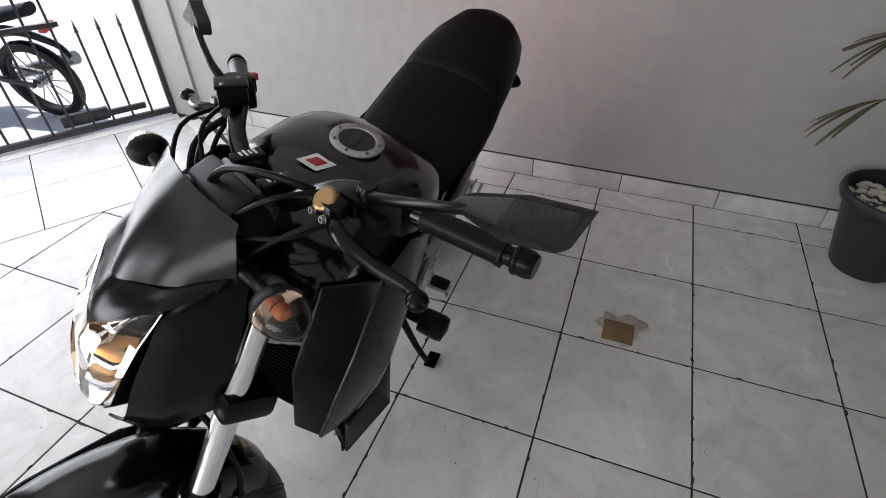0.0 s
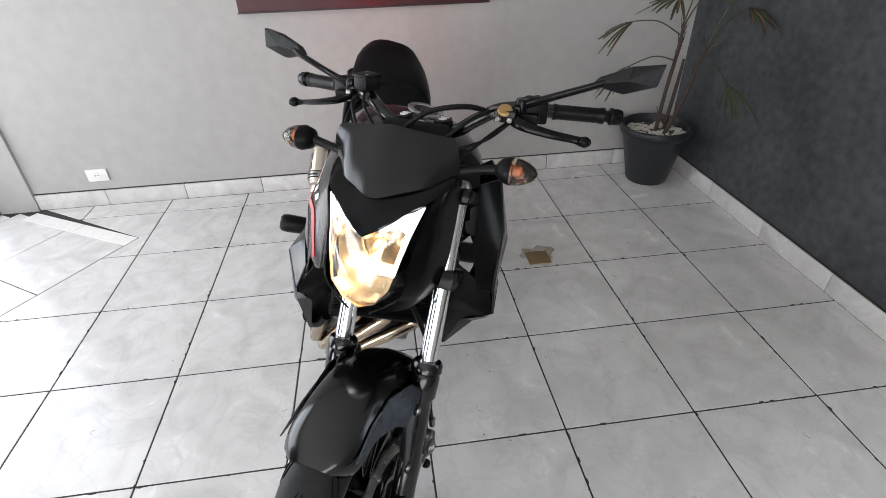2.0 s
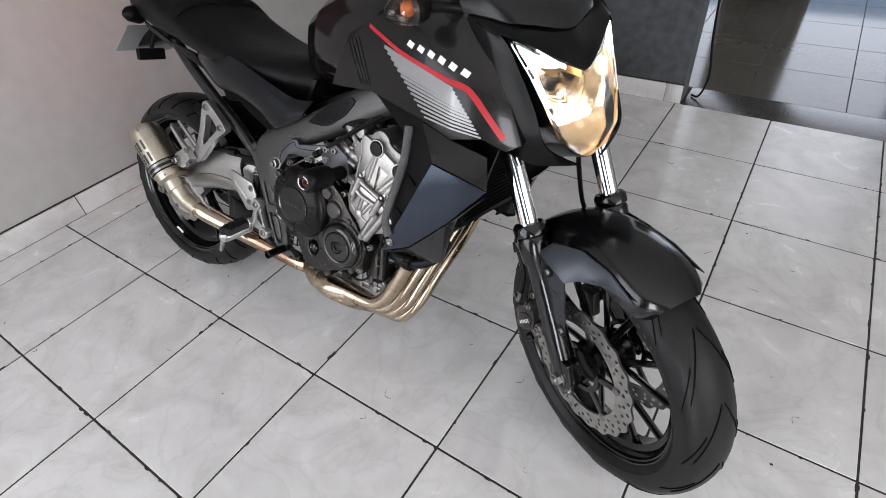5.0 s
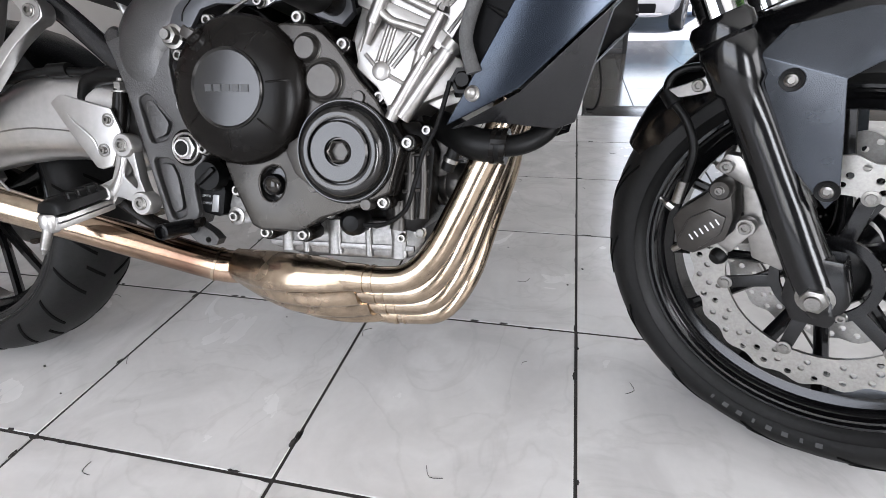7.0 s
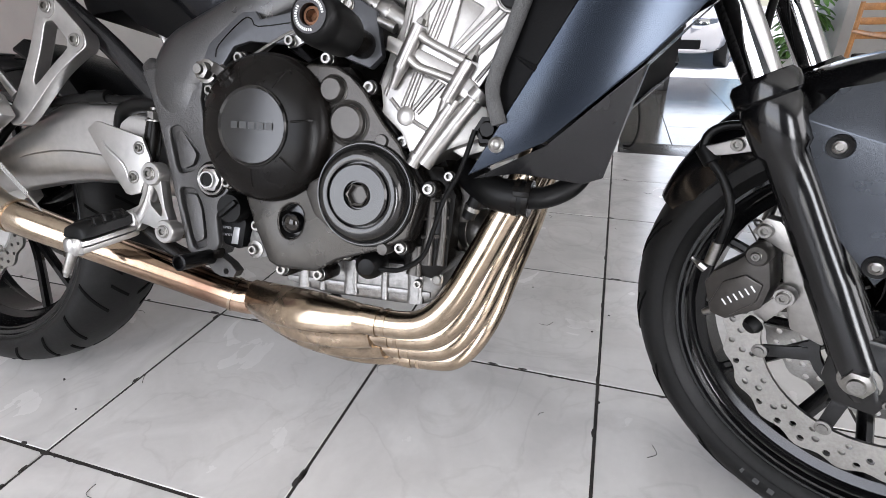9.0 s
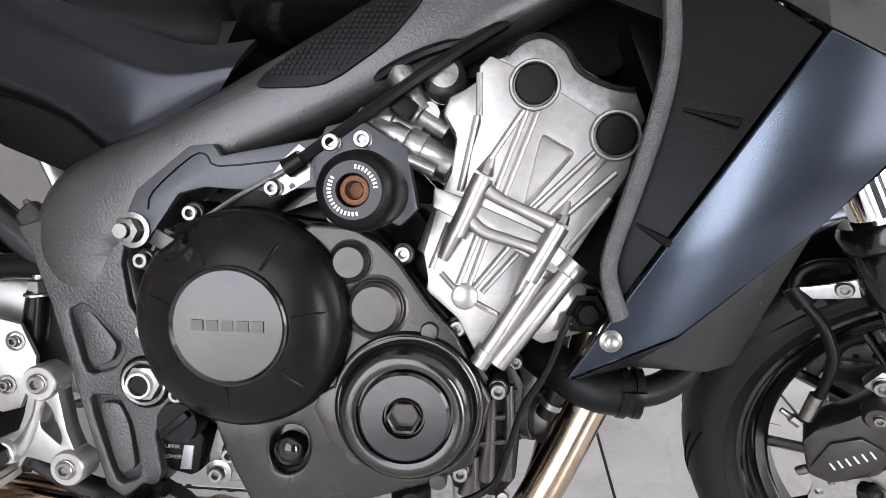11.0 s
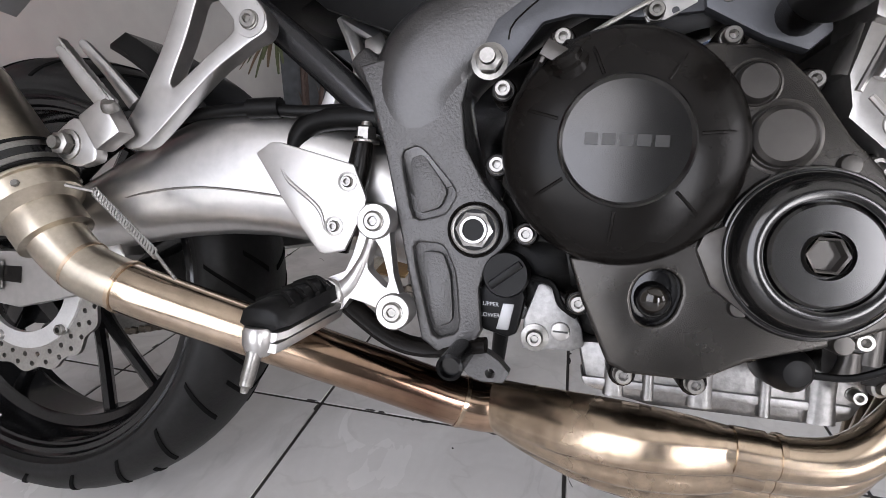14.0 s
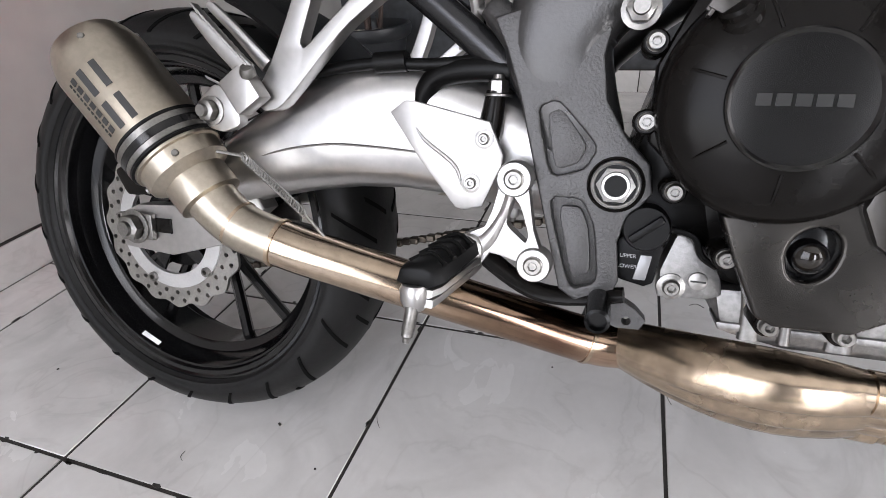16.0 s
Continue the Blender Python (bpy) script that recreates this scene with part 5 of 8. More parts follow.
tag = prism([(0, 0.022), (0.033, 0), (0, -0.022), (-0.033, 0)], 0, 0.0015, 0.0004)
moved(tag, Matrix.Translation((0.972, -0.012, 1.0318)) @ pose(0, 0, 0, 90 + 4, 0, 118))
st = body("tank_sticker", tag, WHITE, tank, "small red and white diamond sticker")
tag = prism([(0, 0.012), (0.018, 0), (0, -0.012), (-0.018, 0)], 0, 0.001, 0.0003)
moved(tag, Matrix.Translation((0.972, -0.012, 1.0335)) @ pose(0, 0, 0, 90 + 4, 0, 118))
body("sticker_centre", tag, RED, st)

# ---- seat and tail
def seat_ring(x, top, half, bottom, n=22):
    ring = []
    for a in np.linspace(0, 2 * math.pi, n + 1)[:-1]:
        c, s = math.cos(a), math.sin(a)
        mid = bottom + (top - bottom) * 0.45
        ring.append((x, half * math.copysign(abs(c) ** 0.7, c) * (1 if s < 0.3 else 1 - 0.12 * s), mid + ((top - mid) * abs(s) ** 0.7 if s >= 0 else -(mid - bottom) * abs(s) ** 0.7)))
    return ring


seat = body("rider_seat", loft([seat_ring(*r) for r in ((0.655, 0.80, 0.06, 0.735), (0.64, 0.818, 0.10, 0.725), (0.58, 0.82, 0.13, 0.722), (0.50, 0.82, 0.152, 0.735), (0.40, 0.83, 0.168, 0.752), (0.32, 0.85, 0.17, 0.768), (0.25, 0.882, 0.168, 0.778), (0.19, 0.915, 0.162, 0.785))]), LEATHER, None, "black vinyl rider seat", 60)
body("pillion_seat", loft([seat_ring(*r) for r in ((0.20, 0.915, 0.160, 0.79), (0.175, 0.935, 0.160, 0.792), (0.10, 0.968, 0.156, 0.80), (0.0, 0.998, 0.145, 0.815), (-0.08, 1.012, 0.125, 0.835), (-0.145, 1.0, 0.09, 0.85), (-0.175, 0.96, 0.05, 0.855))]), LEATHER, None, "black vinyl pillion seat with a seam", 60)
for y in (0.1505, -0.1505):
    body("seat_seam", tube([(0.62, y * 0.72, 0.765), (0.5, y * 0.95, 0.77), (0.4, y * 1.04, 0.782), (0.3, y * 1.05, 0.80), (0.24, y * 0.99, 0.82)], 0.0016, 6), LEATHER, seat)
for s in (-1, 1):
    rows = (((0.235, 0.125, 0.792), (0.33, 0.150, 0.803), (0.44, 0.160, 0.797), (0.54, 0.160, 0.765), (0.64, 0.155, 0.734), (0.70, 0.152, 0.738)),
            ((0.250, 0.135, 0.770), (0.34, 0.162, 0.766), (0.44, 0.172, 0.756), (0.54, 0.174, 0.730), (0.62, 0.172, 0.705), (0.69, 0.168, 0.716)),
            ((0.285, 0.132, 0.735), (0.35, 0.152, 0.720), (0.44, 0.160, 0.713), (0.52, 0.163, 0.690), (0.59, 0.164, 0.660), (0.67, 0.165, 0.696)),
            ((0.305, 0.118, 0.724), (0.36, 0.133, 0.706), (0.44, 0.137, 0.699), (0.51, 0.142, 0.676), (0.575, 0.147, 0.640), (0.66, 0.155, 0.684)))
    sc = body("side_cover", patch([[Vector((x, s * y, z)) for x, y, z in r] for r in rows], 5, 0.005, -s), SIDE_PAINT, None, "satin graphite side cover below the seat", 60)
    low = Panel([(0.33, -0.118, 0.708), (0.44, -0.125, 0.697), (0.51, -0.13, 0.674), (0.575, -0.135, 0.640), (0.535, -0.12, 0.606), (0.41, -0.105, 0.650)], [(0, 1, 5), (1, 2, 5), (2, 4, 5), (2, 3, 4)])
    sb = low.solid(0.008, 0.001)
    body("side_cover_inner", sb if s < 0 else mirrored(sb), PLASTIC, sc)
    tl = Panel([(0.235, -0.14, 0.785), (0.10, -0.125, 0.80), (-0.06, -0.10, 0.835), (-0.17, -0.05, 0.86), (-0.19, -0.03, 0.835), (-0.05, -0.095, 0.812), (0.10, -0.12, 0.782), (0.275, -0.146, 0.750)], [(0, 1, 7), (1, 6, 7), (1, 2, 6), (2, 5, 6), (2, 3, 5), (3, 4, 5)])
    sb = tl.solid(0.006, 0.0015)
    body("tail_side", sb if s < 0 else mirrored(sb), BLACK_PAINT, None, "matt black tail side", 80)
    rail = tube([(0.51, s * 0.136, 0.518), (0.478, s * 0.135, 0.540), (0.384, s * 0.130, 0.612), (0.288, s * 0.128, 0.676), (0.19, s * 0.122, 0.742), (0.115, s * 0.11, 0.795)], 0.0158, 16)
    body("subframe_rail", rail, GREY_PAINT, None, "graphite tubular subframe rail")
    HANG = rounded([(0.300, 0.664), (0.320, 0.676), (0.340, 0.660), (0.384, 0.622), (0.388, 0.602), (0.368, 0.590), (0.330, 0.563), (0.258, 0.488), (0.236, 0.484), (0.226, 0.500), (0.248, 0.532), (0.276, 0.590)], 0.25)
    HOLE = rounded([(0.311, 0.636), (0.326, 0.638), (0.352, 0.612), (0.352, 0.600), (0.320, 0.574), (0.288, 0.546), (0.283, 0.552), (0.300, 0.596)], 0.2)
    hang = plate_with(HANG, (HOLE,), s * 0.156, s * 0.176, 0.003)
    hg = body("pillion_hanger", hang, SATIN_ALLOY, None, "cast aluminium pillion peg hanger")
    for x, z in ((0.316, 0.657), (0.369, 0.611)):
        body("hanger_boss", lathe([(0, 0.012), (0.016, 0.012), (0.017, 0.008), (0.017, -0.012), (0, -0.012)], (x, s * 0.165, z), (0, s, 0), 20), SATIN_ALLOY, hg)
        body("hanger_bolt", socket_bolt((x, s * 0.177, z), 0.0085, (0, s, 0), 0.005), STEEL, hg)
    body("pillion_peg", bm_join(box((0.226, s * 0.190, 0.505), (0.034, 0.022, 0.040), 0.004, Matrix.Rotation(radians(-35), 4, "Y")), beam([(0.236, 0.522, 0.010), (0.204, 0.549, 0.008), (0.180, 0.572, 0.0055), (0.174, 0.578, 0.003)], s * 0.196, 0.004, 12, 4), beam([(0.242, 0.530, 0.008), (0.209, 0.562, 0.006), (0.180, 0.587, 0.005), (0.175, 0.592, 0.003)], s * 0.172, 0.004, 12, 4), *[box((0.236 - 0.0062 * k, s * 0.196, 0.530 + 0.0058 * k), (0.0022, 0.010, 0.012), 0.0005, Matrix.Rotation(radians(-40), 4, "Y")) for k in range(10)]), SATIN_ALLOY, hg, "folded aluminium pillion peg")
    body("peg_bolt", hex_nut((0.192, s * 0.200, 0.484), 0.011, (0, s, 0), 0.012), STEEL, hg)
    body("peg_bracket", plate(rounded([(0.172, 0.492), (0.196, 0.512), (0.222, 0.500), (0.226, 0.470), (0.204, 0.462), (0.184, 0.466)]), s, 0.186, 0.200, 0.003), SATIN_ALLOY, hg)
    body("peg_screw", lathe([(0, 0.010), (0.006, 0.009), (0.008, 0.004), (0.008, 0)], (0.236, s * 0.196, 0.520), (0.2, s * 0.6, 0.7), 16), STEEL, hg)
mud = body("rear_mudguard", loft([oval(*r) for r in ((0.52, 0.71, 0.660, 0.06), (0.38, 0.712, 0.665, 0.085), (0.30, 0.712, 0.672, 0.080), (0.25, 0.715, 0.69, 0.05))]), PLASTIC, None, "black plastic rear mudguard")
hug = bmesh.new()
hr = []
for k, a in enumerate(np.linspace(radians(30), radians(66), 12)):
    hr.append([hug.verts.new((r * math.cos(a), y, 0.318 + r * math.sin(a))) for r, y in ((0.325, -0.098), (0.345, -0.085), (0.352, 0), (0.345, 0.085), (0.325, 0.098), (0.32, 0.096), (0.34, 0.083), (0.347, 0), (0.34, -0.083), (0.32, -0.096))])
skin(hug, hr)
body("hugger", hug, BLACK_PAINT, mud, "black wheel hugger")
tlt = body("tail_light", prism([(-0.185, 0.84), (-0.13, 0.845), (-0.12, 0.90), (-0.175, 0.90)], -0.06, 0.06, 0.006), PLASTIC, None, "lit red tail light under the seat")
body("tail_lens", box((-0.187, 0, 0.868), (0.008, 0.09, 0.03), 0.003, Matrix.Rotation(radians(-8), 4, "Y")), TAIL_GLOW, tlt, "glowing red lens")
ph = body("plate_holder", prism([(-0.05, 0.81), (-0.12, 0.825), (-0.18, 0.79), (-0.245, 0.745), (-0.25, 0.735), (-0.17, 0.755), (-0.07, 0.78)], -0.030, 0.030, 0.004), PLASTIC, None, "black plate holder below the tail")
np_ = body("number_plate", box((-0.212, 0, 0.768), (0.004, 0.19, 0.13), 0.001, Matrix.Rotation(radians(48), 4, "Y")), SILVER, ph, "small grey number plate")
body("plate_marking", bm_join(*[box((-0.2150, y, 0.7705), (0.001, 0.014, 0.045), 0, Matrix.Rotation(radians(48), 4, "Y")) for y in np.linspace(-0.07, 0.07, 7)]), DARKMARK, np_)
body("reflector_stalk", tube([(-0.115, -0.035, 0.80), (-0.135, -0.040, 0.76), (-0.142, -0.043, 0.735)], 0.006, 8), PLASTIC, ph)
body("reflector", box((-0.143, -0.045, 0.728), (0.022, 0.086, 0.034), 0.004), PLASTIC, ph)
for s in (-1, 1):
    body("rear_indicator", tube([(-0.095, s * 0.045, 0.842), (-0.078, s * 0.080, 0.849), (-0.066, s * 0.100, 0.852), (-0.056, s * 0.120, 0.853), (-0.048, s * 0.150, 0.853), (-0.045, s * 0.166, 0.853)], [0.009, 0.008, 0.020, 0.027, 0.020, 0.005], 14), PLASTIC, None, "black rear indicator")

# ---- tank shrouds
EM0, EM1 = (1.012, 0.899), (1.140, 0.868)
SHR = Panel([(0.900, -0.196, 0.935), (0.985, -0.19, 0.985), (1.10, -0.185, 0.985), (1.185, -0.198, 0.90), (1.258, -0.200, 0.768), (1.231, -0.208, 0.752), (1.130, -0.236, 0.757), (1.057, -0.226, 0.777), (1.130, -0.240, 0.850), (0.905, -0.190, 0.80), (1.190, -0.226, 0.768), (1.000, -0.218, 0.890), (0.782, -0.178, 0.794), (0.838, -0.187, 0.905), (0.812, -0.186, 0.855)],
            [(0, 1, 11), (1, 8, 11), (1, 2, 8), (2, 3, 8), (3, 4, 8), (4, 10, 8), (4, 5, 10), (10, 6, 8), (6, 7, 8), (7, 11, 8), (7, 0, 11), (0, 7, 9), (0, 9, 14), (9, 12, 14), (0, 14, 13)])
LOW = Panel([(1.115, -0.268, 0.713), (1.219, -0.240, 0.680), (1.138, -0.236, 0.588), (1.050, -0.228, 0.506), (0.970, -0.219, 0.466)], [(0, 1, 2), (0, 2, 3), (0, 3, 4)])
LOW2 = Panel([(1.217, -0.234, 0.668), (1.142, -0.200, 0.589), (1.111, -0.186, 0.474), (1.09, -0.186, 0.466), (1.02, -0.200, 0.472), (0.975, -0.212, 0.463), (1.050, -0.222, 0.502), (1.137, -0.230, 0.584)], [(0, 1, 7), (1, 2, 7), (2, 6, 7), (2, 3, 6), (3, 4, 6), (4, 5, 6)])
BAND = Panel([(0.905, -0.182, 0.80), (1.057, -0.224, 0.775), (1.113, -0.262, 0.713), (0.970, -0.214, 0.468), (1.000, -0.222, 0.52), (0.998, -0.226, 0.566), (1.030, -0.228, 0.69), (1.026, -0.222, 0.735)], [(0, 1, 7), (1, 2, 7), (2, 6, 7), (2, 5, 6), (2, 4, 5), (2, 3, 4)])
UPP = Panel([(1.057, -0.225, 0.775), (1.130, -0.236, 0.756), (1.205, -0.226, 0.738), (1.218, -0.238, 0.682), (1.115, -0.266, 0.715)], [(0, 1, 4), (1, 3, 4), (1, 2, 3)])
DUCT = Panel([(1.10, -0.182, 0.983), (1.16, -0.12, 0.985), (1.235, -0.13, 0.86), (1.262, -0.16, 0.775), (1.256, -0.196, 0.77), (1.185, -0.194, 0.90)], [(0, 1, 5), (1, 2, 5), (2, 3, 5), (3, 4, 5)])
RED_LINE = catmull([(x, 0, z) for x, z in ((0.899, 0.926), (0.930, 0.913), (1.003, 0.886), (1.10, 0.862), (1.143, 0.853), (1.165, 0.838), (1.190, 0.812), (1.226, 0.774))], 5)
for s in (-1, 1):
    side = (lambda bm: bm) if s < 0 else mirrored
    sh = body("tank_shroud", side(SHR.solid(0.006, 0.0015)), TANK_PAINT, None, "gloss black tank shroud with silver and red stripes", 24)
    if s < 0:
        body("shroud_stripe", SHR.strip([(p.x, p.z) for p in RED_LINE], 0.0075, 0.0105, n=3), RED, sh, "red pinstripe")
    for k in range(13):
        f = k / 12
        a = (0.945 + 0.120 * f, 0.893 - 0.108 * f)
        c = (1.128 + 0.060 * f, 0.846 - 0.075 * f)
        body("shroud_stripe", side(SHR.strip([a, (a[0] * 0.5 + c[0] * 0.5, a[1] * 0.5 + c[1] * 0.5), c], 0.0072 - 0.0040 * f, 0.0066 - 0.0036 * f)), SILVER, sh)
    for k in range(6 if s < 0 else 0):
        x0 = EM0[0] + (EM1[0] - EM0[0]) * k / 5
        z0 = EM0[1] + (EM1[1] - EM0[1]) * k / 5 + 0.0016 * k * (5 - k) / 5
        body("emblem_bar", SHR.strip([(x0, z0 + 0.002), (x0 + 0.004, z0 + 0.0115)], 0.0150, lift=0.0018, n=2), WHITE, sh, "white slanted emblem bar")
    for k in range(4):
        body("pinstripe", side(SHR.strip([(0.838 + 0.010 * k, 0.893 + 0.003 * k), (0.872 + 0.009 * k, 0.812)], 0.0010, n=6)), GREY_PAINT, sh)
    body("shroud_duct", side(DUCT.solid(0.006, 0.001)), BLACK_PAINT, sh)
    rc = body("radiator_cover", side(LOW.solid(0.006, 0.0015)), BLUE_PAINT, None, "satin blue-graphite radiator cover", 70)
    body("cover_lower", side(LOW2.solid(0.006, 0.001)), GREY_PAINT, rc, "", 15)
    body("cover_band", side(BAND.solid(0.008, 0.001)), PLASTIC, rc, "black plastic inner band", 20)
    body("cover_upper", side(UPP.solid(0.005, 0.001)), TANK_PAINT, rc, "", 20)
    lead = [(1.222, 0.203, 0.752), (1.216, 0.228, 0.690), (1.210, 0.226, 0.660), (1.140, 0.200, 0.587), (1.112, 0.184, 0.478)]
    body("cover_inner", patch([[Vector((x - 0.004, s * y, z)), Vector((x - 0.03, s * (y * 0.5 + 0.08), z)), Vector((x * 0.5 + 0.52, s * 0.14, z))] for x, y, z in lead], 4, 0.003, s), PLASTIC, rc)
    body("cover_bolt", lathe([(0, 0.003), (0.003, 0.003), (0.0055, 0.0045), (0.0085, 0.003), (0.0088, 0)], (1.000, s * 0.2255, 0.500), (0, s, 0), 20), STEEL, rc)
    for a, c in (((1.040, 0.669), (1.071, 0.657)), ((1.013, 0.588), (1.036, 0.574))):
        body("band_rib", side(tube([(a[0], BAND.y(*a) - 0.001, a[1]), (c[0], BAND.y(*c) - 0.004, c[1])], [0.0012, 0.0036], 8)), PLASTIC, rc)
rad = body("radiator", box((1.078, 0, 0.655), (0.03, 0.30, 0.23), 0.006, Matrix.Rotation(radians(-22), 4, "Y")), PLASTIC, None, "black radiator behind the front wheel")
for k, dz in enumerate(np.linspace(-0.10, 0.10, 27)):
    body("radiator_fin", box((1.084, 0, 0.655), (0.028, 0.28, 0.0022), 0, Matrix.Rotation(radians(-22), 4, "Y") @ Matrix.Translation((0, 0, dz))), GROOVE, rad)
body("lower_guard", prism([(1.03, 0.48), (1.08, 0.505), (1.10, 0.58), (1.08, 0.60), (1.01, 0.50)], -0.155, 0.155, 0.004), PLASTIC, rad)
body("radiator_hose", tube([(0.945, -0.12, 0.470), (0.975, -0.165, 0.457), (1.00, -0.182, 0.447), (1.030, -0.184, 0.445)], 0.0195, 16), RUBBER_SOFT, rad, "black coolant hose")
body("coolant_pipe", tube([(1.025, -0.184, 0.4445), (1.052, -0.180, 0.448), (1.075, -0.172, 0.460), (1.090, -0.16, 0.480), (1.10, -0.15, 0.51)], 0.0125, 14), RUBBER_SOFT, rad)
for x in (1.022, 1.034):
    body("hose_clamp", tube([(x - 0.003, -0.1835, 0.4455), (x + 0.003, -0.184, 0.4450)], 0.0212, 18), ENGINE_BLACK, rad)
body("clamp_screw", box((1.028, -0.204, 0.450), (0.018, 0.006, 0.006), 0.001), ENGINE_BLACK, rad)
body("radiator_trim", tube([(1.030, -0.226, 0.76), (1.031, -0.232, 0.71), (1.022, -0.236, 0.66), (1.006, -0.238, 0.605), (0.995, -0.238, 0.568), (0.994, -0.238, 0.548), (1.003, -0.237, 0.520)], [0.009, 0.0095, 0.0095, 0.009, 0.0085, 0.0085, 0.0095], 12, flat=0.6), material("ribbed_edge_rubber", (0.05, 0.05, 0.05), 0.6, bump=0.6, bump_scale=700, vary=0.4, scale=60), rad, "grey ribbed edge trim")
body("radiator_cowl", prism([(1.05, 0.74), (1.09, 0.74), (1.10, 0.60), (1.07, 0.50), (1.03, 0.51), (1.03, 0.58)], -0.215, -0.15, 0.006), PLASTIC, rad)

# ---- frame
PIVOT_PLATE = [(0.479, 0.572), (0.492, 0.545), (0.507, 0.502), (0.534, 0.404), (0.555, 0.328), (0.572, 0.317), (0.602, 0.324), (0.609, 0.342), (0.604, 0.379), (0.610, 0.400), (0.629, 0.425), (0.624, 0.450), (0.602, 0.473), (0.583, 0.503), (0.577, 0.54), (0.583, 0.575), (0.61, 0.605), (0.64, 0.625), (0.617, 0.652), (0.579, 0.628), (0.555, 0.612), (0.525, 0.585)]
SPAR = [(0.562, 0.465, 0.040), (0.546, 0.510, 0.043), (0.535, 0.550, 0.049), (0.548, 0.585, 0.050), (0.595, 0.618, 0.041), (0.655, 0.653, 0.034), (0.735, 0.693, 0.037), (0.83, 0.742, 0.041), (0.93, 0.795, 0.043), (1.06, 0.86, 0.042), (1.17, 0.90, 0.035)]
SUNK = [rounded(o) for o in ([(0.523, 0.496), (0.541, 0.503), (0.579, 0.463), (0.569, 0.443), (0.539, 0.434)], [(0.538, 0.416), (0.569, 0.416), (0.582, 0.392), (0.590, 0.338), (0.565, 0.328)])]
for s in (-1, 1):
    fr = body("frame", plate(PIVOT_PLATE, s, 0.128, 0.160, 0.004), FRAME_PAINT, None, "textured graphite cast frame plate")
    body("frame_face", plate_with(PIVOT_PLATE, SUNK, s * 0.1585, s * 0.1685, 0.0042), FRAME_PAINT, fr)
    body("frame_spar", beam(SPAR, s * 0.142, [0.020, 0.0255, 0.0300, 0.0325, 0.034, 0.034, 0.034, 0.034, 0.034, 0.034, 0.034], 32, 3.0), SPAR_PAINT, fr, "smooth graphite frame spar", 60)
    body("frame_web", beam([(0.470, 0.586, 0.012), (0.488, 0.570, 0.016), (0.505, 0.556, 0.020), (0.525, 0.540, 0.018), (0.545, 0.524, 0.010)], s * 0.146, [0.010, 0.0165, 0.0195, 0.0205, 0.018], 18, 2.2), FRAME_PAINT, fr, "", 70)
    for ol in SUNK:
        cx, cz = sum(p[0] for p in ol) / len(ol), sum(p[1] for p in ol) / len(ol)
        body("frame_boss", plate([(cx + (x - cx) * 0.68, cz + (z - cz) * 0.80) for x, z in ol], s, 0.158, 0.1668, 0.003), FRAME_PAINT, fr)
    body("pivot_recess", lathe([(0, 0.0008), (0.022, 0.0008), (0.0235, 0.0020), (0.025, 0.001), (0.025, -0.01)], (0.597, s * 0.168, 0.431), (0, s, 0), 30), ENGINE_BLACK, fr)
    PC = (0.597, s * 0.168, 0.431)
    body("pivot_collar", lathe([(0.0212, 0.0), (0.0212, 0.005), (0.0198, 0.006), (0.0182, 0.005), (0.0180, 0.001)], PC, (0, s, 0), 30), SATIN_ALLOY, fr)
    pn = body("pivot_nut", bm_join(lathe([(0.0168, 0.001), (0.0168, 0.007), (0.0125, 0.009)], PC, (0, s, 0), 6), lathe([(0.0125, 0.009), (0.0118, 0.0125), (0.0096, 0.0125), (0.0092, 0.002), (0, 0.002)], PC, (0, s, 0), 24)), SATIN_ALLOY, fr, "zinc pivot nut")
    # black disc set in the bore to paint the shade of its hole
    body("pivot_bore_shade", lathe([(0, 0.0095), (0.0094, 0.0095), (0.0094, 0.004)], PC, (0, s, 0), 24), RUBBER_SOFT, pn)
    body("frame_foot", bm_join(lathe([(0, 0.0), (0.0108, 0.0), (0.0108, 0.064), (0.0082, 0.065), (0.0074, 0.058), (0, 0.058)], (0.594, s * 0.162, 0.322), (0, s, 0), 22)), BLACK_PAINT, fr, "black tube stub")
    body("frame_lug", prism([(0.575, 0.325), (0.60, 0.331), (0.627, 0.316), (0.637, 0.306), (0.632, 0.297), (0.612, 0.296), (0.60, 0.30)], s * 0.15, s * 0.167, 0.003, ((0.620, 0.304, 0.0045),)), FRAME_PAINT, fr)
GRILL_EDGE = rounded([(0.706, 0.694), (0.716, 0.707), (0.796, 0.761), (0.841, 0.776), (0.851, 0.767), (0.822, 0.733), (0.768, 0.696)], 0.25)
for s in (-1, 1):
    gr = body("intake_grille", plate(GRILL_EDGE, s, 0.160, 0.179, 0.004), PLASTIC, None, "black honeycomb intake grille")
    dots = []
    for i in range(34):
        for j in range(22):
            x, z = 0.700 + 0.0048 * i + 0.0024 * (j % 2), 0.690 + 0.0042 * j
            inner = [(0.778 + (a - 0.778) * 0.86, 0.735 + (c - 0.735) * 0.80) for a, c in GRILL_EDGE]
            odd = False
            for (ax, az), (bx, bz) in zip(inner, inner[1:] + inner[:1]):
                if (az > z) != (bz > z) and x < (bx - ax) * (z - az) / (bz - az) + ax:
                    odd = not odd
            if odd:
                dots.append(lathe([(0, 0.0012), (0.0019, 0.0012), (0.0019, 0)], (x, s * 0.1788, z), (0, s, 0), 6))
    tagged(body("grille_mesh", bm_join(*dots), PLASTIC, gr), kind="stuff")

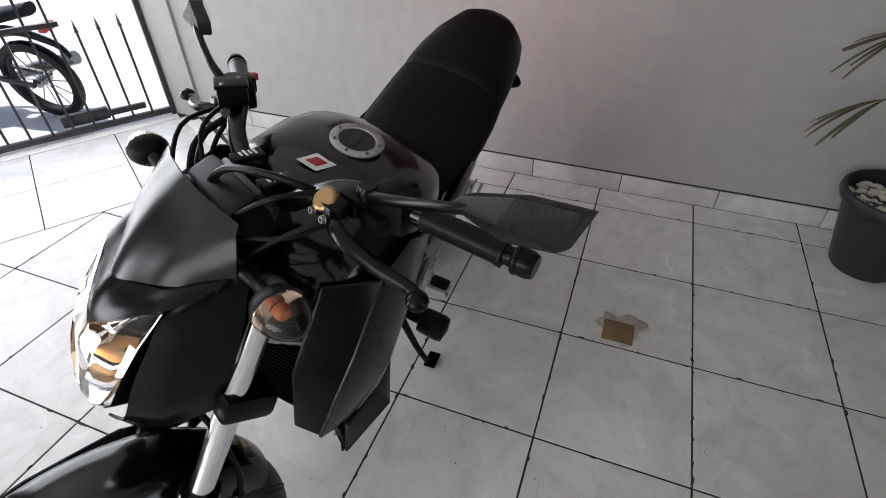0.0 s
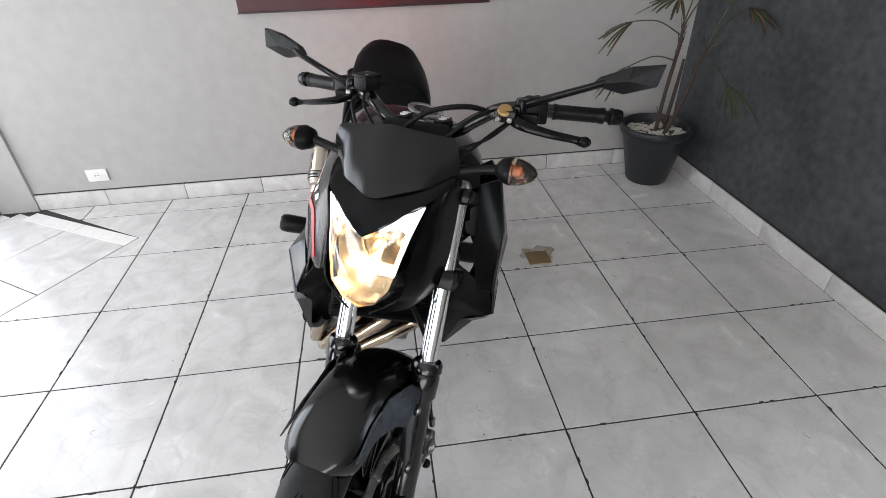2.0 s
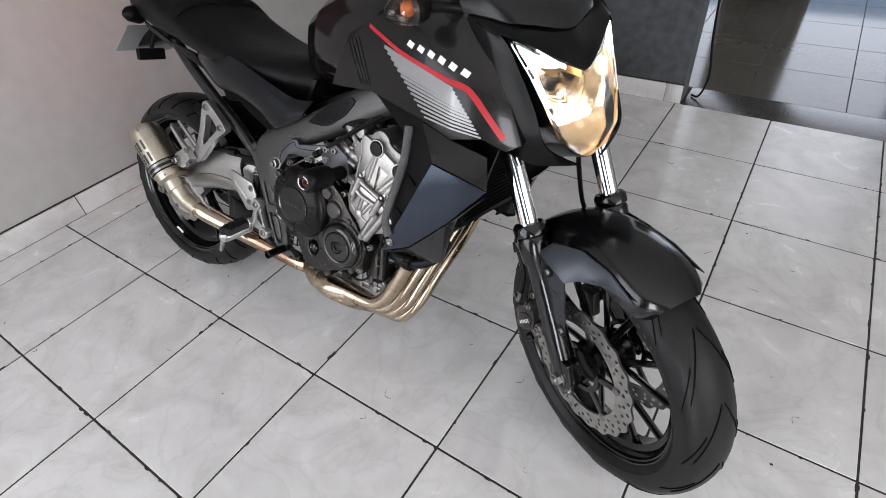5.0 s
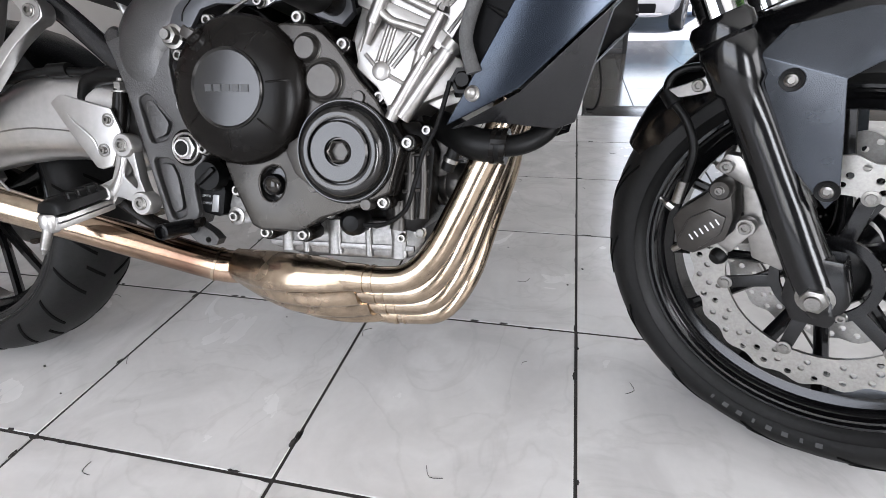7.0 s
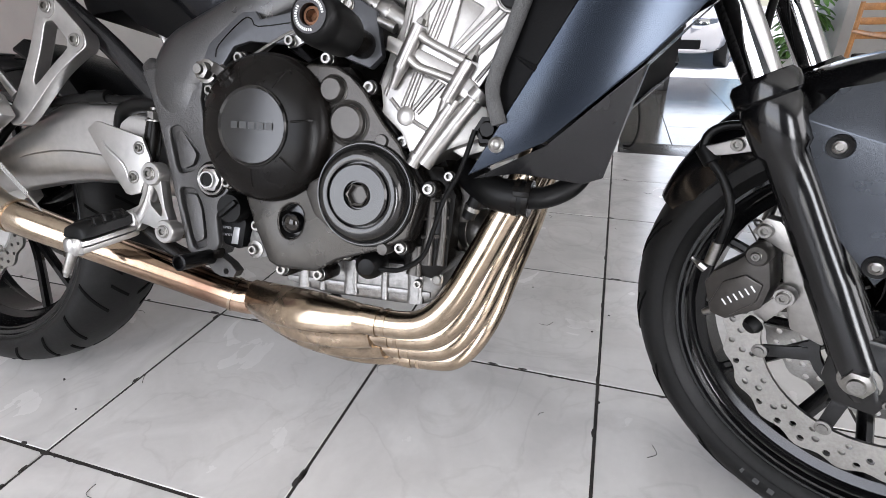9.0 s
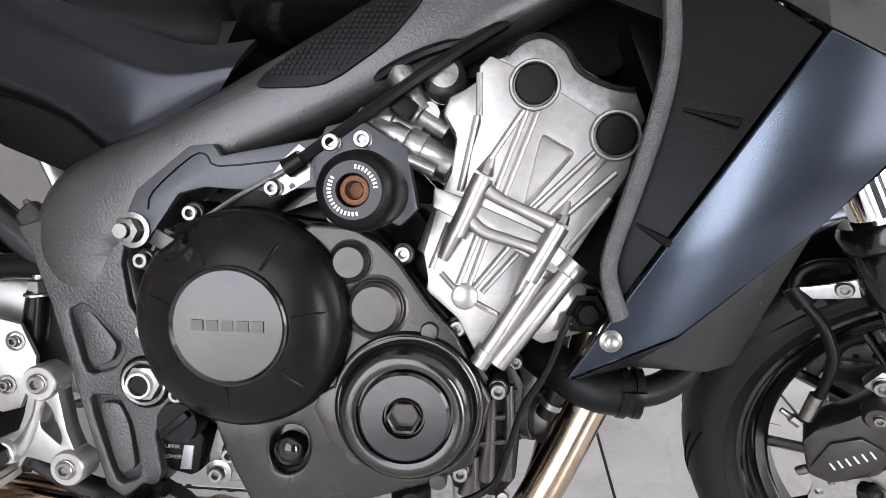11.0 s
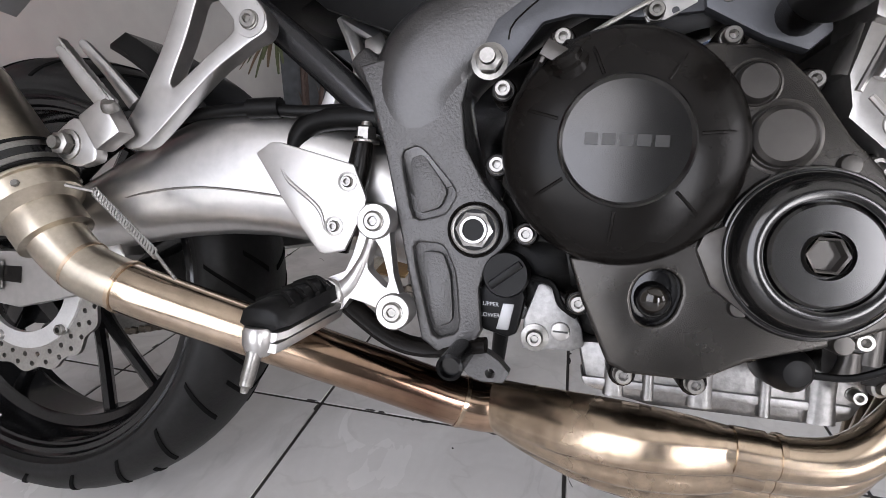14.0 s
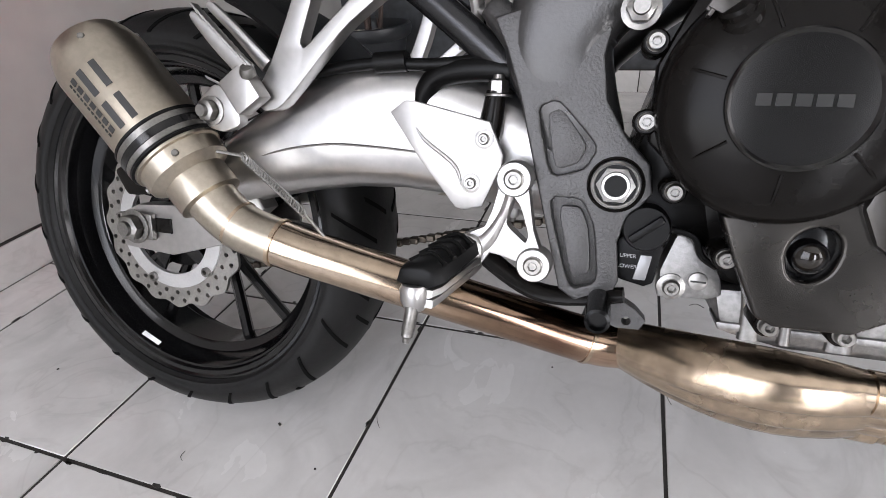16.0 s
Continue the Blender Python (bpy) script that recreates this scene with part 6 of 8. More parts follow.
# ---- engine
eng = body("engine", prism([(0.60, 0.42), (0.64, 0.565), (0.74, 0.60), (0.84, 0.60), (0.90, 0.52), (0.93, 0.46), (0.925, 0.37), (0.90, 0.335), (0.72, 0.335), (0.66, 0.35)], -0.125, 0.165, 0.012), ENGINE_BLACK, None, "black and silver four-cylinder engine")
body("sump", prism([(0.694, 0.338), (0.925, 0.345), (0.930, 0.318), (0.918, 0.296), (0.896, 0.288), (0.76, 0.285), (0.706, 0.294)], -0.138, 0.135, 0.008), ALLOY_DULL, eng, "bare aluminium sump")
for x, w_r in ((0.728, 0.010), (0.757, 0.006), (0.800, 0.012), (0.850, 0.006), (0.893, 0.013)):
    body("sump_rib", beam([(x - 0.001, 0.340, w_r), (x, 0.318, w_r * 0.8), (x + 0.001, 0.292, w_r * 0.9)], -0.138, 0.006, 14, 3.0), ALLOY_DULL, eng)
body("sump_flange", prism([(0.700, 0.306), (0.915, 0.310), (0.915, 0.302), (0.703, 0.298)], -0.1415, -0.10, 0.002), ALLOY_DULL, eng)
body("case_front", prism([(0.872, 0.470), (0.925, 0.475), (0.945, 0.440), (0.940, 0.350), (0.925, 0.330), (0.88, 0.338)], -0.160, 0.10, 0.008), ENGINE_BLACK, eng)
for x, z0, z1, r in ((0.912, 0.455, 0.350, 0.0085), (0.930, 0.440, 0.352, 0.006), (0.897, 0.372, 0.335, 0.010)):
    body("case_column", beam([(x, z0, r), (x + 0.002, (z0 + z1) / 2, r * 0.8), (x, z1, r * 1.1)], -0.160, 0.007, 14, 2.6), COVER_DARK, eng)
for z in (0.385, 0.408, 0.430):
    body("case_web", tube([(0.905, -0.165, z), (0.938, -0.162, z + 0.004)], 0.0028, 8), COVER_DARK, eng)
body("drain_stud", lathe([(0, 0.010), (0.005, 0.010), (0.006, 0.006), (0.0085, 0.005), (0.0085, 0)], (0.925, -0.150, 0.332), (0.25, -1, 0), 14), STEEL, eng)
body("crankcase_rear", prism([(0.60, 0.40), (0.62, 0.43), (0.68, 0.43), (0.70, 0.35), (0.66, 0.345)], -0.125, -0.05, 0.006), ENGINE_BLACK, eng, "bare aluminium rear crankcase")

of = body("oil_filter", lathe([(0, 0.052), (0.020, 0.052), (0.026, 0.048), (0.029, 0.040), (0.029, 0.030), (0.0265, 0.029), (0.0265, 0.012), (0.030, 0.010), (0.030, -0.03), (0, -0.03)], (0.940, -0.095, 0.392), (0.92, -0.38, 0.05), 32), COVER_DARK, eng, "dark oil filter canister")
body("filter_band", lathe([(0.0268, 0.013), (0.0282, 0.014), (0.0282, 0.024), (0.0268, 0.025)], (0.940, -0.095, 0.392), (0.92, -0.38, 0.05), 32), STEEL, of)
body("oil_cooler", prism([(0.93, 0.40), (0.955, 0.405), (0.965, 0.445), (0.955, 0.462), (0.93, 0.455)], -0.13, -0.02, 0.006), COVER_DARK, eng)
for z in (0.41, 0.42, 0.43, 0.44):
    body("cooler_rib", tube([(0.962, -0.13, z), (0.964, -0.02, z)], 0.0028, 6), COVER_GREY, eng)
body("drain_hose", tube([(0.978, -0.165, 0.462), (0.972, -0.170, 0.440), (0.962, -0.165, 0.415)], 0.0085, 12), RUBBER_SOFT, eng)
body("hose_band", tube([(0.9685, -0.169, 0.430), (0.9665, -0.168, 0.425)], 0.0100, 14), STEEL, eng)
for x, z, r in ((0.935, 0.462, 0.006), (0.905, 0.325, 0.0055)):
    body("case_bolt", socket_bolt((x, -0.160, z), r, (0, -1, 0), 0.010), STEEL, eng)
COVER = [(0.655, 0.435), (0.685, 0.42), (0.697, 0.395), (0.716, 0.340), (0.728, 0.330), (0.781, 0.328), (0.812, 0.352), (0.868, 0.366), (0.902, 0.381), (0.918, 0.447), (0.880, 0.503), (0.832, 0.560), (0.811, 0.582), (0.757, 0.585), (0.70, 0.595), (0.64, 0.58), (0.618, 0.53), (0.618, 0.47)]
cc = body("clutch_cover", plate(COVER, -1, 0.160, 0.190, 0.007), ENGINE_BLACK, eng, "satin black clutch cover")
body("cover_drum", lathe([(0.0905, 0.0), (0.0902, 0.020), (0.0880, 0.029), (0.0815, 0.0372), (0.068, 0.0430), (0.056, 0.0470), (0.046, 0.0490)], (0.709, -0.185, 0.503), (0, -1, 0), 72), ENGINE_BLACK, cc)
body("cover_medallion", lathe([(0.0475, 0.047), (0.0470, 0.0520), (0.0455, 0.0535), (0.0440, 0.0520), (0.0432, 0.0512), (0.0, 0.0522)], (0.709, -0.185, 0.503), (0, -1, 0), 72), COVER_GREY, cc, "round satin grey medallion")
bars = [box((0.6855 + 0.0119 * k, -0.2374, 0.5035), (0.0092, 0.0005, 0.0082), 0) for k in range(5)]
body("medallion_emblem", bm_join(*bars), EMBLEM, cc)
for a in (0.15, 1.05, 1.95, 2.85, 3.75, 4.65, 5.55):
    body("cover_rib", tube([(0.709 + 0.050 * math.cos(a), -0.2333, 0.503 + 0.050 * math.sin(a)), (0.709 + 0.068 * math.cos(a), -0.2278, 0.503 + 0.068 * math.sin(a)), (0.709 + 0.084 * math.cos(a), -0.2165, 0.503 + 0.084 * math.sin(a))], 0.0014, 6, 3), ENGINE_BLACK, cc)
body("pulse_cover", lathe([(0.063, 0.0), (0.063, 0.016), (0.0615, 0.020), (0.0575, 0.0215), (0.0560, 0.0205), (0.0545, 0.027), (0.0520, 0.0335), (0.0475, 0.0370), (0.0420, 0.0378), (0.0385, 0.0365), (0.0378, 0.030), (0.0366, 0.030), (0.0362, 0.0372), (0.0340, 0.0392), (0.0168, 0.0392), (0.0160, 0.0350), (0.0148, 0.0350)], (0.845, -0.19, 0.4335), (0, -1, 0), 72), COVER_GREY, cc, "round dark crank cover with a hexagon plug")
body("cover_rim", lathe([(0.0605, 0.0195), (0.0600, 0.0222), (0.0588, 0.0222), (0.0582, 0.0205)], (0.845, -0.19, 0.4335), (0, -1, 0), 60), COVER_GREY, cc)
body("cover_plug", bm_join(lathe([(0.0148, 0.0350), (0.0145, 0.0385), (0.0138, 0.0395)], (0.845, -0.19, 0.4335), (0, -1, 0), 30), lathe([(0.0138, 0.0395), (0.0120, 0.0385), (0.0112, 0.031), (0.0, 0.031)], (0.845, -0.19, 0.4335), (0, -1, 0), 6)), COVER_DARK, cc, "hexagon socket plug")
body("cover_step", plate([(0.768, 0.430), (0.772, 0.442), (0.793, 0.454), (0.812, 0.440), (0.812, 0.400), (0.807, 0.384), (0.796, 0.392), (0.780, 0.404)], -1, 0.194, 0.211, 0.004), COVER_DARK, cc)
for x, z in ((0.791, 0.447), (0.802, 0.390), (0.871, 0.371), (0.862, 0.497)):
    body("cover_stud", lathe([(0.0078, -0.01), (0.0078, 0.010), (0.0066, 0.0125), (0, 0.013)], (x, -0.196, z), (0, -1, 0), 18), COVER_DARK, cc)
for x, z, r in ((0.797, 0.552, 0.0145), (0.818, 0.515, 0.0215)):
    body("cover_button", lathe([(r * 1.28, 0.0), (r * 1.26, 0.0150), (r * 1.16, 0.0158), (r * 1.06, 0.0146), (r * 1.02, 0.0150), (r * 0.99, 0.0205), (r * 0.84, 0.0232), (0, 0.0236)], (x, -0.19, z), (0, -1, 0), 30), COVER_DARK, cc)
FACE = [(0.678, 0.417), (0.690, 0.385), (0.714, 0.336), (0.728, 0.330), (0.781, 0.331), (0.812, 0.350), (0.86, 0.366), (0.9, 0.385), (0.914, 0.44), (0.884, 0.495), (0.862, 0.518), (0.836, 0.554), (0.819, 0.570), (0.799, 0.580), (0.764, 0.582), (0.752, 0.575), (0.785, 0.552), (0.796, 0.513), (0.791, 0.477), (0.773, 0.445), (0.743, 0.425), (0.716, 0.417)]
WELL = [(0.745 + 0.0165 * math.cos(a) * (1.0 if math.sin(a) < 0 else 1.06), 0.391 + 0.0215 * math.copysign(abs(math.sin(a)) ** 0.8, math.sin(a)) + 0.003 * math.cos(a)) for a in np.linspace(0, 2 * math.pi, 25)[:-1]]
body("cover_face", plate_with(FACE, (WELL,), -0.182, -0.2045, 0.0035), LOWER_COVER, cc, "satin grey raised face of the cover", 50)
body("well_floor", plate([(0.745 + (x - 0.745) * 1.05, 0.391 + (z - 0.391) * 1.05) for x, z in WELL], -1, 0.186, 0.1925, 0.0005), GLOSS_BLACK, cc)
sg = body("sight_glass", lathe([(0.0135, -0.006), (0.0135, 0.006), (0.0125, 0.008), (0.0105, 0.0065), (0.008, 0.002), (0, 0.001)], (0.744, -0.195, 0.389), (0, -1, -0.08), 30), GLOSS_BLACK, cc, "dark oil sight glass")
body("sight_lens", lathe([(0.0105, 0.006), (0.007, 0.0095), (0, 0.0105)], (0.744, -0.195, 0.389), (0, -1, -0.08), 24), material("dark_glass", (0.01, 0.008, 0.006), 0.06, vary=0.0), sg)
for x, z in ((0.659, 0.588), (0.615, 0.547), (0.615, 0.486), (0.643, 0.431), (0.689, 0.379), (0.728, 0.326), (0.781, 0.326), (0.817, 0.357), (0.889, 0.373), (0.919, 0.446), (0.884, 0.498), (0.838, 0.558), (0.781, 0.589)):
    body("cover_boss", lathe([(0.0105, -0.03), (0.0105, 0.004), (0.009, 0.006), (0, 0.006)], (x, -0.185, z), (0, -1, 0), 14), ENGINE_BLACK, cc)
    body("cover_bolt", socket_bolt((x, -0.190, z), 0.0068, (0, -1, 0), 0.009), STEEL, cc)
ca = body("clutch_arm", bm_join(lathe([(0, 0.024), (0.010, 0.024), (0.0155, 0.020), (0.017, 0.010), (0.018, -0.014)], (0.674, -0.210, 0.548), (-0.45, -0.60, 0.62), 24), lathe([(0.0125, 0.022), (0.0125, 0.027), (0.010, 0.029), (0, 0.029)], (0.674, -0.210, 0.548), (-0.45, -0.60, 0.62), 20)), ENGINE_BLACK, cc, "black clutch arm boss")
body("arm_clevis", bm_join(box((0.6545, -0.2275, 0.5665), (0.018, 0.003, 0.013), 0.001, Matrix.Rotation(radians(28), 4, "Y")), box((0.6545, -0.2155, 0.5665), (0.018, 0.003, 0.013), 0.001, Matrix.Rotation(radians(28), 4, "Y")), box((0.648, -0.2215, 0.5645), (0.003, 0.013, 0.013), 0.001, Matrix.Rotation(radians(28), 4, "Y"))), COVER_DARK, ca)
body("oil_pipe_union", bm_join(lathe([(0, 0.03), (0.010, 0.03), (0.013, 0.025), (0.014, 0.0), (0, 0)], (0.668, -0.20, 0.552), (0.1, -0.5, 0.8), 14)), ENGINE_BLACK, cc)
body("cable_arm", bm_join(prism([(0.735, 0.635), (0.748, 0.647), (0.758, 0.640), (0.757, 0.618), (0.735, 0.605), (0.722, 0.603), (0.718, 0.612)], -0.185, -0.181, 0.001, ((0.742, 0.612, 0.003),))), SATIN_ALLOY, cc, "bright clutch cable bracket")
body("cable_bolt", socket_bolt((0.727, -0.186, 0.610), 0.0065, (0, -1, 0), 0.008), STEEL, cc)
body("clutch_cable", tube([(0.742, -0.188, 0.628), (0.70, -0.195, 0.603), (0.664, -0.2, 0.578)], 0.0022, 8), STEEL, cc, "braided clutch cable")
body("cable_outer", tube([(0.742, -0.188, 0.628), (0.80, -0.188, 0.668), (0.86, -0.185, 0.71), (0.93, -0.16, 0.76), (1.03, -0.13, 0.82)], 0.0055, 8), RUBBER_SOFT, cc)
body("cable_ferrule", tube([(0.738, -0.188, 0.626), (0.752, -0.188, 0.635)], 0.0085, 10), ENGINE_BLACK, cc)
body("engine_wire", tube([(0.862, -0.190, 0.343), (0.890, -0.192, 0.346), (0.918, -0.196, 0.366), (0.930, -0.198, 0.400), (0.940, -0.200, 0.435), (0.958, -0.205, 0.470), (0.972, -0.210, 0.515)], 0.0030, 8), RUBBER_SOFT, eng)
body("oil_switch", lathe([(0, 0.052), (0.010, 0.050), (0.0165, 0.042), (0.018, 0.03), (0.018, 0.01), (0.012, 0), (0, 0)], (0.843, -0.150, 0.345), (0.1, -1, 0), 18), RUBBER_SOFT, eng)
body("oil_filler", lathe([(0.021, 0.0), (0.021, 0.014), (0.019, 0.02), (0.0, 0.02)], (0.627, -0.152, 0.394), (0, -1, 0), 26), RUBBER_SOFT, eng, "round black brake reservoir cap")
body("filler_grip", box((0.627, -0.174, 0.394), (0.034, 0.008, 0.007), 0.002, Matrix.Rotation(radians(-40), 4, "Y")), RUBBER_SOFT, eng)
rsv = body("reservoir", plate([(0.602, 0.378), (0.612, 0.386), (0.640, 0.386), (0.645, 0.374), (0.640, 0.340), (0.632, 0.336), (0.608, 0.341)], -1, 0.12, 0.158, 0.004), PLASTIC, eng, "black fluid reservoir with level marks")
body("level_window", plate([(0.626, 0.367), (0.636, 0.367), (0.6325, 0.343), (0.6215, 0.343)], -1, 0.157, 0.1592, 0.0008), SILVER, rsv)
for k, (word, z) in enumerate((("UPPER", 0.3635), ("LOWER", 0.3535))):
    cu = bpy.data.curves.new("level_mark", "FONT")
    cu.body, cu.size, cu.extrude, cu.align_x = word, 0.0052, 0.0001, "CENTER"
    ob = new("level_mark", cu)
    ob.parent = rsv
    ob.matrix_basis = Matrix.Translation((0.615, -0.1592, z)) @ pose(0, 0, 0, 90, 0, 0)
    cu.materials.append(SILVER)
brk = body("case_bracket", plate([(0.645, 0.353), (0.655, 0.387), (0.664, 0.388), (0.686, 0.371), (0.697, 0.350), (0.700, 0.334), (0.690, 0.329), (0.645, 0.326)], -1, 0.12, 0.150, 0.003), ALLOY_DULL, eng, "bare aluminium crankcase corner")
body("bracket_bolt", bm_join(lathe([(0, 0), (0.0125, 0.0), (0.0125, 0.002), (0.008, 0.003)], (0.656, -0.150, 0.338), (0, -1, 0), 20), socket_bolt((0.656, -0.152, 0.338), 0.0072, (0, -1, 0), 0.008)), STEEL, brk)
body("slot_screw", lathe([(0.0085, 0.0), (0.0082, 0.003), (0.0070, 0.0035), (0.0, 0.0035)], (0.678, -0.150, 0.346), (0, -1, 0), 20), ALLOY, brk)
body("screw_slot", box((0.678, -0.1537, 0.346), (0.013, 0.0008, 0.0016), 0), DARKMARK, brk)
body("case_wire", tube([(0.650, -0.152, 0.392), (0.668, -0.158, 0.388), (0.676, -0.160, 0.372), (0.690, -0.155, 0.362)], 0.0032, 8), RUBBER_SOFT, eng)

# cylinder block and head
HEADB = [(0.897, 0.705), (0.905, 0.713), (0.928, 0.703), (0.959, 0.686), (0.984, 0.671), (1.016, 0.646), (1.012, 0.625), (1.003, 0.610), (0.970, 0.555), (0.955, 0.565), (0.886, 0.600), (0.892, 0.640), (0.899, 0.663), (0.896, 0.682)]
HEADLOW = [(0.900, 0.700), (0.886, 0.690), (0.873, 0.684), (0.869, 0.670), (0.880, 0.653), (0.876, 0.625), (0.867, 0.605), (0.89, 0.596), (0.97, 0.56), (1.0, 0.62), (0.95, 0.68)]
BLOCK = [(0.866, 0.602), (0.855, 0.560), (0.859, 0.538), (0.857, 0.530), (0.884, 0.507), (0.903, 0.472), (0.917, 0.482), (0.938, 0.490), (0.980, 0.506), (0.988, 0.535), (0.973, 0.550), (0.92, 0.582)]
POCKET = rounded([(0.946, 0.655), (0.972, 0.641), (0.933, 0.594)], 0.10)
hd = body("cylinder_head", plate(HEADLOW, -1, -0.19, 0.2025, 0.006), ALLOY, eng, "cast aluminium cylinder head")
bl = body("cylinder_block", plate(BLOCK, -1, -0.19, 0.2045, 0.006), ALLOY, eng, "cast aluminium cylinder block")
body("head_face", plate_with(HEADB, (POCKET,), -0.19, -0.2085, 0.0022), ALLOY, hd)
body("head_flange", plate([(0.864, 0.613), (0.884, 0.606), (0.92, 0.591), (0.955, 0.576), (0.976, 0.557), (0.980, 0.547), (0.970, 0.540), (0.945, 0.555), (0.91, 0.575), (0.863, 0.597)], -1, 0.15, 0.2125, 0.003), ALLOY, hd)


def rib(*pts, r=0.0026, y=-0.2080):
    return tube([(x, y, z) for x, z in pts], r, 8, straight=True)


for pts in (((0.896, 0.668), (0.884, 0.610)), ((0.931, 0.672), (0.906, 0.634)), ((0.934, 0.672), (0.911, 0.610)), ((0.942, 0.671), (0.918, 0.606)), ((0.986, 0.641), (0.938, 0.594)), ((0.994, 0.636), (0.950, 0.590)), ((1.003, 0.626), (0.968, 0.594)), ((1.000, 0.606), (0.968, 0.566)), ((0.897, 0.700), (0.898, 0.668))):
    body("head_rib", rib(*pts), ALLOY, hd)
for pts in (((0.908, 0.580), (0.893, 0.536)), ((0.901, 0.582), (0.884, 0.536)), ((0.927, 0.572), (0.897, 0.534)), ((0.934, 0.566), (0.903, 0.530)), ((0.870, 0.545), (0.880, 0.534), (0.889, 0.527)), ((0.889, 0.527), (0.903, 0.519), (0.917, 0.512), (0.918, 0.504)), ((0.876, 0.585), (0.862, 0.548))):
    body("block_rib", rib(*pts, y=-0.2045), ALLOY, bl)
body("block_boss", lathe([(0.011, -0.004), (0.0108, 0.0022), (0.0095, 0.0032), (0, 0.0036)], (0.8895, -0.2040, 0.5265), (0, -1, 0), 22), ALLOY, bl)
for (a, c), k in ((((0.902, 0.621), (0.882, 0.576)), 0), (((0.961, 0.585), (0.938, 0.543)), 1)):
    body("head_stud", tube([(a[0], -0.2145, a[1]), (c[0], -0.2145, c[1])], 0.0082, 16), ALLOY, hd)
    body("stud_well", tube([(a[0] + 0.001, -0.2060, a[1] + 0.003), (a[0] + 0.0075, -0.2060, a[1] + 0.019)], [0.0078, 0.0085, 0.0072, 0.003], 14), ALLOY, hd)
    body("stud_bolt", lathe([(0, 0.006), (0.0048, 0.006), (0.0056, 0.0), (0.0, 0.0)], (a[0] + 0.001, -0.2145, a[1] + 0.002), (0.40, 0, 0.92), 6), STEEL, hd)
    body("stud_foot", tube([(c[0] + 0.002, -0.2115, c[1] + 0.006), (c[0] - 0.010, -0.2080, c[1] - 0.020)], [0.0072, 0.0055, 0.004], 12), ALLOY, bl)
body("head_bridge", tube([(0.905, -0.2150, 0.611), (0.914, -0.2150, 0.605), (0.931, -0.2150, 0.597), (0.956, -0.2150, 0.586)], [0.006, 0.0048, 0.0046, 0.006], 10), ALLOY, hd)
body("head_bridge", tube([(0.890, -0.2145, 0.590), (0.903, -0.2145, 0.579), (0.922, -0.2145, 0.573), (0.938, -0.2145, 0.568), (0.950, -0.2145, 0.563)], [0.006, 0.0048, 0.0046, 0.006], 10), ALLOY, hd)
for a, c, r in (((0.947, 0.546), (0.902, 0.472), 0.0082), ((0.968, 0.546), (0.916, 0.474), 0.0098)):
    body("block_tube", tube([(a[0], -0.2080, a[1]), ((a[0] + c[0]) / 2, -0.2090, (a[1] + c[1]) / 2), (c[0], -0.2085, c[1])], [r, r, r * 0.95], 16), ALLOY, bl)
body("tube_collar", tube([(0.909, -0.2085, 0.484), (0.906, -0.2085, 0.479)], 0.0096, 16), ALLOY, bl)
body("tube_collar", tube([(0.976, -0.2075, 0.556), (0.969, -0.2075, 0.547)], 0.0118, 16), ALLOY, bl)
body("block_pipe", tube([(0.878, -0.190, 0.604), (0.870, -0.190, 0.583), (0.861, -0.190, 0.558)], 0.0125, 16), ALLOY, bl)
for x, z in ((0.939, 0.691), (1.001, 0.654)):
    body("cam_boss", lathe([(0.0198, -0.02), (0.0198, 0.0035), (0.0188, 0.0052), (0.0170, 0.0052), (0.0160, 0.003), (0.0158, 0.0)], (x, -0.206, z), (0, -1, 0), 36), ALLOY, hd)
    body("cam_plug", lathe([(0.0152, 0.001), (0.0152, 0.0060), (0.0138, 0.0072), (0.0, 0.0076)], (x, -0.206, z), (0, -1, 0), 32), RUBBER_SOFT, hd, "black rubber cam plug")
body("rocker_cover", plate([(0.905, 0.712), (0.916, 0.714), (0.930, 0.728), (0.947, 0.732), (0.965, 0.722), (0.976, 0.706), (0.996, 0.695), (1.016, 0.692), (1.026, 0.668), (1.016, 0.645), (0.984, 0.670), (0.959, 0.685), (0.928, 0.702)], -1, -0.185, 0.2015, 0.004), ALLOY_DULL, eng, "dull grey rocker cover")
body("cover_lip", tube([(0.918, -0.2015, 0.716), (0.931, -0.2015, 0.7265), (0.947, -0.2015, 0.7295), (0.963, -0.2015, 0.720), (0.974, -0.2015, 0.7035), (0.996, -0.2015, 0.6925), (1.016, -0.2015, 0.689)], 0.0024, 8), ENGINE_BLACK, eng)
body("front_mount", bm_join(lathe([(0, 0.026), (0.0075, 0.026), (0.0085, 0.024)], (0.986, -0.188, 0.516), (0, -1, 0), 20), lathe([(0.0085, 0.024), (0.0115, 0.018), (0.0160, 0.018), (0.0165, 0.010), (0.020, 0.008), (0.020, -0.03)], (0.986, -0.188, 0.516), (0, -1, 0), 6)), ENGINE_BLACK, eng, "black front engine mount")
body("mount_web", plate([(0.935, 0.495), (0.972, 0.545), (1.005, 0.53), (1.0, 0.50), (0.955, 0.485)], -1, 0.13, 0.190, 0.004), ALLOY, eng)
body("mount_washer", lathe([(0.0085, 0), (0.0125, 0.0005), (0.0125, 0.003), (0.009, 0.004)], (0.964, -0.196, 0.512), (0, -1, 0), 24), STEEL, eng)

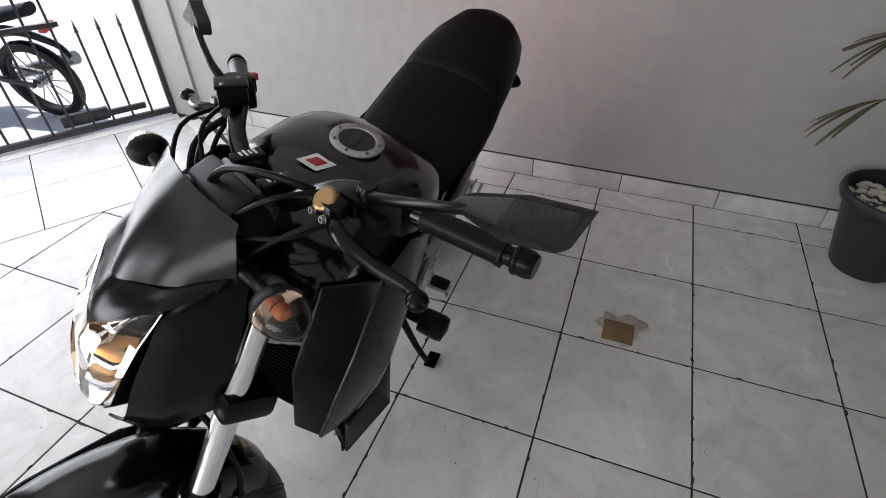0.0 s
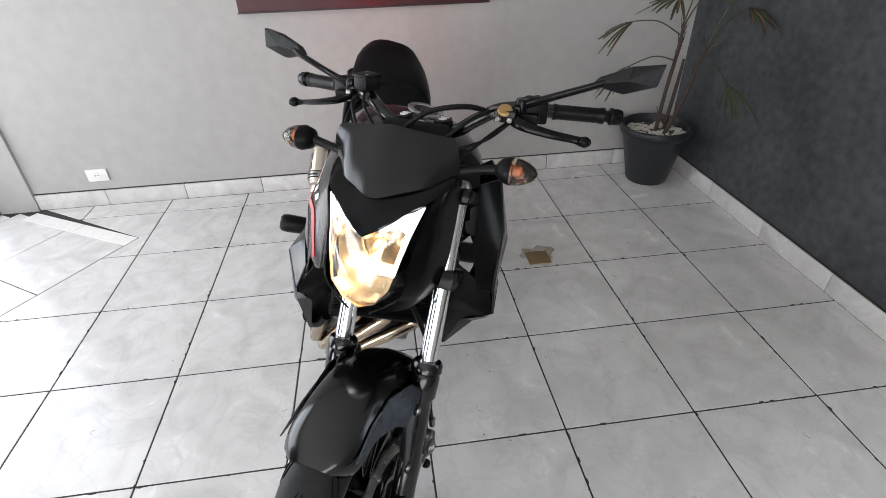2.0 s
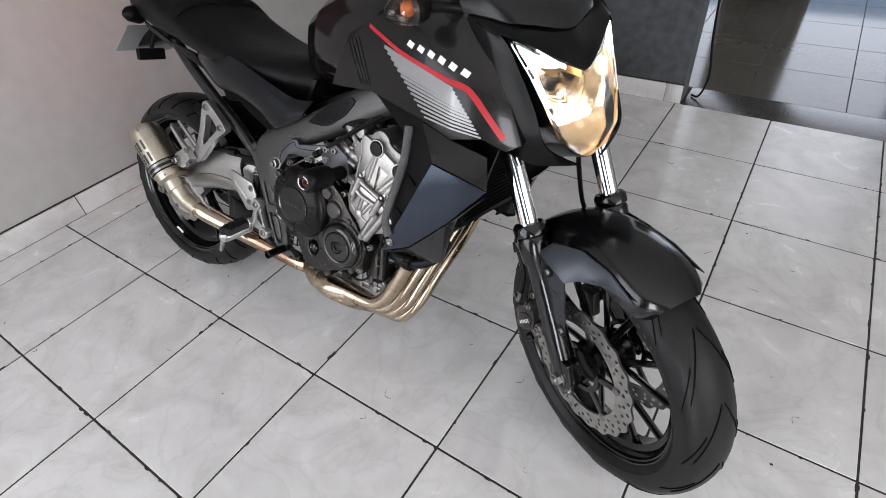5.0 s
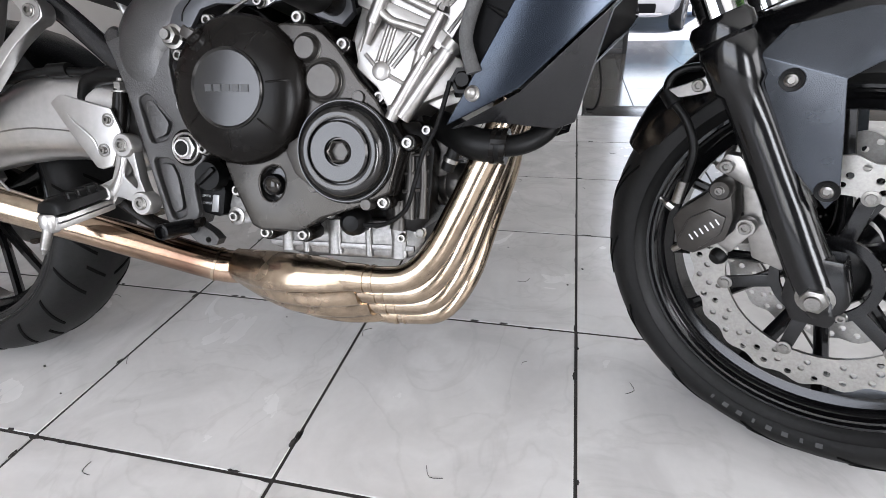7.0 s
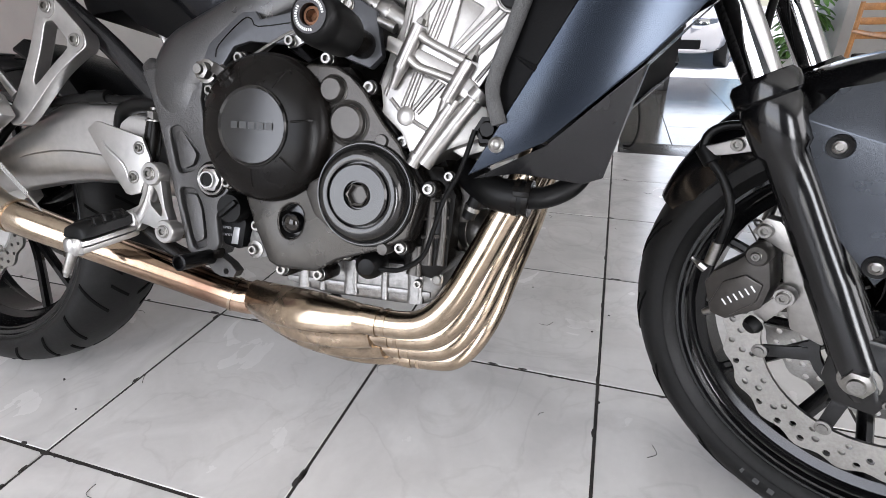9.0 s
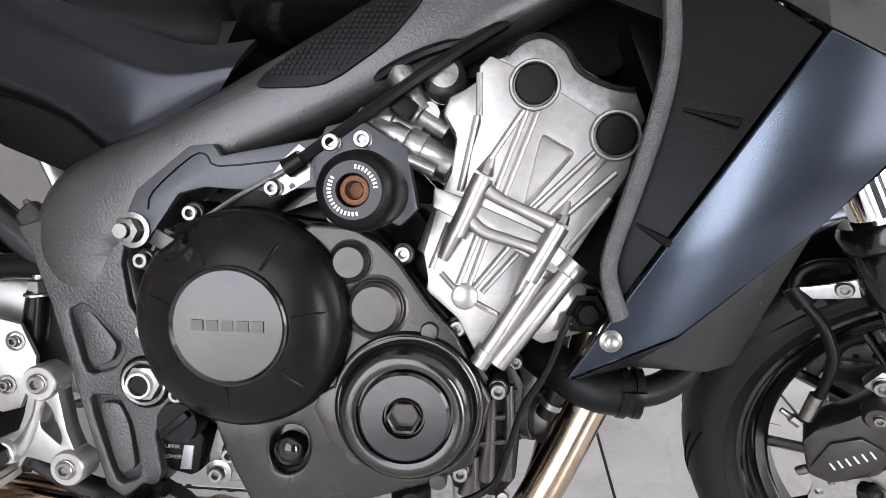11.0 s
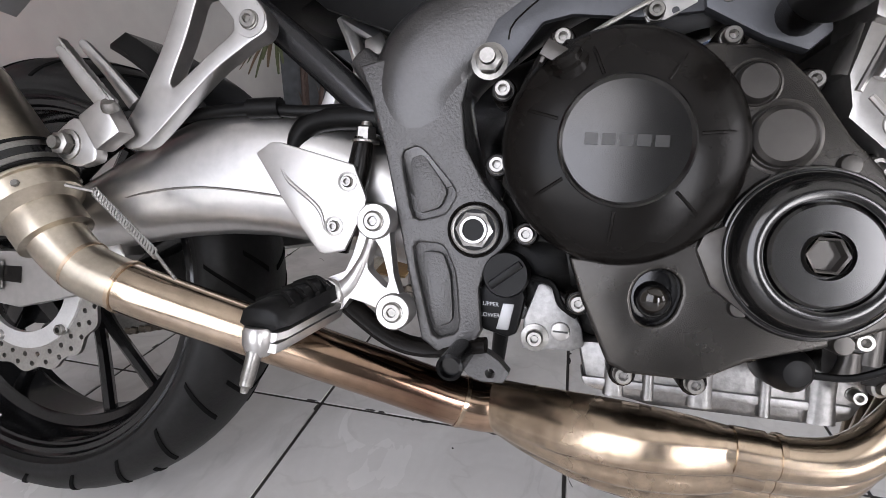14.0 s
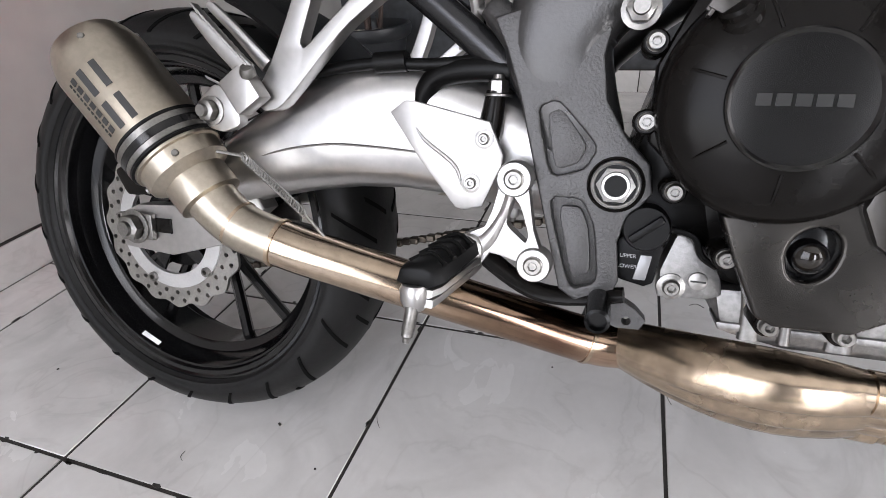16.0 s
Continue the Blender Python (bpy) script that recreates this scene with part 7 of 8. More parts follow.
# throttle bodies and clutter behind the spar
body("throttle_body", bm_join(*[lathe([(0, 0.05), (0.02, 0.05), (0.024, 0.045), (0.024, -0.05), (0, -0.05)], (0.865, y, 0.705), (-0.5, 0, 0.85), 18) for y in (-0.12, -0.04, 0.04, 0.12)]), ALLOY, eng, "throttle bodies")
body("fuel_rail", tube([(0.855, -0.175, 0.675), (0.855, 0.1, 0.675)], 0.010, 10), STEEL, eng)
body("thermostat", bm_join(lathe([(0, 0.018), (0.012, 0.016), (0.018, 0.008), (0.018, -0.03), (0, -0.03)], (0.868, -0.165, 0.705), (0, -1, 0.1), 20)), ALLOY_DULL, eng)
for (x, z), d, r in (((0.842, 0.690), (-0.5, 0, 0.85), 0.010), ((0.858, 0.668), (-0.8, 0, 0.5), 0.009), ((0.835, 0.665), (-0.85, 0, 0.4), 0.008)):
    body("injector", lathe([(0, 0.03), (r, 0.03), (r * 1.25, 0.024), (r * 1.25, 0.012), (r, 0.010), (r, -0.015), (0, -0.015)], (x, -0.168, z), d, 16), ALLOY_DULL, eng)
body("sensor_plug", box((0.835, -0.178, 0.680), (0.022, 0.014, 0.016), 0.003, Matrix.Rotation(radians(35), 4, "Y")), PLASTIC, eng)
body("vacuum_hose", tube([(0.80, -0.165, 0.70), (0.83, -0.175, 0.715), (0.865, -0.172, 0.73), (0.90, -0.16, 0.74)], 0.005, 8), RUBBER_SOFT, eng)
body("water_union", bm_join(lathe([(0.0, 0.0), (0.0075, 0.0), (0.008, 0.006), (0.0055, 0.008), (0.0055, 0.014), (0.0085, 0.017), (0.0105, 0.030), (0.0125, 0.034), (0.0125, 0.046), (0.0150, 0.049), (0.0155, 0.062), (0.0140, 0.064), (0.0140, 0.090)], (0.795, -0.172, 0.674), (0.87, 0.05, -0.46), 26)), ALLOY, eng, "machined coolant union")
body("union_screw", tube([(0.806, -0.182, 0.648), (0.838, -0.184, 0.636), (0.862, -0.184, 0.626)], [0.0065, 0.0052, 0.006], 12), ALLOY, eng)
body("union_clip", tube([(0.827, -0.183, 0.652), (0.834, -0.184, 0.636)], 0.0034, 8), STEEL, eng)
body("sensor_dome", bm_join(lathe([(0.0, 0.012), (0.007, 0.0115), (0.0115, 0.008), (0.0125, 0.002), (0.0145, 0.001), (0.0145, -0.012), (0, -0.012)], (0.867, -0.158, 0.716), (0, -1, 0.15), 26), box((0.867, -0.146, 0.700), (0.034, 0.02, 0.030), 0.004)), ALLOY, eng, "domed alloy sensor cap")
body("airbox", prism([(0.66, 0.72), (0.75, 0.765), (1.05, 0.88), (1.15, 0.83), (1.02, 0.72), (0.90, 0.72), (0.82, 0.70), (0.70, 0.66), (0.63, 0.65)], -0.112, 0.112, 0.01), PLASTIC, eng, "black airbox")
body("battery_box", prism([(0.30, 0.665), (0.62, 0.70), (0.66, 0.78), (0.40, 0.76), (0.25, 0.77)], -0.10, 0.10, 0.01), PLASTIC, eng)

# engine bar plate and slider
SP = [(0.594, 0.562), (0.589, 0.574), (0.597, 0.592), (0.604, 0.607), (0.652, 0.645), (0.673, 0.647), (0.680, 0.637), (0.732, 0.647), (0.764, 0.653), (0.768, 0.612), (0.718, 0.607), (0.665, 0.610), (0.642, 0.604), (0.621, 0.574), (0.612, 0.562), (0.602, 0.557)]
sp = body("slider_plate", plate(SP, -1, 0.1765, 0.1845, 0.0025), GUARD_BAR, None, "black engine guard plate with a round slider")
body("plate_line", tube([(0.615, -0.1847, 0.590), (0.620, -0.1847, 0.606), (0.655, -0.1847, 0.636), (0.668, -0.1847, 0.637), (0.678, -0.1847, 0.628), (0.735, -0.1847, 0.634)], 0.0008, 6, 3), ENGINE_BLACK, sp)
body("plate_nut", hex_nut((0.601, -0.1845, 0.572), 0.0115, (0, -1, 0), 0.012), STEEL, sp)
body("slider_bracket", plate([(0.760, 0.634), (0.771, 0.662), (0.80, 0.668), (0.84, 0.645), (0.85, 0.595), (0.835, 0.58), (0.805, 0.590), (0.762, 0.612)], -1, 0.175, 0.19, 0.004), GUARD_BAR, sp)
for x, z in ((0.777, 0.648), (0.777, 0.624), (0.803, 0.651)):
    body("bracket_bolt", socket_bolt((x, -0.19, z), 0.0075, (0, -1, 0), 0.006), STEEL, sp)
body("slider_post", lathe([(0.016, 0), (0.016, 0.06)], (0.825, -0.18, 0.606), (0, -1, 0), 20), ENGINE_BLACK, sp)
body("slider", lathe([(0.014, 0.0), (0.0245, 0.004), (0.0258, 0.02), (0.0265, 0.055), (0.0245, 0.068), (0.0195, 0.073), (0.0182, 0.0735)], (0.823, -0.232, 0.607), (0, -1, 0), 36), RUBBER_SOFT, sp, "black nylon crash slider")
body("slider_disc", lathe([(0.0182, 0.0735), (0.0178, 0.075), (0.0105, 0.075), (0.0098, 0.066)], (0.823, -0.232, 0.607), (0, -1, 0), 36), TANK_PAINT, sp)
body("slider_bolt", bm_join(lathe([(0.0098, 0.066), (0.009, 0.07), (0.006, 0.0705)], (0.823, -0.232, 0.607), (0, -1, 0), 20), lathe([(0.006, 0.0705), (0.0055, 0.062), (0, 0.062)], (0.823, -0.232, 0.607), (0, -1, 0), 6)), material("rusty_steel", (0.16, 0.075, 0.04), 0.6, metal=0.6, vary=0.4, scale=60), sp, "rusty hexagon socket bolt")
bars = []
for k, a in enumerate(np.concatenate([np.linspace(0.15, 1.45, 9), np.linspace(2.6, 4.9, 15)])):
    bars.append(box((0, 0, 0), (0.0012, 0.001, 0.0026), 0, Matrix.Translation((0.823 + 0.0143 * math.cos(a), -0.3072, 0.607 + 0.0143 * math.sin(a))) @ Matrix.Rotation(-(a - math.pi / 2), 4, "Y")))
body("slider_marking", bm_join(*bars), WHITE, sp)
lsp = body("slider_plate", plate([(0.77, 0.648), (0.80, 0.66), (0.85, 0.61), (0.835, 0.575), (0.80, 0.58), (0.76, 0.61)], 1, 0.175, 0.19, 0.004), ENGINE_BLACK, None, "black engine guard plate with a round slider")
body("slider", lathe([(0.016, -0.05), (0.016, 0.0), (0.030, 0.004), (0.032, 0.02), (0.033, 0.055), (0.030, 0.068), (0.0, 0.0735)], (0.823, 0.232, 0.607), (0, 1, 0), 30), RUBBER_SOFT, lsp, "black nylon crash slider")

# ---- rider pegs, heel plates, pedals
for s in (-1, 1):
    ARMS = [(0.494, 0.436), (0.500, 0.444), (0.510, 0.446), (0.520, 0.440), (0.522, 0.426), (0.529, 0.386), (0.536, 0.368), (0.546, 0.362), (0.548, 0.350), (0.539, 0.340), (0.526, 0.342), (0.518, 0.353), (0.500, 0.358), (0.489, 0.360), (0.482, 0.349), (0.470, 0.345), (0.459, 0.352), (0.457, 0.366), (0.466, 0.377), (0.483, 0.385), (0.489, 0.400), (0.494, 0.420)]
    fp = body("footpeg_bracket", plate_with(ARMS, (rounded([(0.508, 0.417), (0.504, 0.400), (0.504, 0.388), (0.523, 0.372), (0.525, 0.381), (0.516, 0.407)], 0.2),), s * 0.166, s * 0.1825, 0.003), SATIN_ALLOY, None, "bare aluminium footpeg bracket")
    body("bracket_arm", beam([(0.470, 0.362, 0.013), (0.486, 0.372, 0.010), (0.500, 0.398, 0.006), (0.507, 0.425, 0.006)], s * 0.176, 0.0095, 12, 2.2), SATIN_ALLOY, fp)
    body("bracket_pivot", lathe([(0, 0.006), (0.010, 0.006), (0.0135, 0.004), (0.0150, 0.0), (0.0150, -0.014)], (0.4685, s * 0.1835, 0.362), (0, s, 0), 24), SATIN_ALLOY, fp)
    body("pivot_pin", lathe([(0, 0.003), (0.0065, 0.003), (0.007, 0.0)], (0.4685, s * 0.189, 0.362), (0, s, 0), 18), STEEL, fp)
    for x, z in ((0.509, 0.432), (0.532, 0.353)):
        body("bracket_boss", lathe([(0, 0.008), (0.015, 0.008), (0.0165, 0.006), (0.0165, -0.012), (0, -0.012)], (x, s * 0.18, z), (0, s, 0), 24), SATIN_ALLOY, fp)
        body("bracket_bolt", socket_bolt((x, s * 0.188, z), 0.0085, (0, s, 0), 0.004), STEEL, fp)
    body("heel_plate", plate([(0.380, 0.488), (0.395, 0.499), (0.406, 0.499), (0.481, 0.482), (0.495, 0.452), (0.494, 0.442), (0.477, 0.402), (0.459, 0.397), (0.450, 0.399), (0.411, 0.445)], s, 0.168, 0.173, 0.002), SATIN_ALLOY, fp, "brushed aluminium heel plate")
    body("heel_crease", tube([(0.408, s * 0.1728, 0.474), (0.418, s * 0.1732, 0.462), (0.448, s * 0.1736, 0.440), (0.456, s * 0.1728, 0.420)], [0.0008, 0.0022, 0.0022, 0.001], 8), SATIN_ALLOY, fp)
    for x, z in ((0.476, 0.466), (0.465, 0.424)):
        body("heel_bolt", bm_join(lathe([(0.0095, 0.0), (0.0095, 0.001), (0.0075, 0.0012)], (x, s * 0.173, z), (0, s, 0), 18), socket_bolt((x, s * 0.1735, z), 0.005, (0, s, 0), 0.004)), STEEL, fp)
    peg0, peg1 = Vector((0.466, s * 0.180, 0.358)), Vector((0.438, s * 0.244, 0.335))
    for x0, half, low, top in ((0.0, 0.019, -0.007, 0.001), (0.010, 0.007, -0.016, -0.008)):
        body("peg_base", loft([[peg0.lerp(peg1, t) + Vector((x0 + x * half * f, 0, z)) for x, z in ((-1, low + 0.002), (-1, top), (1, top), (1, low + 0.002), (0.8, low), (-0.8, low))] for t, f in ((0.0, 0.8), (0.1, 1.0), (0.9, 1.0), (1.0, 0.8))]), SATIN_ALLOY, fp)
    body("peg_nose", lathe([(0, 0.004), (0.012, 0.004), (0.014, 0), (0.013, -0.012), (0.009, -0.020), (0, -0.020)], peg1 + Vector((-0.003, -s * 0.004, 0.0)), (0, 0, 1), 14), SATIN_ALLOY, fp)
    pr = body("peg_rubber", loft([[peg0.lerp(peg1, t) + Vector((0.020 * f * x, 0, 0.010 * f * z + 0.012)) for x, z in ((-1, -0.6), (-0.85, 0.5), (-0.4, 1), (0.4, 1), (0.85, 0.5), (1, -0.6), (0.6, -1), (-0.6, -1))] for t, f in ((0.12, 0.8), (0.18, 1), (0.55, 1.05), (0.9, 1.08), (1.0, 0.95), (1.02, 0.7))]), RUBBER_SOFT, fp, "black ribbed peg rubber")
    for t in (0.25, 0.42, 0.6, 0.78):
        c0 = peg0.lerp(peg1, t)
        body("peg_rib", bm_join(tube([c0 + Vector((-0.017, 0.004 * s, 0.018)), c0 + Vector((0, -0.006 * s, 0.0245)), c0 + Vector((0.017, 0.004 * s, 0.018))], 0.0026, 6)), RUBBER_SOFT, pr)
    body("peg_feeler", lathe([(0, 0.037), (0.003, 0.036), (0.0036, 0.032), (0.0056, 0.030), (0.0056, 0.025), (0.0062, 0.024), (0.0062, 0.008), (0.008, 0.0), (0, -0.002)], peg1 + Vector((-0.003, 0, -0.014)), (-0.1, s * 0.25, -1), 12), STEEL, fp, "steel bank feeler")
body("brake_pedal", tube([(0.47, -0.165, 0.36), (0.52, -0.16, 0.325), (0.56, -0.16, 0.318), (0.615, -0.17, 0.330)], [0.011, 0.010, 0.010, 0.008], 10, flat=0.6), ENGINE_BLACK, None, "black rear brake pedal")
mc = body("master_cylinder", bm_join(tube([(0.46, -0.15, 0.40), (0.475, -0.15, 0.47), (0.48, -0.15, 0.51)], [0.011, 0.012, 0.009], 12)), ENGINE_BLACK, None, "rear brake master cylinder")
body("banjo_bolt", hex_nut((0.482, -0.15, 0.505), 0.010, (0, 0, 1), 0.014), STEEL, mc)
body("brake_hose", tube([(0.56, -0.14, 0.515), (0.48, -0.14, 0.53), (0.42, -0.135, 0.525), (0.40, -0.13, 0.50), (0.405, -0.13, 0.47)], 0.0125, 12), RUBBER_SOFT, mc, "thick black hose")
body("hose_line", tube([(0.52, -0.14, 0.545), (0.42, -0.14, 0.535), (0.34, -0.14, 0.535), (0.25, -0.138, 0.52), (0.18, -0.135, 0.49), (0.12, -0.13, 0.44)], 0.0065, 10), RUBBER_SOFT, mc)
body("hose_sleeve", tube([(0.385, -0.14, 0.538), (0.35, -0.14, 0.536)], 0.0105, 12), RUBBER_SOFT, mc)

# ---- swingarm, rear axle, chain, shock
arm = []
for f in np.linspace(0, 1, 10):
    x = 0.59 - 0.48 * f
    zc = 0.425 + 0.065 * math.sin(f * math.pi) ** 1.2 - 0.03 * f
    hh = 0.045 + 0.03 * math.sin(f * math.pi) - 0.012 * f
    arm.append([(x, -0.105 + 0.028 * math.cos(a) - 0.022 * f, zc + hh * math.copysign(abs(math.sin(a)) ** 0.8, math.sin(a))) for a in np.linspace(0, 2 * math.pi, 19)[:-1]])
sw = body("swingarm", loft(arm), SATIN_ALLOY, None, "brushed gull-wing aluminium swingarm", 60)
body("arm_end", plate([(-0.035, 0.345), (-0.03, 0.30), (0.05, 0.295), (0.14, 0.32), (0.20, 0.37), (0.17, 0.42), (0.08, 0.365), (0.0, 0.36)], -1, 0.105, 0.135, 0.004), SATIN_ALLOY, sw)
body("arm_slot", plate([(-0.012, 0.342), (-0.012, 0.325), (0.055, 0.325), (0.055, 0.345)], -1, 0.134, 0.1365, 0.001), ENGINE_BLACK, sw)
body("axle_block", plate([(-0.02, 0.35), (-0.02, 0.315), (0.03, 0.315), (0.03, 0.35)], -1, 0.136, 0.144, 0.002), STEEL, sw)
body("axle_nut", hex_nut((0.003, -0.144, 0.332), 0.017, (0, -1, 0), 0.014), STEEL, sw, "zinc rear axle nut")
body("adjuster_bolt", tube([(-0.045, -0.122, 0.334), (-0.02, -0.122, 0.334)], 0.005, 8), STEEL, sw)
body("arm_left", bm_join(tube([(0.59, 0.11, 0.425), (0.35, 0.115, 0.42), (0.1, 0.125, 0.36), (-0.03, 0.125, 0.325)], [0.04, 0.04, 0.032, 0.026], 14, flat=0.6)), SATIN_ALLOY, sw)
body("arm_seam", tube([(0.40, -0.141, 0.448), (0.30, -0.147, 0.452), (0.22, -0.149, 0.438), (0.17, -0.149, 0.415)], 0.0012, 6), STEEL, sw)
body("sprocket", lathe([(0.105, -0.003), (0.03, -0.003), (0.03, 0.003), (0.105, 0.003), (0.105, -0.003)], (0, 0.085, 0.318), (0, 1, 0), 44), STEEL, sw)
CHAIN = material("chain_steel", (0.13, 0.11, 0.09), 0.45, metal=0.9, vary=0.3, scale=60)
for z0, z1 in ((0.422, 0.46), (0.216, 0.372)):
    links = [box((0.62 * k / 46, 0.085, z0 + (z1 - z0) * k / 46), (0.0138, 0.016 if k % 2 else 0.011, 0.011), 0.002, seg=1) for k in range(47)]
    body("chain_run", bm_join(*links), CHAIN, sw, "steel drive chain")
shk = body("rear_shock", lathe([(0, 0.0), (0.02, 0.0), (0.02, 0.06), (0.012, 0.062), (0.012, 0.24), (0.022, 0.245), (0.022, 0.27), (0, 0.27)], (0.47, -0.03, 0.47), (0.05, 0, 1), 20), ALLOY, None, "rear shock absorber with a pale coil spring")
body("spring", tube([(0.472 + 0.026 * math.cos(a) + 0.0032 * a * 0.2, -0.03 + 0.026 * math.sin(a), 0.52 + 0.0052 * a) for a in np.linspace(0, 2 * math.pi * 5.2, 100)], 0.0065, 8, straight=True), SATIN_ALLOY, shk)
body("shock_bolt", hex_nut((0.46, -0.075, 0.60), 0.009, (0, -1, 0), 0.01), STEEL, shk)
body("shock_link", plate([(0.44, 0.63), (0.46, 0.64), (0.50, 0.57), (0.49, 0.55), (0.45, 0.56)], -1, 0.05, 0.07, 0.004), ALLOY, shk)
body("linkage_plate", bm_join(tube([(0.415, -0.062, 0.655), (0.435, -0.062, 0.60), (0.425, -0.062, 0.555)], [0.012, 0.008, 0.011], 10, flat=0.7), tube([(0.415, -0.062, 0.655), (0.465, -0.062, 0.625), (0.485, -0.062, 0.585)], [0.012, 0.008, 0.012], 10, flat=0.7), tube([(0.435, -0.062, 0.60), (0.485, -0.062, 0.585)], 0.007, 10, flat=0.7)), SATIN_ALLOY, shk, "bare aluminium linkage plate")
body("rear_caliper", plate([(-0.06, 0.40), (0.0, 0.43), (0.05, 0.42), (0.04, 0.375), (-0.04, 0.365)], -1, 0.065, 0.115, 0.008), ENGINE_BLACK, None, "black rear brake caliper")
body("side_stand", bm_join(tube([(0.60, 0.15, 0.30), (0.585, 0.24, 0.17), (0.565, 0.30, 0.092)], [0.013, 0.011, 0.010], 10)), BLACK_PAINT, None, "black side stand resting on the floor")
body("stand_foot", box((0.55, 0.302, 0.0975), (0.065, 0.04, 0.006), 0.002, Matrix.Rotation(radians(17.5), 4, "X")), BLACK_PAINT, moto)

# ---- exhaust
ex = body("exhaust", tube([(0.262, -0.197, 0.349), (0.30, -0.190, 0.338), (0.40, -0.162, 0.309), (0.50, -0.130, 0.278), (0.590, -0.100, 0.250), (0.628, -0.094, 0.249)], [0.0255, 0.0255, 0.0255, 0.0255, 0.0258, 0.0258], 28), PIPE, None, "bronzed stainless exhaust with a short titanium silencer")
body("pipe_elbow", tube([(0.172, -0.203, 0.404), (0.194, -0.202, 0.381), (0.222, -0.201, 0.362), (0.262, -0.197, 0.349)], [0.0275, 0.0270, 0.0262, 0.0257], 28), TITAN, ex)
for p, q in (((0.260, -0.1972, 0.3497), (0.264, -0.1967, 0.3485)), ((0.584, -0.102, 0.252), (0.588, -0.1008, 0.2508)), ((0.622, -0.0945, 0.249), (0.626, -0.094, 0.249)), ((0.214, -0.2012, 0.3665), (0.217, -0.201, 0.365))):
    body("weld_bead", tube([p, q], 0.0272, 26), HEADER_DARK, ex)
axc = Vector((0.151, -0.203, 0.427))
dirc = (Vector((0.049, -0.208, 0.541)) - axc).normalized()
sil = body("silencer", lathe([(0.034, -0.045), (0.034, -0.02), (0.045, -0.012), (0.0455, 0.005), (0.0485, 0.006), (0.0485, 0.010), (0.0485, 0.135), (0.044, 0.152), (0.040, 0.160), (0.036, 0.160), (0.034, 0.140), (0.0, 0.140)], axc, dirc, 48), TITAN, ex, "short brushed titanium silencer")
body("silencer_sleeve", lathe([(0.0275, -0.05), (0.0345, -0.048), (0.0345, -0.022), (0.034, -0.02)], axc, dirc, 40), TITAN, sil)
clamp = body("silencer_clamp", lathe([(0.0495, 0.012), (0.0515, 0.013), (0.0515, 0.034), (0.0495, 0.035), (0.0495, 0.012)], axc, dirc, 48), STEEL, sil, "steel silencer strap")
body("strap_slot", lathe([(0.0513, 0.0185), (0.0521, 0.019), (0.0521, 0.027), (0.0513, 0.0275)], axc, dirc, 48), GLOSS_BLACK, clamp)
body("clamp_rubber", bm_join(lathe([(0.049, 0.009), (0.0515, 0.010), (0.0515, 0.0125), (0.049, 0.013)], axc, dirc, 40), lathe([(0.049, 0.0345), (0.0515, 0.035), (0.0515, 0.038), (0.049, 0.039)], axc, dirc, 40)), RUBBER_SOFT, sil)
for a in (0.6, 2.2, 3.8, 5.4):
    q = Vector((0, 0, 1)).rotation_difference(dirc).to_matrix()
    for d_, r_ in ((-0.004, 0.0455), (0.143, 0.046)):
        n = q @ Vector((math.cos(a), math.sin(a), 0))
        body("rivet", lathe([(0, 0.0025), (0.003, 0.002), (0.004, 0)], axc + dirc * d_ + n * r_, n, 8), STEEL, sil)
side_n = (Vector((0, -1, 0)) - dirc * Vector((0, -1, 0)).dot(dirc)).normalized()
cross = dirc.cross(side_n)
marks = []


def mark(u0, u1, v0, v1):
    """A plain bar on the silencer's skin, u along it and v round it."""
    b = bmesh.new()
    rows = []
    for k in range(7):
        ang = (v0 + (v1 - v0) * k / 6) / 0.0487
        rad_ = side_n * math.cos(ang) + cross * math.sin(ang)
        rows.append([b.verts.new(axc + dirc * u + rad_ * rr) for u, rr in ((u0, 0.0490), (u1, 0.0490), (u1, 0.0482), (u0, 0.0482))])
    skin(b, rows)
    return b


for u0, u1 in ((0.046, 0.076), (0.086, 0.116)):
    for v0 in (0.005, 0.0215):
        marks.append(mark(u0, u1, v0, v0 + 0.0072))
for k in range(7):
    marks.append(mark(0.050 + 0.0098 * k, 0.057 + 0.0098 * k, -0.0070, -0.0010))
for k in range(12):
    marks.append(mark(0.050 + 0.0056 * k, 0.0535 + 0.0056 * k, -0.0125, -0.0102))
body("silencer_marking", bm_join(*marks), DARKMARK, sil)
body("hanger_tab", plate([(0.165, 0.475), (0.185, 0.47), (0.21, 0.485), (0.20, 0.505), (0.18, 0.50)], -1, 0.185, 0.193, 0.002), SATIN_ALLOY, sil)
body("exhaust_spring", tube([(0.230 + 0.070 * t + 0.0032 * math.cos(150 * t), -0.206 + 0.002 * t, 0.440 - 0.055 * t + 0.0045 * math.sin(150 * t)) for t in np.linspace(0, 1, 240)], 0.0011, 6, straight=True), STEEL, ex, "steel retaining spring")
for p, q in (((0.230, -0.206, 0.440), (0.207, -0.216, 0.444)), ((0.300, -0.204, 0.385), (0.318, -0.198, 0.362))):
    body("spring_hook", tube([p, q], 0.0018, 6), STEEL, ex)
def pipe_mouth(k):
    return Vector((0.815 + 0.008 * k, -0.151 + 0.028 * k, 0.263 - 0.0235 * k))


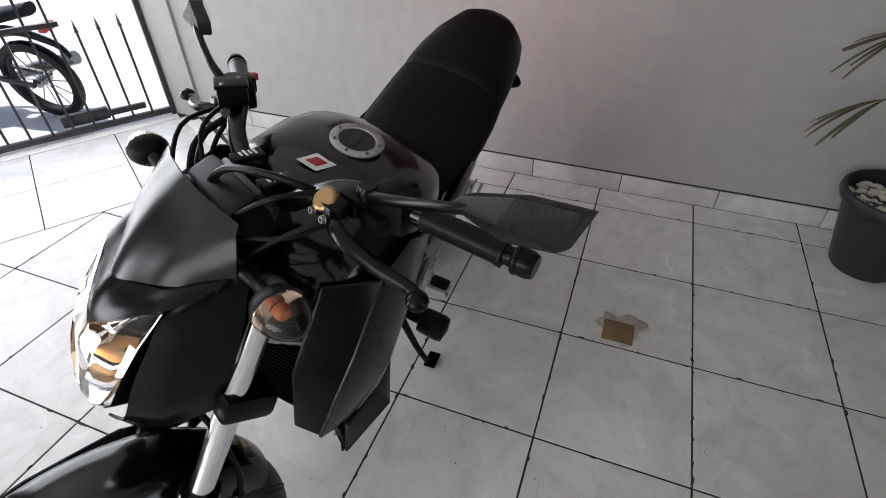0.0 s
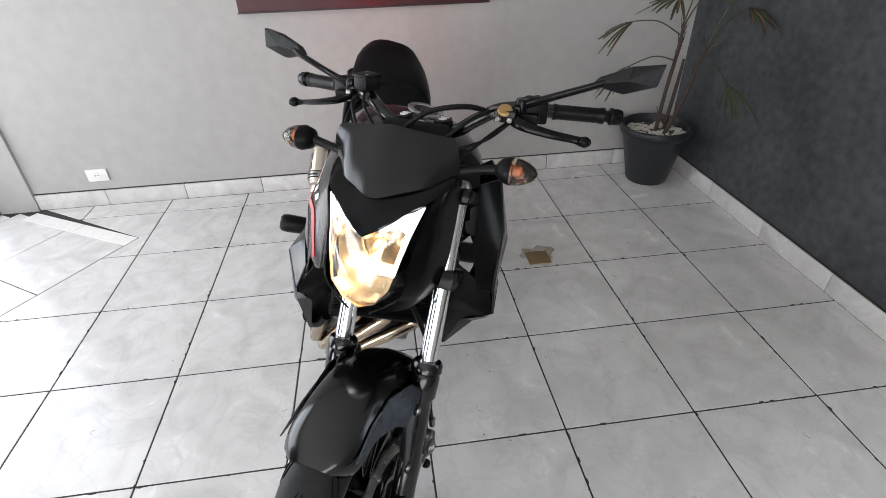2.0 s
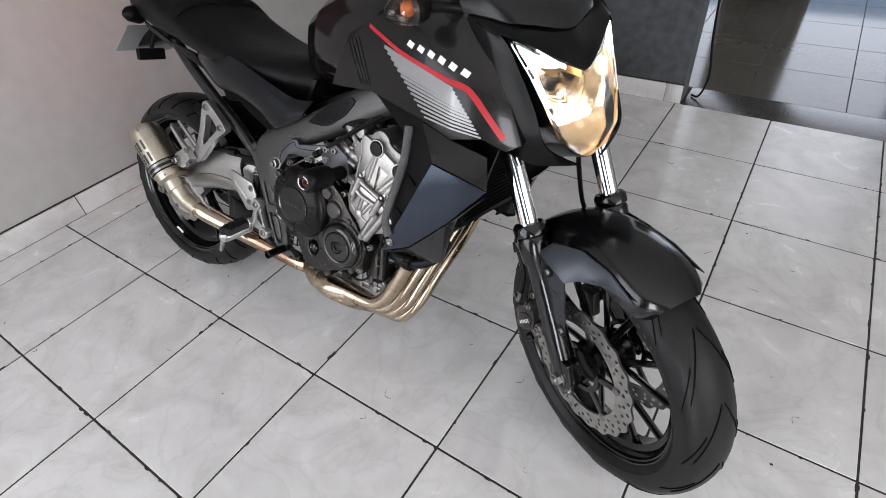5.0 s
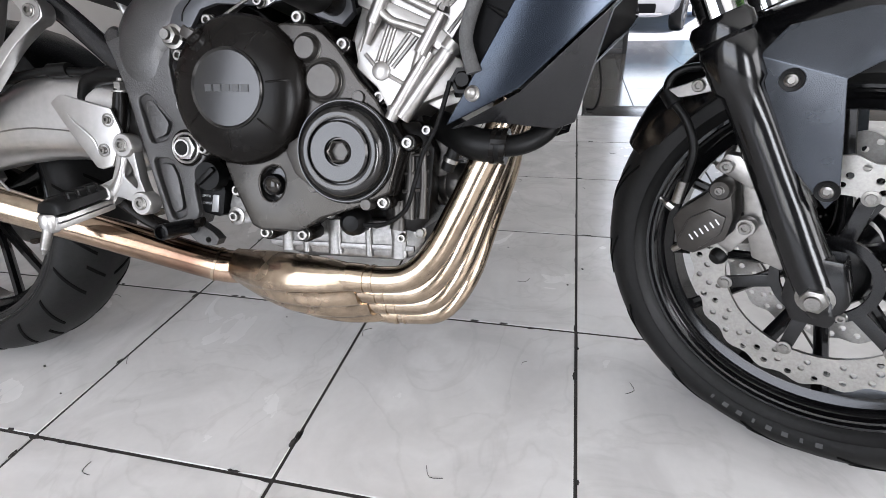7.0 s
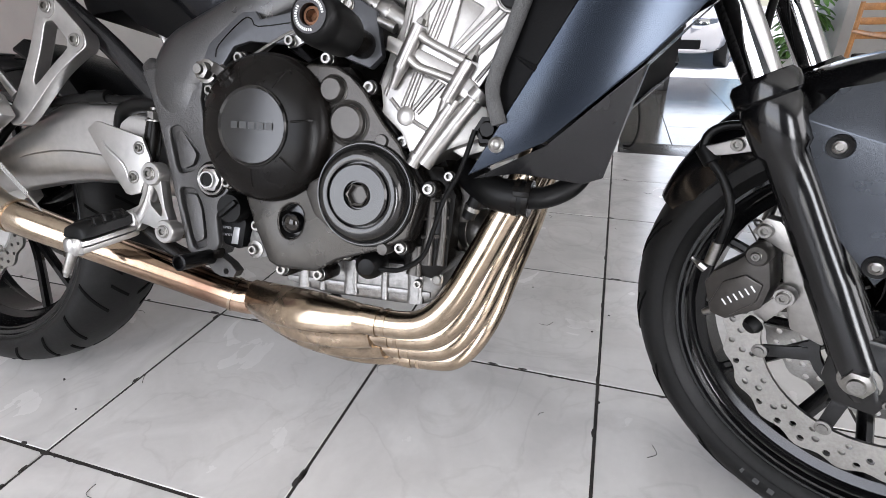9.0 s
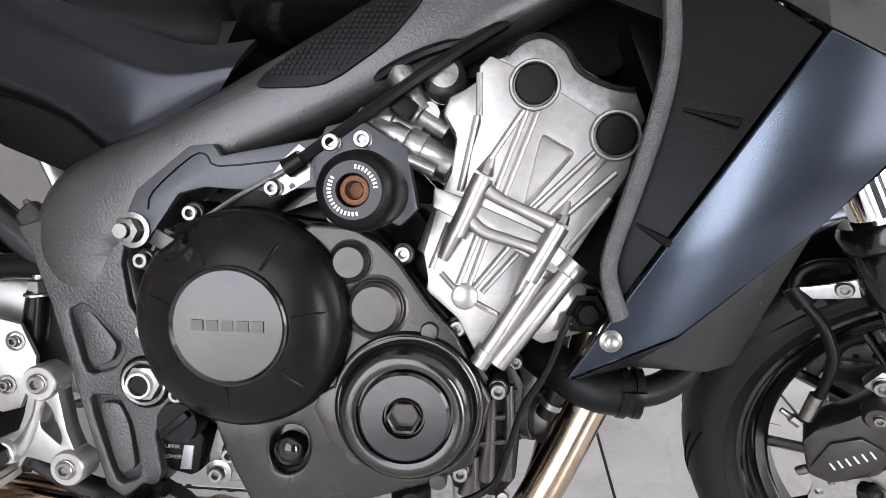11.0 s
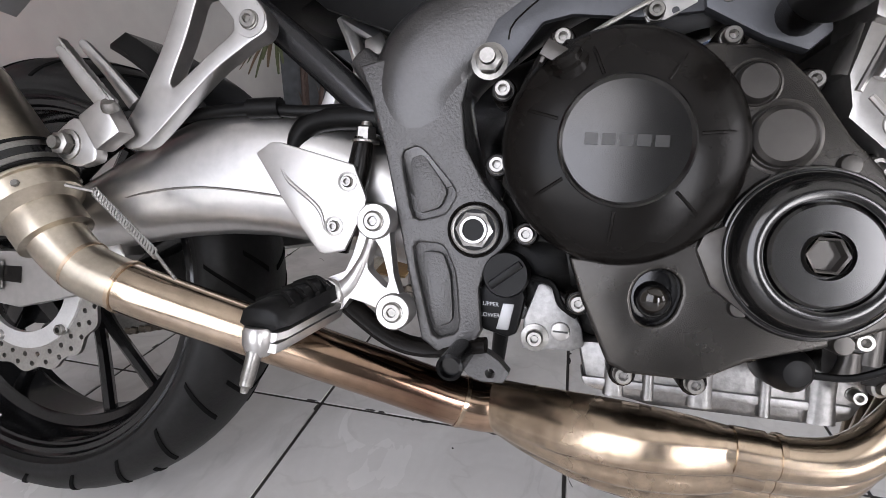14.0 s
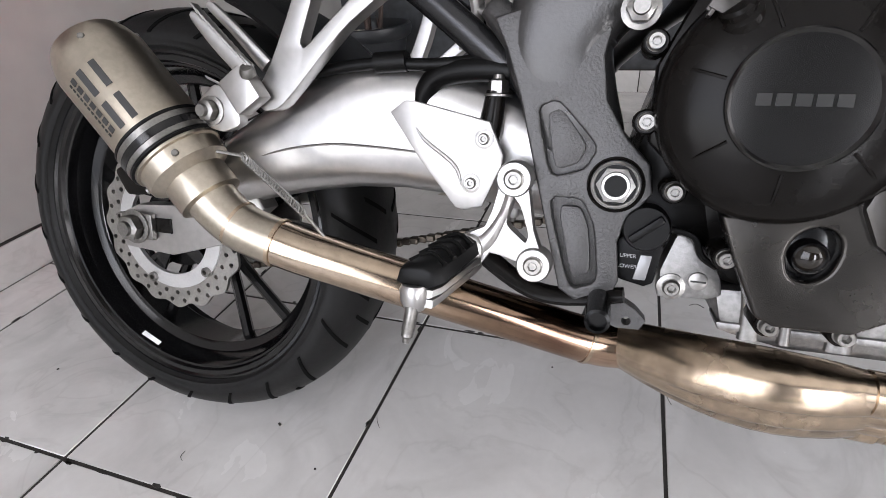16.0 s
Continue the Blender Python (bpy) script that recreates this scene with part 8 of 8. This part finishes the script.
coll = []
mouths = [pipe_mouth(k) for k in range(4)]
mid = (mouths[0] + mouths[3]) / 2
along = (mouths[3] - mouths[0]).normalized()
for f in np.linspace(0, 1, 10):
    c = Vector((0.622, -0.094, 0.249)).lerp(mid + Vector((0.012, 0, 0)), f)
    c.z -= 0.004 * math.sin(f * math.pi)
    c.y -= 0.016 * math.sin(f * math.pi)
    nrm = along.cross(Vector((1, 0, 0))).normalized()
    la = 0.0262 + (0.074 - 0.0262) * math.sin(min(1, f * 1.25) * math.pi / 2) ** 1.2
    lb = 0.0262 + 0.010 * math.sin(f * math.pi) ** 0.8 - 0.005 * f
    ring = []
    for a in np.linspace(0, 2 * math.pi, 65)[:-1]:
        u = math.copysign(abs(math.cos(a)) ** 0.7, math.cos(a))
        lobes = 1 + 0.22 * f * (math.cos(u * 4 * math.pi * 0.94) * -1)
        ring.append(c + along * la * u + nrm * lb * lobes * math.copysign(abs(math.sin(a)) ** 0.75, math.sin(a)))
    coll.append(ring)
body("collector", loft(coll), HEADER_DARK, ex, "burnt stainless exhaust collector", 60)
for k in range(4):
    yt = -0.150 + 0.088 * k
    m_ = pipe_mouth(k)
    yb, zb = m_.y, m_.z
    hp = body("header_pipe", tube([(1.035, yt, 0.50), (1.022, yt, 0.462), (1.000 + 0.005 * k, yt * 0.7 + yb * 0.3, 0.415 - 0.004 * k), (0.975 + 0.007 * k, yt * 0.35 + yb * 0.65, 0.360 - 0.010 * k), (0.948 + 0.009 * k, yt * 0.1 + yb * 0.9, 0.308 - 0.018 * k), (0.918 + 0.008 * k, yb, zb + 0.012), (0.880 + 0.006 * k, yb, zb), (m_.x - 0.02, yb, zb)], 0.0186, 20, 7), HEADER, ex, "bronzed stainless header pipe")
    body("pipe_collar", tube([(m_.x + 0.035, yb, zb - 0.001), (m_.x + 0.010, yb, zb)], 0.0204, 20), HEADER_DARK, hp)
    body("pipe_band", tube([(m_.x + 0.048, yb, zb), (m_.x + 0.0435, yb, zb)], 0.0196, 20), HEADER_DARK, hp)


# ---------------------------------------------------------------- potted palm
PX, PY = -1.70, 1.54
pot = thing("plant_pot", "dark plastic pot with white pebbles beside the corner", "pot", pose(PX, PY, 0) @ Matrix.Diagonal((1.12, 1.12, 1.04, 1)))
part("pot_body", lathe([(0, 0.0), (0.100, 0.0), (0.106, 0.008), (0.152, 0.24), (0.160, 0.275), (0.174, 0.285), (0.182, 0.308), (0.178, 0.328), (0.168, 0.332), (0.158, 0.315), (0.156, 0.285), (0.0, 0.28)], (0, 0, 0), (0, 0, 1), 44), POT, pot)
rng = random.Random(4)
stones = []
for k in range(190):
    r, a = 0.150 * math.sqrt(rng.random()), rng.random() * 6.283
    s = 0.008 + 0.009 * rng.random()
    st = bmesh.new()
    bmesh.ops.create_icosphere(st, subdivisions=1, radius=s)
    bmesh.ops.scale(st, vec=(1, 0.8 + 0.4 * rng.random(), 0.6), verts=st.verts)
    stones.append(moved(st, Matrix.Translation((r * math.cos(a), r * math.sin(a), 0.283 + 0.006 * rng.random())) @ pose(0, 0, 0, 0, 0, 360 * rng.random())))
tagged(part("pebbles", bm_join(*stones), PEBBLE, pot, "small white pebbles"), kind="stuff")

palm = thing("palm_plant", "thin lady palm with drooping dry-tipped fan leaves", "plant", pose(PX, PY, 0.275))
STEMS = (((0.0, 0.0, 0.0), (-0.01, 0.02, 0.25), (0.0, 0.035, 0.46), (-0.005, 0.04, 0.62)), ((0.04, 0.03, 0.0), (0.05, 0.10, 0.22), (0.05, 0.14, 0.40), (0.045, 0.17, 0.50)), ((-0.02, 0.06, 0.0), (-0.03, 0.09, 0.25), (-0.03, 0.10, 0.42)))
for pts in STEMS:
    part("stem", tube(pts, [0.0115, 0.0105, 0.0095, 0.007], 10), STALK, palm)
rags = []
for k in range(46):
    pts = STEMS[k % 2]
    t = rng.random()
    i = min(int(t * 3), 2)
    p = Vector(pts[i]).lerp(Vector(pts[i + 1]), t * 3 - i)
    a = rng.random() * 6.283
    o = Vector((math.cos(a), math.sin(a), 0)) * 0.009
    rags.append(tube([p + o, p + o * 1.6 + Vector((0, 0, 0.03)), p + o * (2.2 + rng.random()) + Vector((0, 0, 0.055))], [0.003, 0.002, 0.0006], 5, 2))
tagged(part("stem_fibre", bm_join(*rags), STALK, palm, "ragged brown fibre"), kind="stuff")


def leaflet(p, d, length, width, droop):
    d = Vector(d).normalized()
    side = d.cross(Vector((0, 0, 1))).normalized()
    b = bmesh.new()
    rows = []
    n = 7
    for k in range(n + 1):
        t = k / n
        c = Vector(p) + d * length * t + Vector((0, 0, -droop * t * t * length))
        w = width * (0.35 + 1.1 * math.sin(min(1, t * 1.6) * math.pi / 2) - (0.75 * max(0, t - 0.75) / 0.25))
        rows.append([b.verts.new(c - side * w / 2), b.verts.new(c + Vector((0, 0, -0.25 * w))), b.verts.new(c + side * w / 2), b.verts.new(c + Vector((0, 0, -0.25 * w - 0.0008)))])
    skin(b, rows)
    return b


FRONDS = (  # start height on stem, direction, petiole length, rise, leaflets, spread, droop
    (0, 0.55, (-0.1, -1.0, 0), 0.27, 0.08, 10, 70, 0.55), (0, 0.42, (0.1, -1.0, 0), 0.27, 0.0, 8, 60, 0.9), (0, 0.62, (0.35, -0.6, 0), 0.10, 0.12, 9, 90, 0.7),
    (0, 0.62, (-0.3, 0.5, 0), 0.12, 0.22, 8, 80, 0.5), (0, 0.60, (0.6, 0.25, 0), 0.14, 0.20, 7, 70, 0.7), (0, 0.62, (-0.5, -0.3, 0), 0.12, 0.26, 8, 80, 0.5),
    (1, 0.48, (0.7, 0.8, 0), 0.20, 0.08, 8, 70, 0.6), (1, 0.50, (0.9, 0.1, 0), 0.22, 0.22, 8, 70, 0.5), (1, 0.40, (0.8, -0.1, 0), 0.30, -0.02, 6, 60, 0.8), (1, 0.5, (0.1, 0.4, 0), 0.12, 0.34, 8, 90, 0.4))
for n_, (stem_i, h, d, length, rise, count, spread, droop) in enumerate(FRONDS):
    pts = STEMS[stem_i]
    top = Vector(pts[-1])
    p0 = Vector((top.x, top.y, h))
    d = Vector(d).normalized()
    p1 = p0 + d * length + Vector((0, 0, rise))
    leaf = part("frond", tube([p0, p0.lerp(p1, 0.5) + Vector((0, 0, 0.035)), p1], [0.0042, 0.0032, 0.0028], 6), LEAF, palm)
    base_a = math.atan2(d.y, d.x)
    for k in range(count):
        a = base_a + radians(spread) * (k / (count - 1) - 0.5) + rng.uniform(-0.05, 0.05)
        dd = Vector((math.cos(a), math.sin(a), rng.uniform(-0.25, 0.25) - (0.25 if rise < 0.1 else 0)))
        part("leaflet", leaflet(p1, dd, rng.uniform(0.14, 0.21), rng.uniform(0.008, 0.0125), 0.45 * droop + rng.uniform(-0.1, 0.2)), LEAF if rng.random() < 0.6 else LEAF_DRY, leaf)

# ---------------------------------------------------------------- broken spot in the floor
hole = thing("floor_box", "brown square cover in a broken patch of the floor", "floor box", pose(-0.965, 0.635, 0))
rim = bmesh.new()
edge = []
for k, a in enumerate(np.linspace(0, 2 * math.pi, 27)[:-1]):
    r = (0.078 + 0.018 * math.sin(3 * a + 1.0) + 0.010 * math.sin(7 * a)) * (1.1 if 1.0 < a < 4.0 else 0.92)
    edge.append((r * math.cos(a) - 0.02, r * math.sin(a) + 0.008))
outer = [rim.verts.new((x, y, 0.0005)) for x, y in edge]
top_ = [rim.verts.new((x * 0.93, y * 0.93, 0.004 + 0.002 * math.sin(5 * i))) for i, (x, y) in enumerate(edge)]
inn = [rim.verts.new((x * 0.45, y * 0.45, 0.0025)) for x, y in edge]
skin(rim, [outer, top_, inn], False)
rim.faces.new(inn)
part("mortar_patch", rim, MORTAR, hole, "pale broken mortar")
part("box_cover", span((-0.045, -0.052, 0.001), (0.052, 0.055, 0.0085), 0.001), BROWN, hole, "flat brown cover")

# ---------------------------------------------------------------- chips along the joints and dirt on the floor
rng = random.Random(11)
chips = []
for k in range(520):
    i, j = rng.randint(-4, 3), rng.randint(-4, 3)
    t = rng.random() * S
    along_x = rng.random() < 0.6
    x, y = (i * S + t, j * S + rng.choice((-1, 1)) * 0.0034) if along_x else (i * S + rng.choice((-1, 1)) * 0.0034, j * S + t)
    if x < BACK + 0.05 or y > DARK_Y - 0.05 or (x < -0.9 and y < -1.2):
        continue
    n = rng.randint(5, 7)
    lx, ly = (rng.uniform(0.004, 0.016), rng.uniform(0.0015, 0.0045)) if along_x else (rng.uniform(0.0015, 0.0045), rng.uniform(0.004, 0.016))
    b = bmesh.new()
    b.faces.new([b.verts.new((x + lx * rng.uniform(0.6, 1) * math.cos(a), y + ly * rng.uniform(0.6, 1) * math.sin(a), 0.0005)) for a in np.linspace(0, 2 * math.pi, n + 1)[:-1]])
    got = bmesh.ops.extrude_face_region(b, geom=b.faces[:])
    bmesh.ops.translate(b, vec=(0, 0, -0.0012), verts=[v for v in got["geom"] if isinstance(v, bmesh.types.BMVert)])
    chips.append(b)
tagged(new("joint_chips", mesh_of("joint_chips", bm_join(*chips), GROUT)), "dark chipped edges along the tile joints", "chips", kind="stuff")
specks = []
for k in range(90):
    x, y = rng.uniform(-1.6, 0.9), rng.uniform(-1.2, 1.2)
    if rng.random() < 0.45:
        a, l_ = rng.random() * 6.28, rng.uniform(0.012, 0.035)
        p, bend = Vector((x, y, 0.0012)), rng.uniform(-0.012, 0.012)
        d = Vector((math.cos(a), math.sin(a), 0))
        specks.append(tube([p, p + d * l_ * 0.5 + Vector((-d.y, d.x, 0)) * bend, p + d * l_], 0.0005, 4, 3))
    else:
        specks.append(box((x, y, 0.001), (rng.uniform(0.002, 0.006), rng.uniform(0.002, 0.004), 0.0015), 0, pose(0, 0, 0, 0, 0, rng.random() * 360)))
tagged(new("floor_dirt", mesh_of("floor_dirt", bm_join(*specks), GROUT)), "small dark specks and hairs on the tiles", "dirt", kind="stuff")

# ---------------------------------------------------------------- showroom and street beyond
car = thing("parked_car", "silver-white hatchback parked in the street", "car", pose(0.60, 8.15, -0.31, 0, 0, -18))
rings = []
for y, zt, zb, half in ((0.0, 0.62, 0.28, 0.70), (0.05, 0.72, 0.22, 0.80), (0.35, 0.84, 0.20, 0.84), (0.9, 0.95, 0.20, 0.86), (3.2, 0.98, 0.20, 0.86), (3.7, 0.9, 0.25, 0.8)):
    rings.append([(x, y_, z) for x, y_, z in [(p[1], y, p[2]) for p in oval(0, zt, zb, half, 24, 4.5)]])
part("car_body", loft(rings), CAR_WHITE, car, "", 50)
rings = []
for y, zt, zb, half in ((0.85, 0.98, 0.9, 0.68), (1.45, 1.42, 0.9, 0.62), (2.9, 1.45, 0.9, 0.62), (3.6, 1.0, 0.9, 0.62)):
    rings.append([(p[1], y, p[2]) for p in oval(0, zt, zb, half, 24, 4.0)])
part("cabin", loft(rings), TANK_PAINT, car, "dark glazed cabin", 50)
part("roof", box((0, 2.15, 1.44), (1.1, 1.3, 0.05), 0.02), CAR_WHITE, car)
for s in (-1, 1):
    part("headlamp", box((s * 0.55, 0.07, 0.63), (0.38, 0.14, 0.15), 0.05, Matrix.Rotation(s * radians(14), 4, "Z")), CHROME, car)
    for y in (0.62, 3.0):
        wh = part("wheel", lathe([(0.2, -0.09), (0.29, -0.09), (0.305, -0.06), (0.305, 0.06), (0.29, 0.09), (0.2, 0.09)], (s * 0.78, y, 0.305), (s, 0, 0), 32), RUBBER, car)
        part("wheel_rim", lathe([(0.2, 0.085), (0.19, 0.06), (0.06, 0.05), (0.05, 0.07), (0, 0.07)], (s * 0.78, y, 0.305), (s, 0, 0), 24), STEEL, wh)
    part("mirror", box((s * 0.95, 1.15, 0.98), (0.14, 0.08, 0.1), 0.03), CAR_WHITE, car)
part("grille", box((0, -0.004, 0.60), (0.62, 0.03, 0.05), 0.01), PLASTIC, car)
part("lower_grille", box((0, 0.002, 0.35), (1.1, 0.05, 0.13), 0.03), PLASTIC, car)
for dz in (-0.012, 0.012):
    part("grille_bar", box((0, -0.012, 0.60 + dz), (0.60, 0.03, 0.008), 0.002), CHROME, car)
part("bumper_trim", box((0, 0.0, 0.27), (1.3, 0.06, 0.03), 0.01), CAR_WHITE, car)

door = thing("door_frame", "dark metal frame standing beside the street opening", "door frame", pose(0.36, 3.86, -0.0055))
part("upright", span((0.0, -0.02, 0), (0.035, 0.02, 2.1), 0.003), IRON, door)
part("upright", span((-0.55, -0.02, 0), (-0.515, 0.02, 2.1), 0.003), IRON, door)
part("rail", span((-0.515, -0.02, 0.0), (0.0, 0.02, 0.04), 0.003), IRON, door)
part("rail", span((-0.515, -0.02, 2.06), (0.0, 0.02, 2.1), 0.003), IRON, door)
part("inner_panel", span((-0.515, -0.006, 0.04), (0.0, 0.006, 2.06)), GREY_PAINT, door)

chair = thing("wooden_chair", "varnished orange-brown bamboo armchair against the pale wall", "chair", pose(1.66, 3.33, -0.006, 0, 0, 18) @ Matrix.Scale(0.72, 4))
for x, y, h in ((-0.26, -0.25, 0.62), (0.26, -0.25, 0.62), (-0.26, 0.25, 0.9), (0.26, 0.25, 0.9)):
    part("leg", tube([(x * 1.12, y * 1.08, 0), (x, y, 0.42), (x * 0.98, y, h)], [0.02, 0.022, 0.02], 10), WOOD, chair)
part("seat", box((0, 0, 0.40), (0.54, 0.52, 0.05), 0.015), WOOD, chair)
part("seat_cushion", box((0, 0, 0.445), (0.48, 0.46, 0.05), 0.02), LEATHER, chair)
for s in (-1, 1):
    part("armrest", tube([(s * 0.26, -0.28, 0.63), (s * 0.265, 0, 0.64), (s * 0.26, 0.26, 0.66)], [0.022, 0.024, 0.02], 10, flat=0.7), WOOD, chair)
    part("side_rail", tube([(s * 0.275, -0.26, 0.2), (s * 0.275, 0.26, 0.2)], 0.012, 8), WOOD, chair)
part("front_rail", tube([(-0.28, -0.26, 0.26), (0.28, -0.26, 0.26)], 0.013, 8), WOOD, chair)
for z in (0.62, 0.74, 0.86):
    part("back_slat", box((0, 0.25, z), (0.5, 0.02, 0.06), 0.006), WOOD, chair)
cable = thing("cable", "black cable hanging beside the baseboard corner", "cable", pose(0.06, 1.87, 0))
part("cable_run", tube([(0, 0.02, 0.55), (0.02, 0.03, 0.3), (0.05, 0.02, 0.12), (0.03, 0.0, 0.02), (-0.01, 0.03, 0.003)], 0.006, 8), RUBBER_SOFT, cable)
bush = thing("potted_shrub", "small leafy shrub in a pale pot by the street opening", "plant", pose(1.30, 4.12, -0.006))
part("shrub_pot", lathe([(0, 0), (0.09, 0), (0.13, 0.22), (0.14, 0.24), (0.125, 0.24), (0.12, 0.2), (0, 0.2)], (0, 0, 0), (0, 0, 1), 24), SOCKET_WHITE, bush)
for k in range(150):
    a, r, h = rng.random() * 6.283, rng.uniform(0.02, 0.24), rng.uniform(0.24, 0.72)
    part("shrub_leaf", leaflet((r * 0.5 * math.cos(a), r * 0.5 * math.sin(a), h), (math.cos(a), math.sin(a), rng.uniform(0.0, 0.9)), rng.uniform(0.09, 0.17), 0.034, 0.7), LEAF_FRESH, bush)


# ---------------------------------------------------------------- floor tiles, piece by piece
floor_ob, lower_ob = bpy.data.objects["floor"], bpy.data.objects["floor_lower"]
J = 0.0028
whole = mesh_of("floor_tile", slab([Vector((J, J)), Vector((S - J, J)), Vector((S - J, S - J)), Vector((J, S - J))], -0.0055, 0.0), TILE)
inward = Vector((GATE_IN.x, GATE_IN.y))
g0 = Vector((GATE0.x, GATE0.y)) + inward * 0.10
for i in range(-5, 10):
    for j in range(-11, 4):
        sq = [Vector((i * S + J, j * S + J)), Vector(((i + 1) * S - J, j * S + J)), Vector(((i + 1) * S - J, (j + 1) * S - J)), Vector((i * S + J, (j + 1) * S - J))]
        cuts = []
        first = clip(sq, CORNER - nA * 0.004, nA, -1)
        if len(first) > 2:
            cuts.append(first)
        second = clip(sq, CORNER - nA * 0.004, nA, 1)
        if len(second) > 2:
            second = clip(second, CORNER - nB * 0.004, nB, -1)
            if len(second) > 2:
                cuts.append(second)
        taken = clip(sq, CORNER - nA * 0.004, nA, 1)
        taken = clip(taken, CORNER - nB * 0.004, nB, 1) if len(taken) > 2 else taken
        if len(taken) < 3 or area_of(taken) < 1e-6:
            cuts = [sq]
        for poly in cuts:
            for o, n in ((Vector((BACK + 0.014, 0)), Vector((1, 0))), (Vector((0, DARK_Y - 0.001)), Vector((0, -1))), (g0, inward), (Vector((0, FRONT_Y + 0.02)), Vector((0, 1)))):
                poly = clip(poly, o, n, 1) if len(poly) > 2 else poly
            if len(poly) < 3 or area_of(poly) < 0.0008:
                continue
            if area_of(poly) > 0.999 * (S - 2 * J) ** 2:
                ob = new("floor_tile", whole)
                ob.location = (i * S, j * S, 0)
            else:
                ob = new("floor_tile", mesh_of("floor_tile", slab(poly, -0.0055, 0.0), TILE))
            ob.parent = floor_ob
# skew field: marble edging and tiles that run with the gate
w_ = 0.085
for k in range(2):
    p = CORNER + dA * 0.40 * k
    q = CORNER + dA * (0.40 * (k + 1) - 0.003)
    poly = [p, q, q + dB * w_, p + dB * w_]
    ob = new("edging_tile", mesh_of("edging_tile", slab(poly, -0.0055, 0.0012), MARBLE))
    ob.parent = floor_ob
for u in range(0, 9):
    for v in range(0, 3):
        a0, a1 = w_ + 0.003 + u * S, w_ + (u + 1) * S - 0.002
        b0, b1 = v * S + 0.002, (v + 1) * S - 0.002
        poly = [CORNER + dB * a + nB * c for a, c in ((a0, b0), (a1, b0), (a1, b1), (a0, b1))]
        for o, n in ((g0, inward), (Vector((0, FRONT_Y + 0.02)), Vector((0, 1))), (Vector((BACK + 0.014, 0)), Vector((1, 0))), (Vector((4.49, 0)), Vector((-1, 0)))):
            poly = clip(poly, o, n, 1) if len(poly) > 2 else poly
        if len(poly) > 2 and area_of(poly) > 0.001:
            ob = new("floor_tile", mesh_of("floor_tile", slab(poly, -0.0055, 0.0), TILE))
            ob.parent = floor_ob
gloss = mesh_of("polished_tile", slab([Vector((0.0015, 0.0015)), Vector((S - 0.0015, 0.0015)), Vector((S - 0.0015, S - 0.0015)), Vector((0.0015, S - 0.0015))], -0.0115, -0.006), TILE_GLOSS)
for i in range(-2, 10):
    for j in range(0, 6):
        if DARK_Y + 0.242 + (j + 1) * S > 4.75:
            continue
        ob = new("polished_tile", gloss)
        ob.location = (i * S + 0.29, DARK_Y + 0.242 + j * S, 0)
        ob.parent = lower_ob
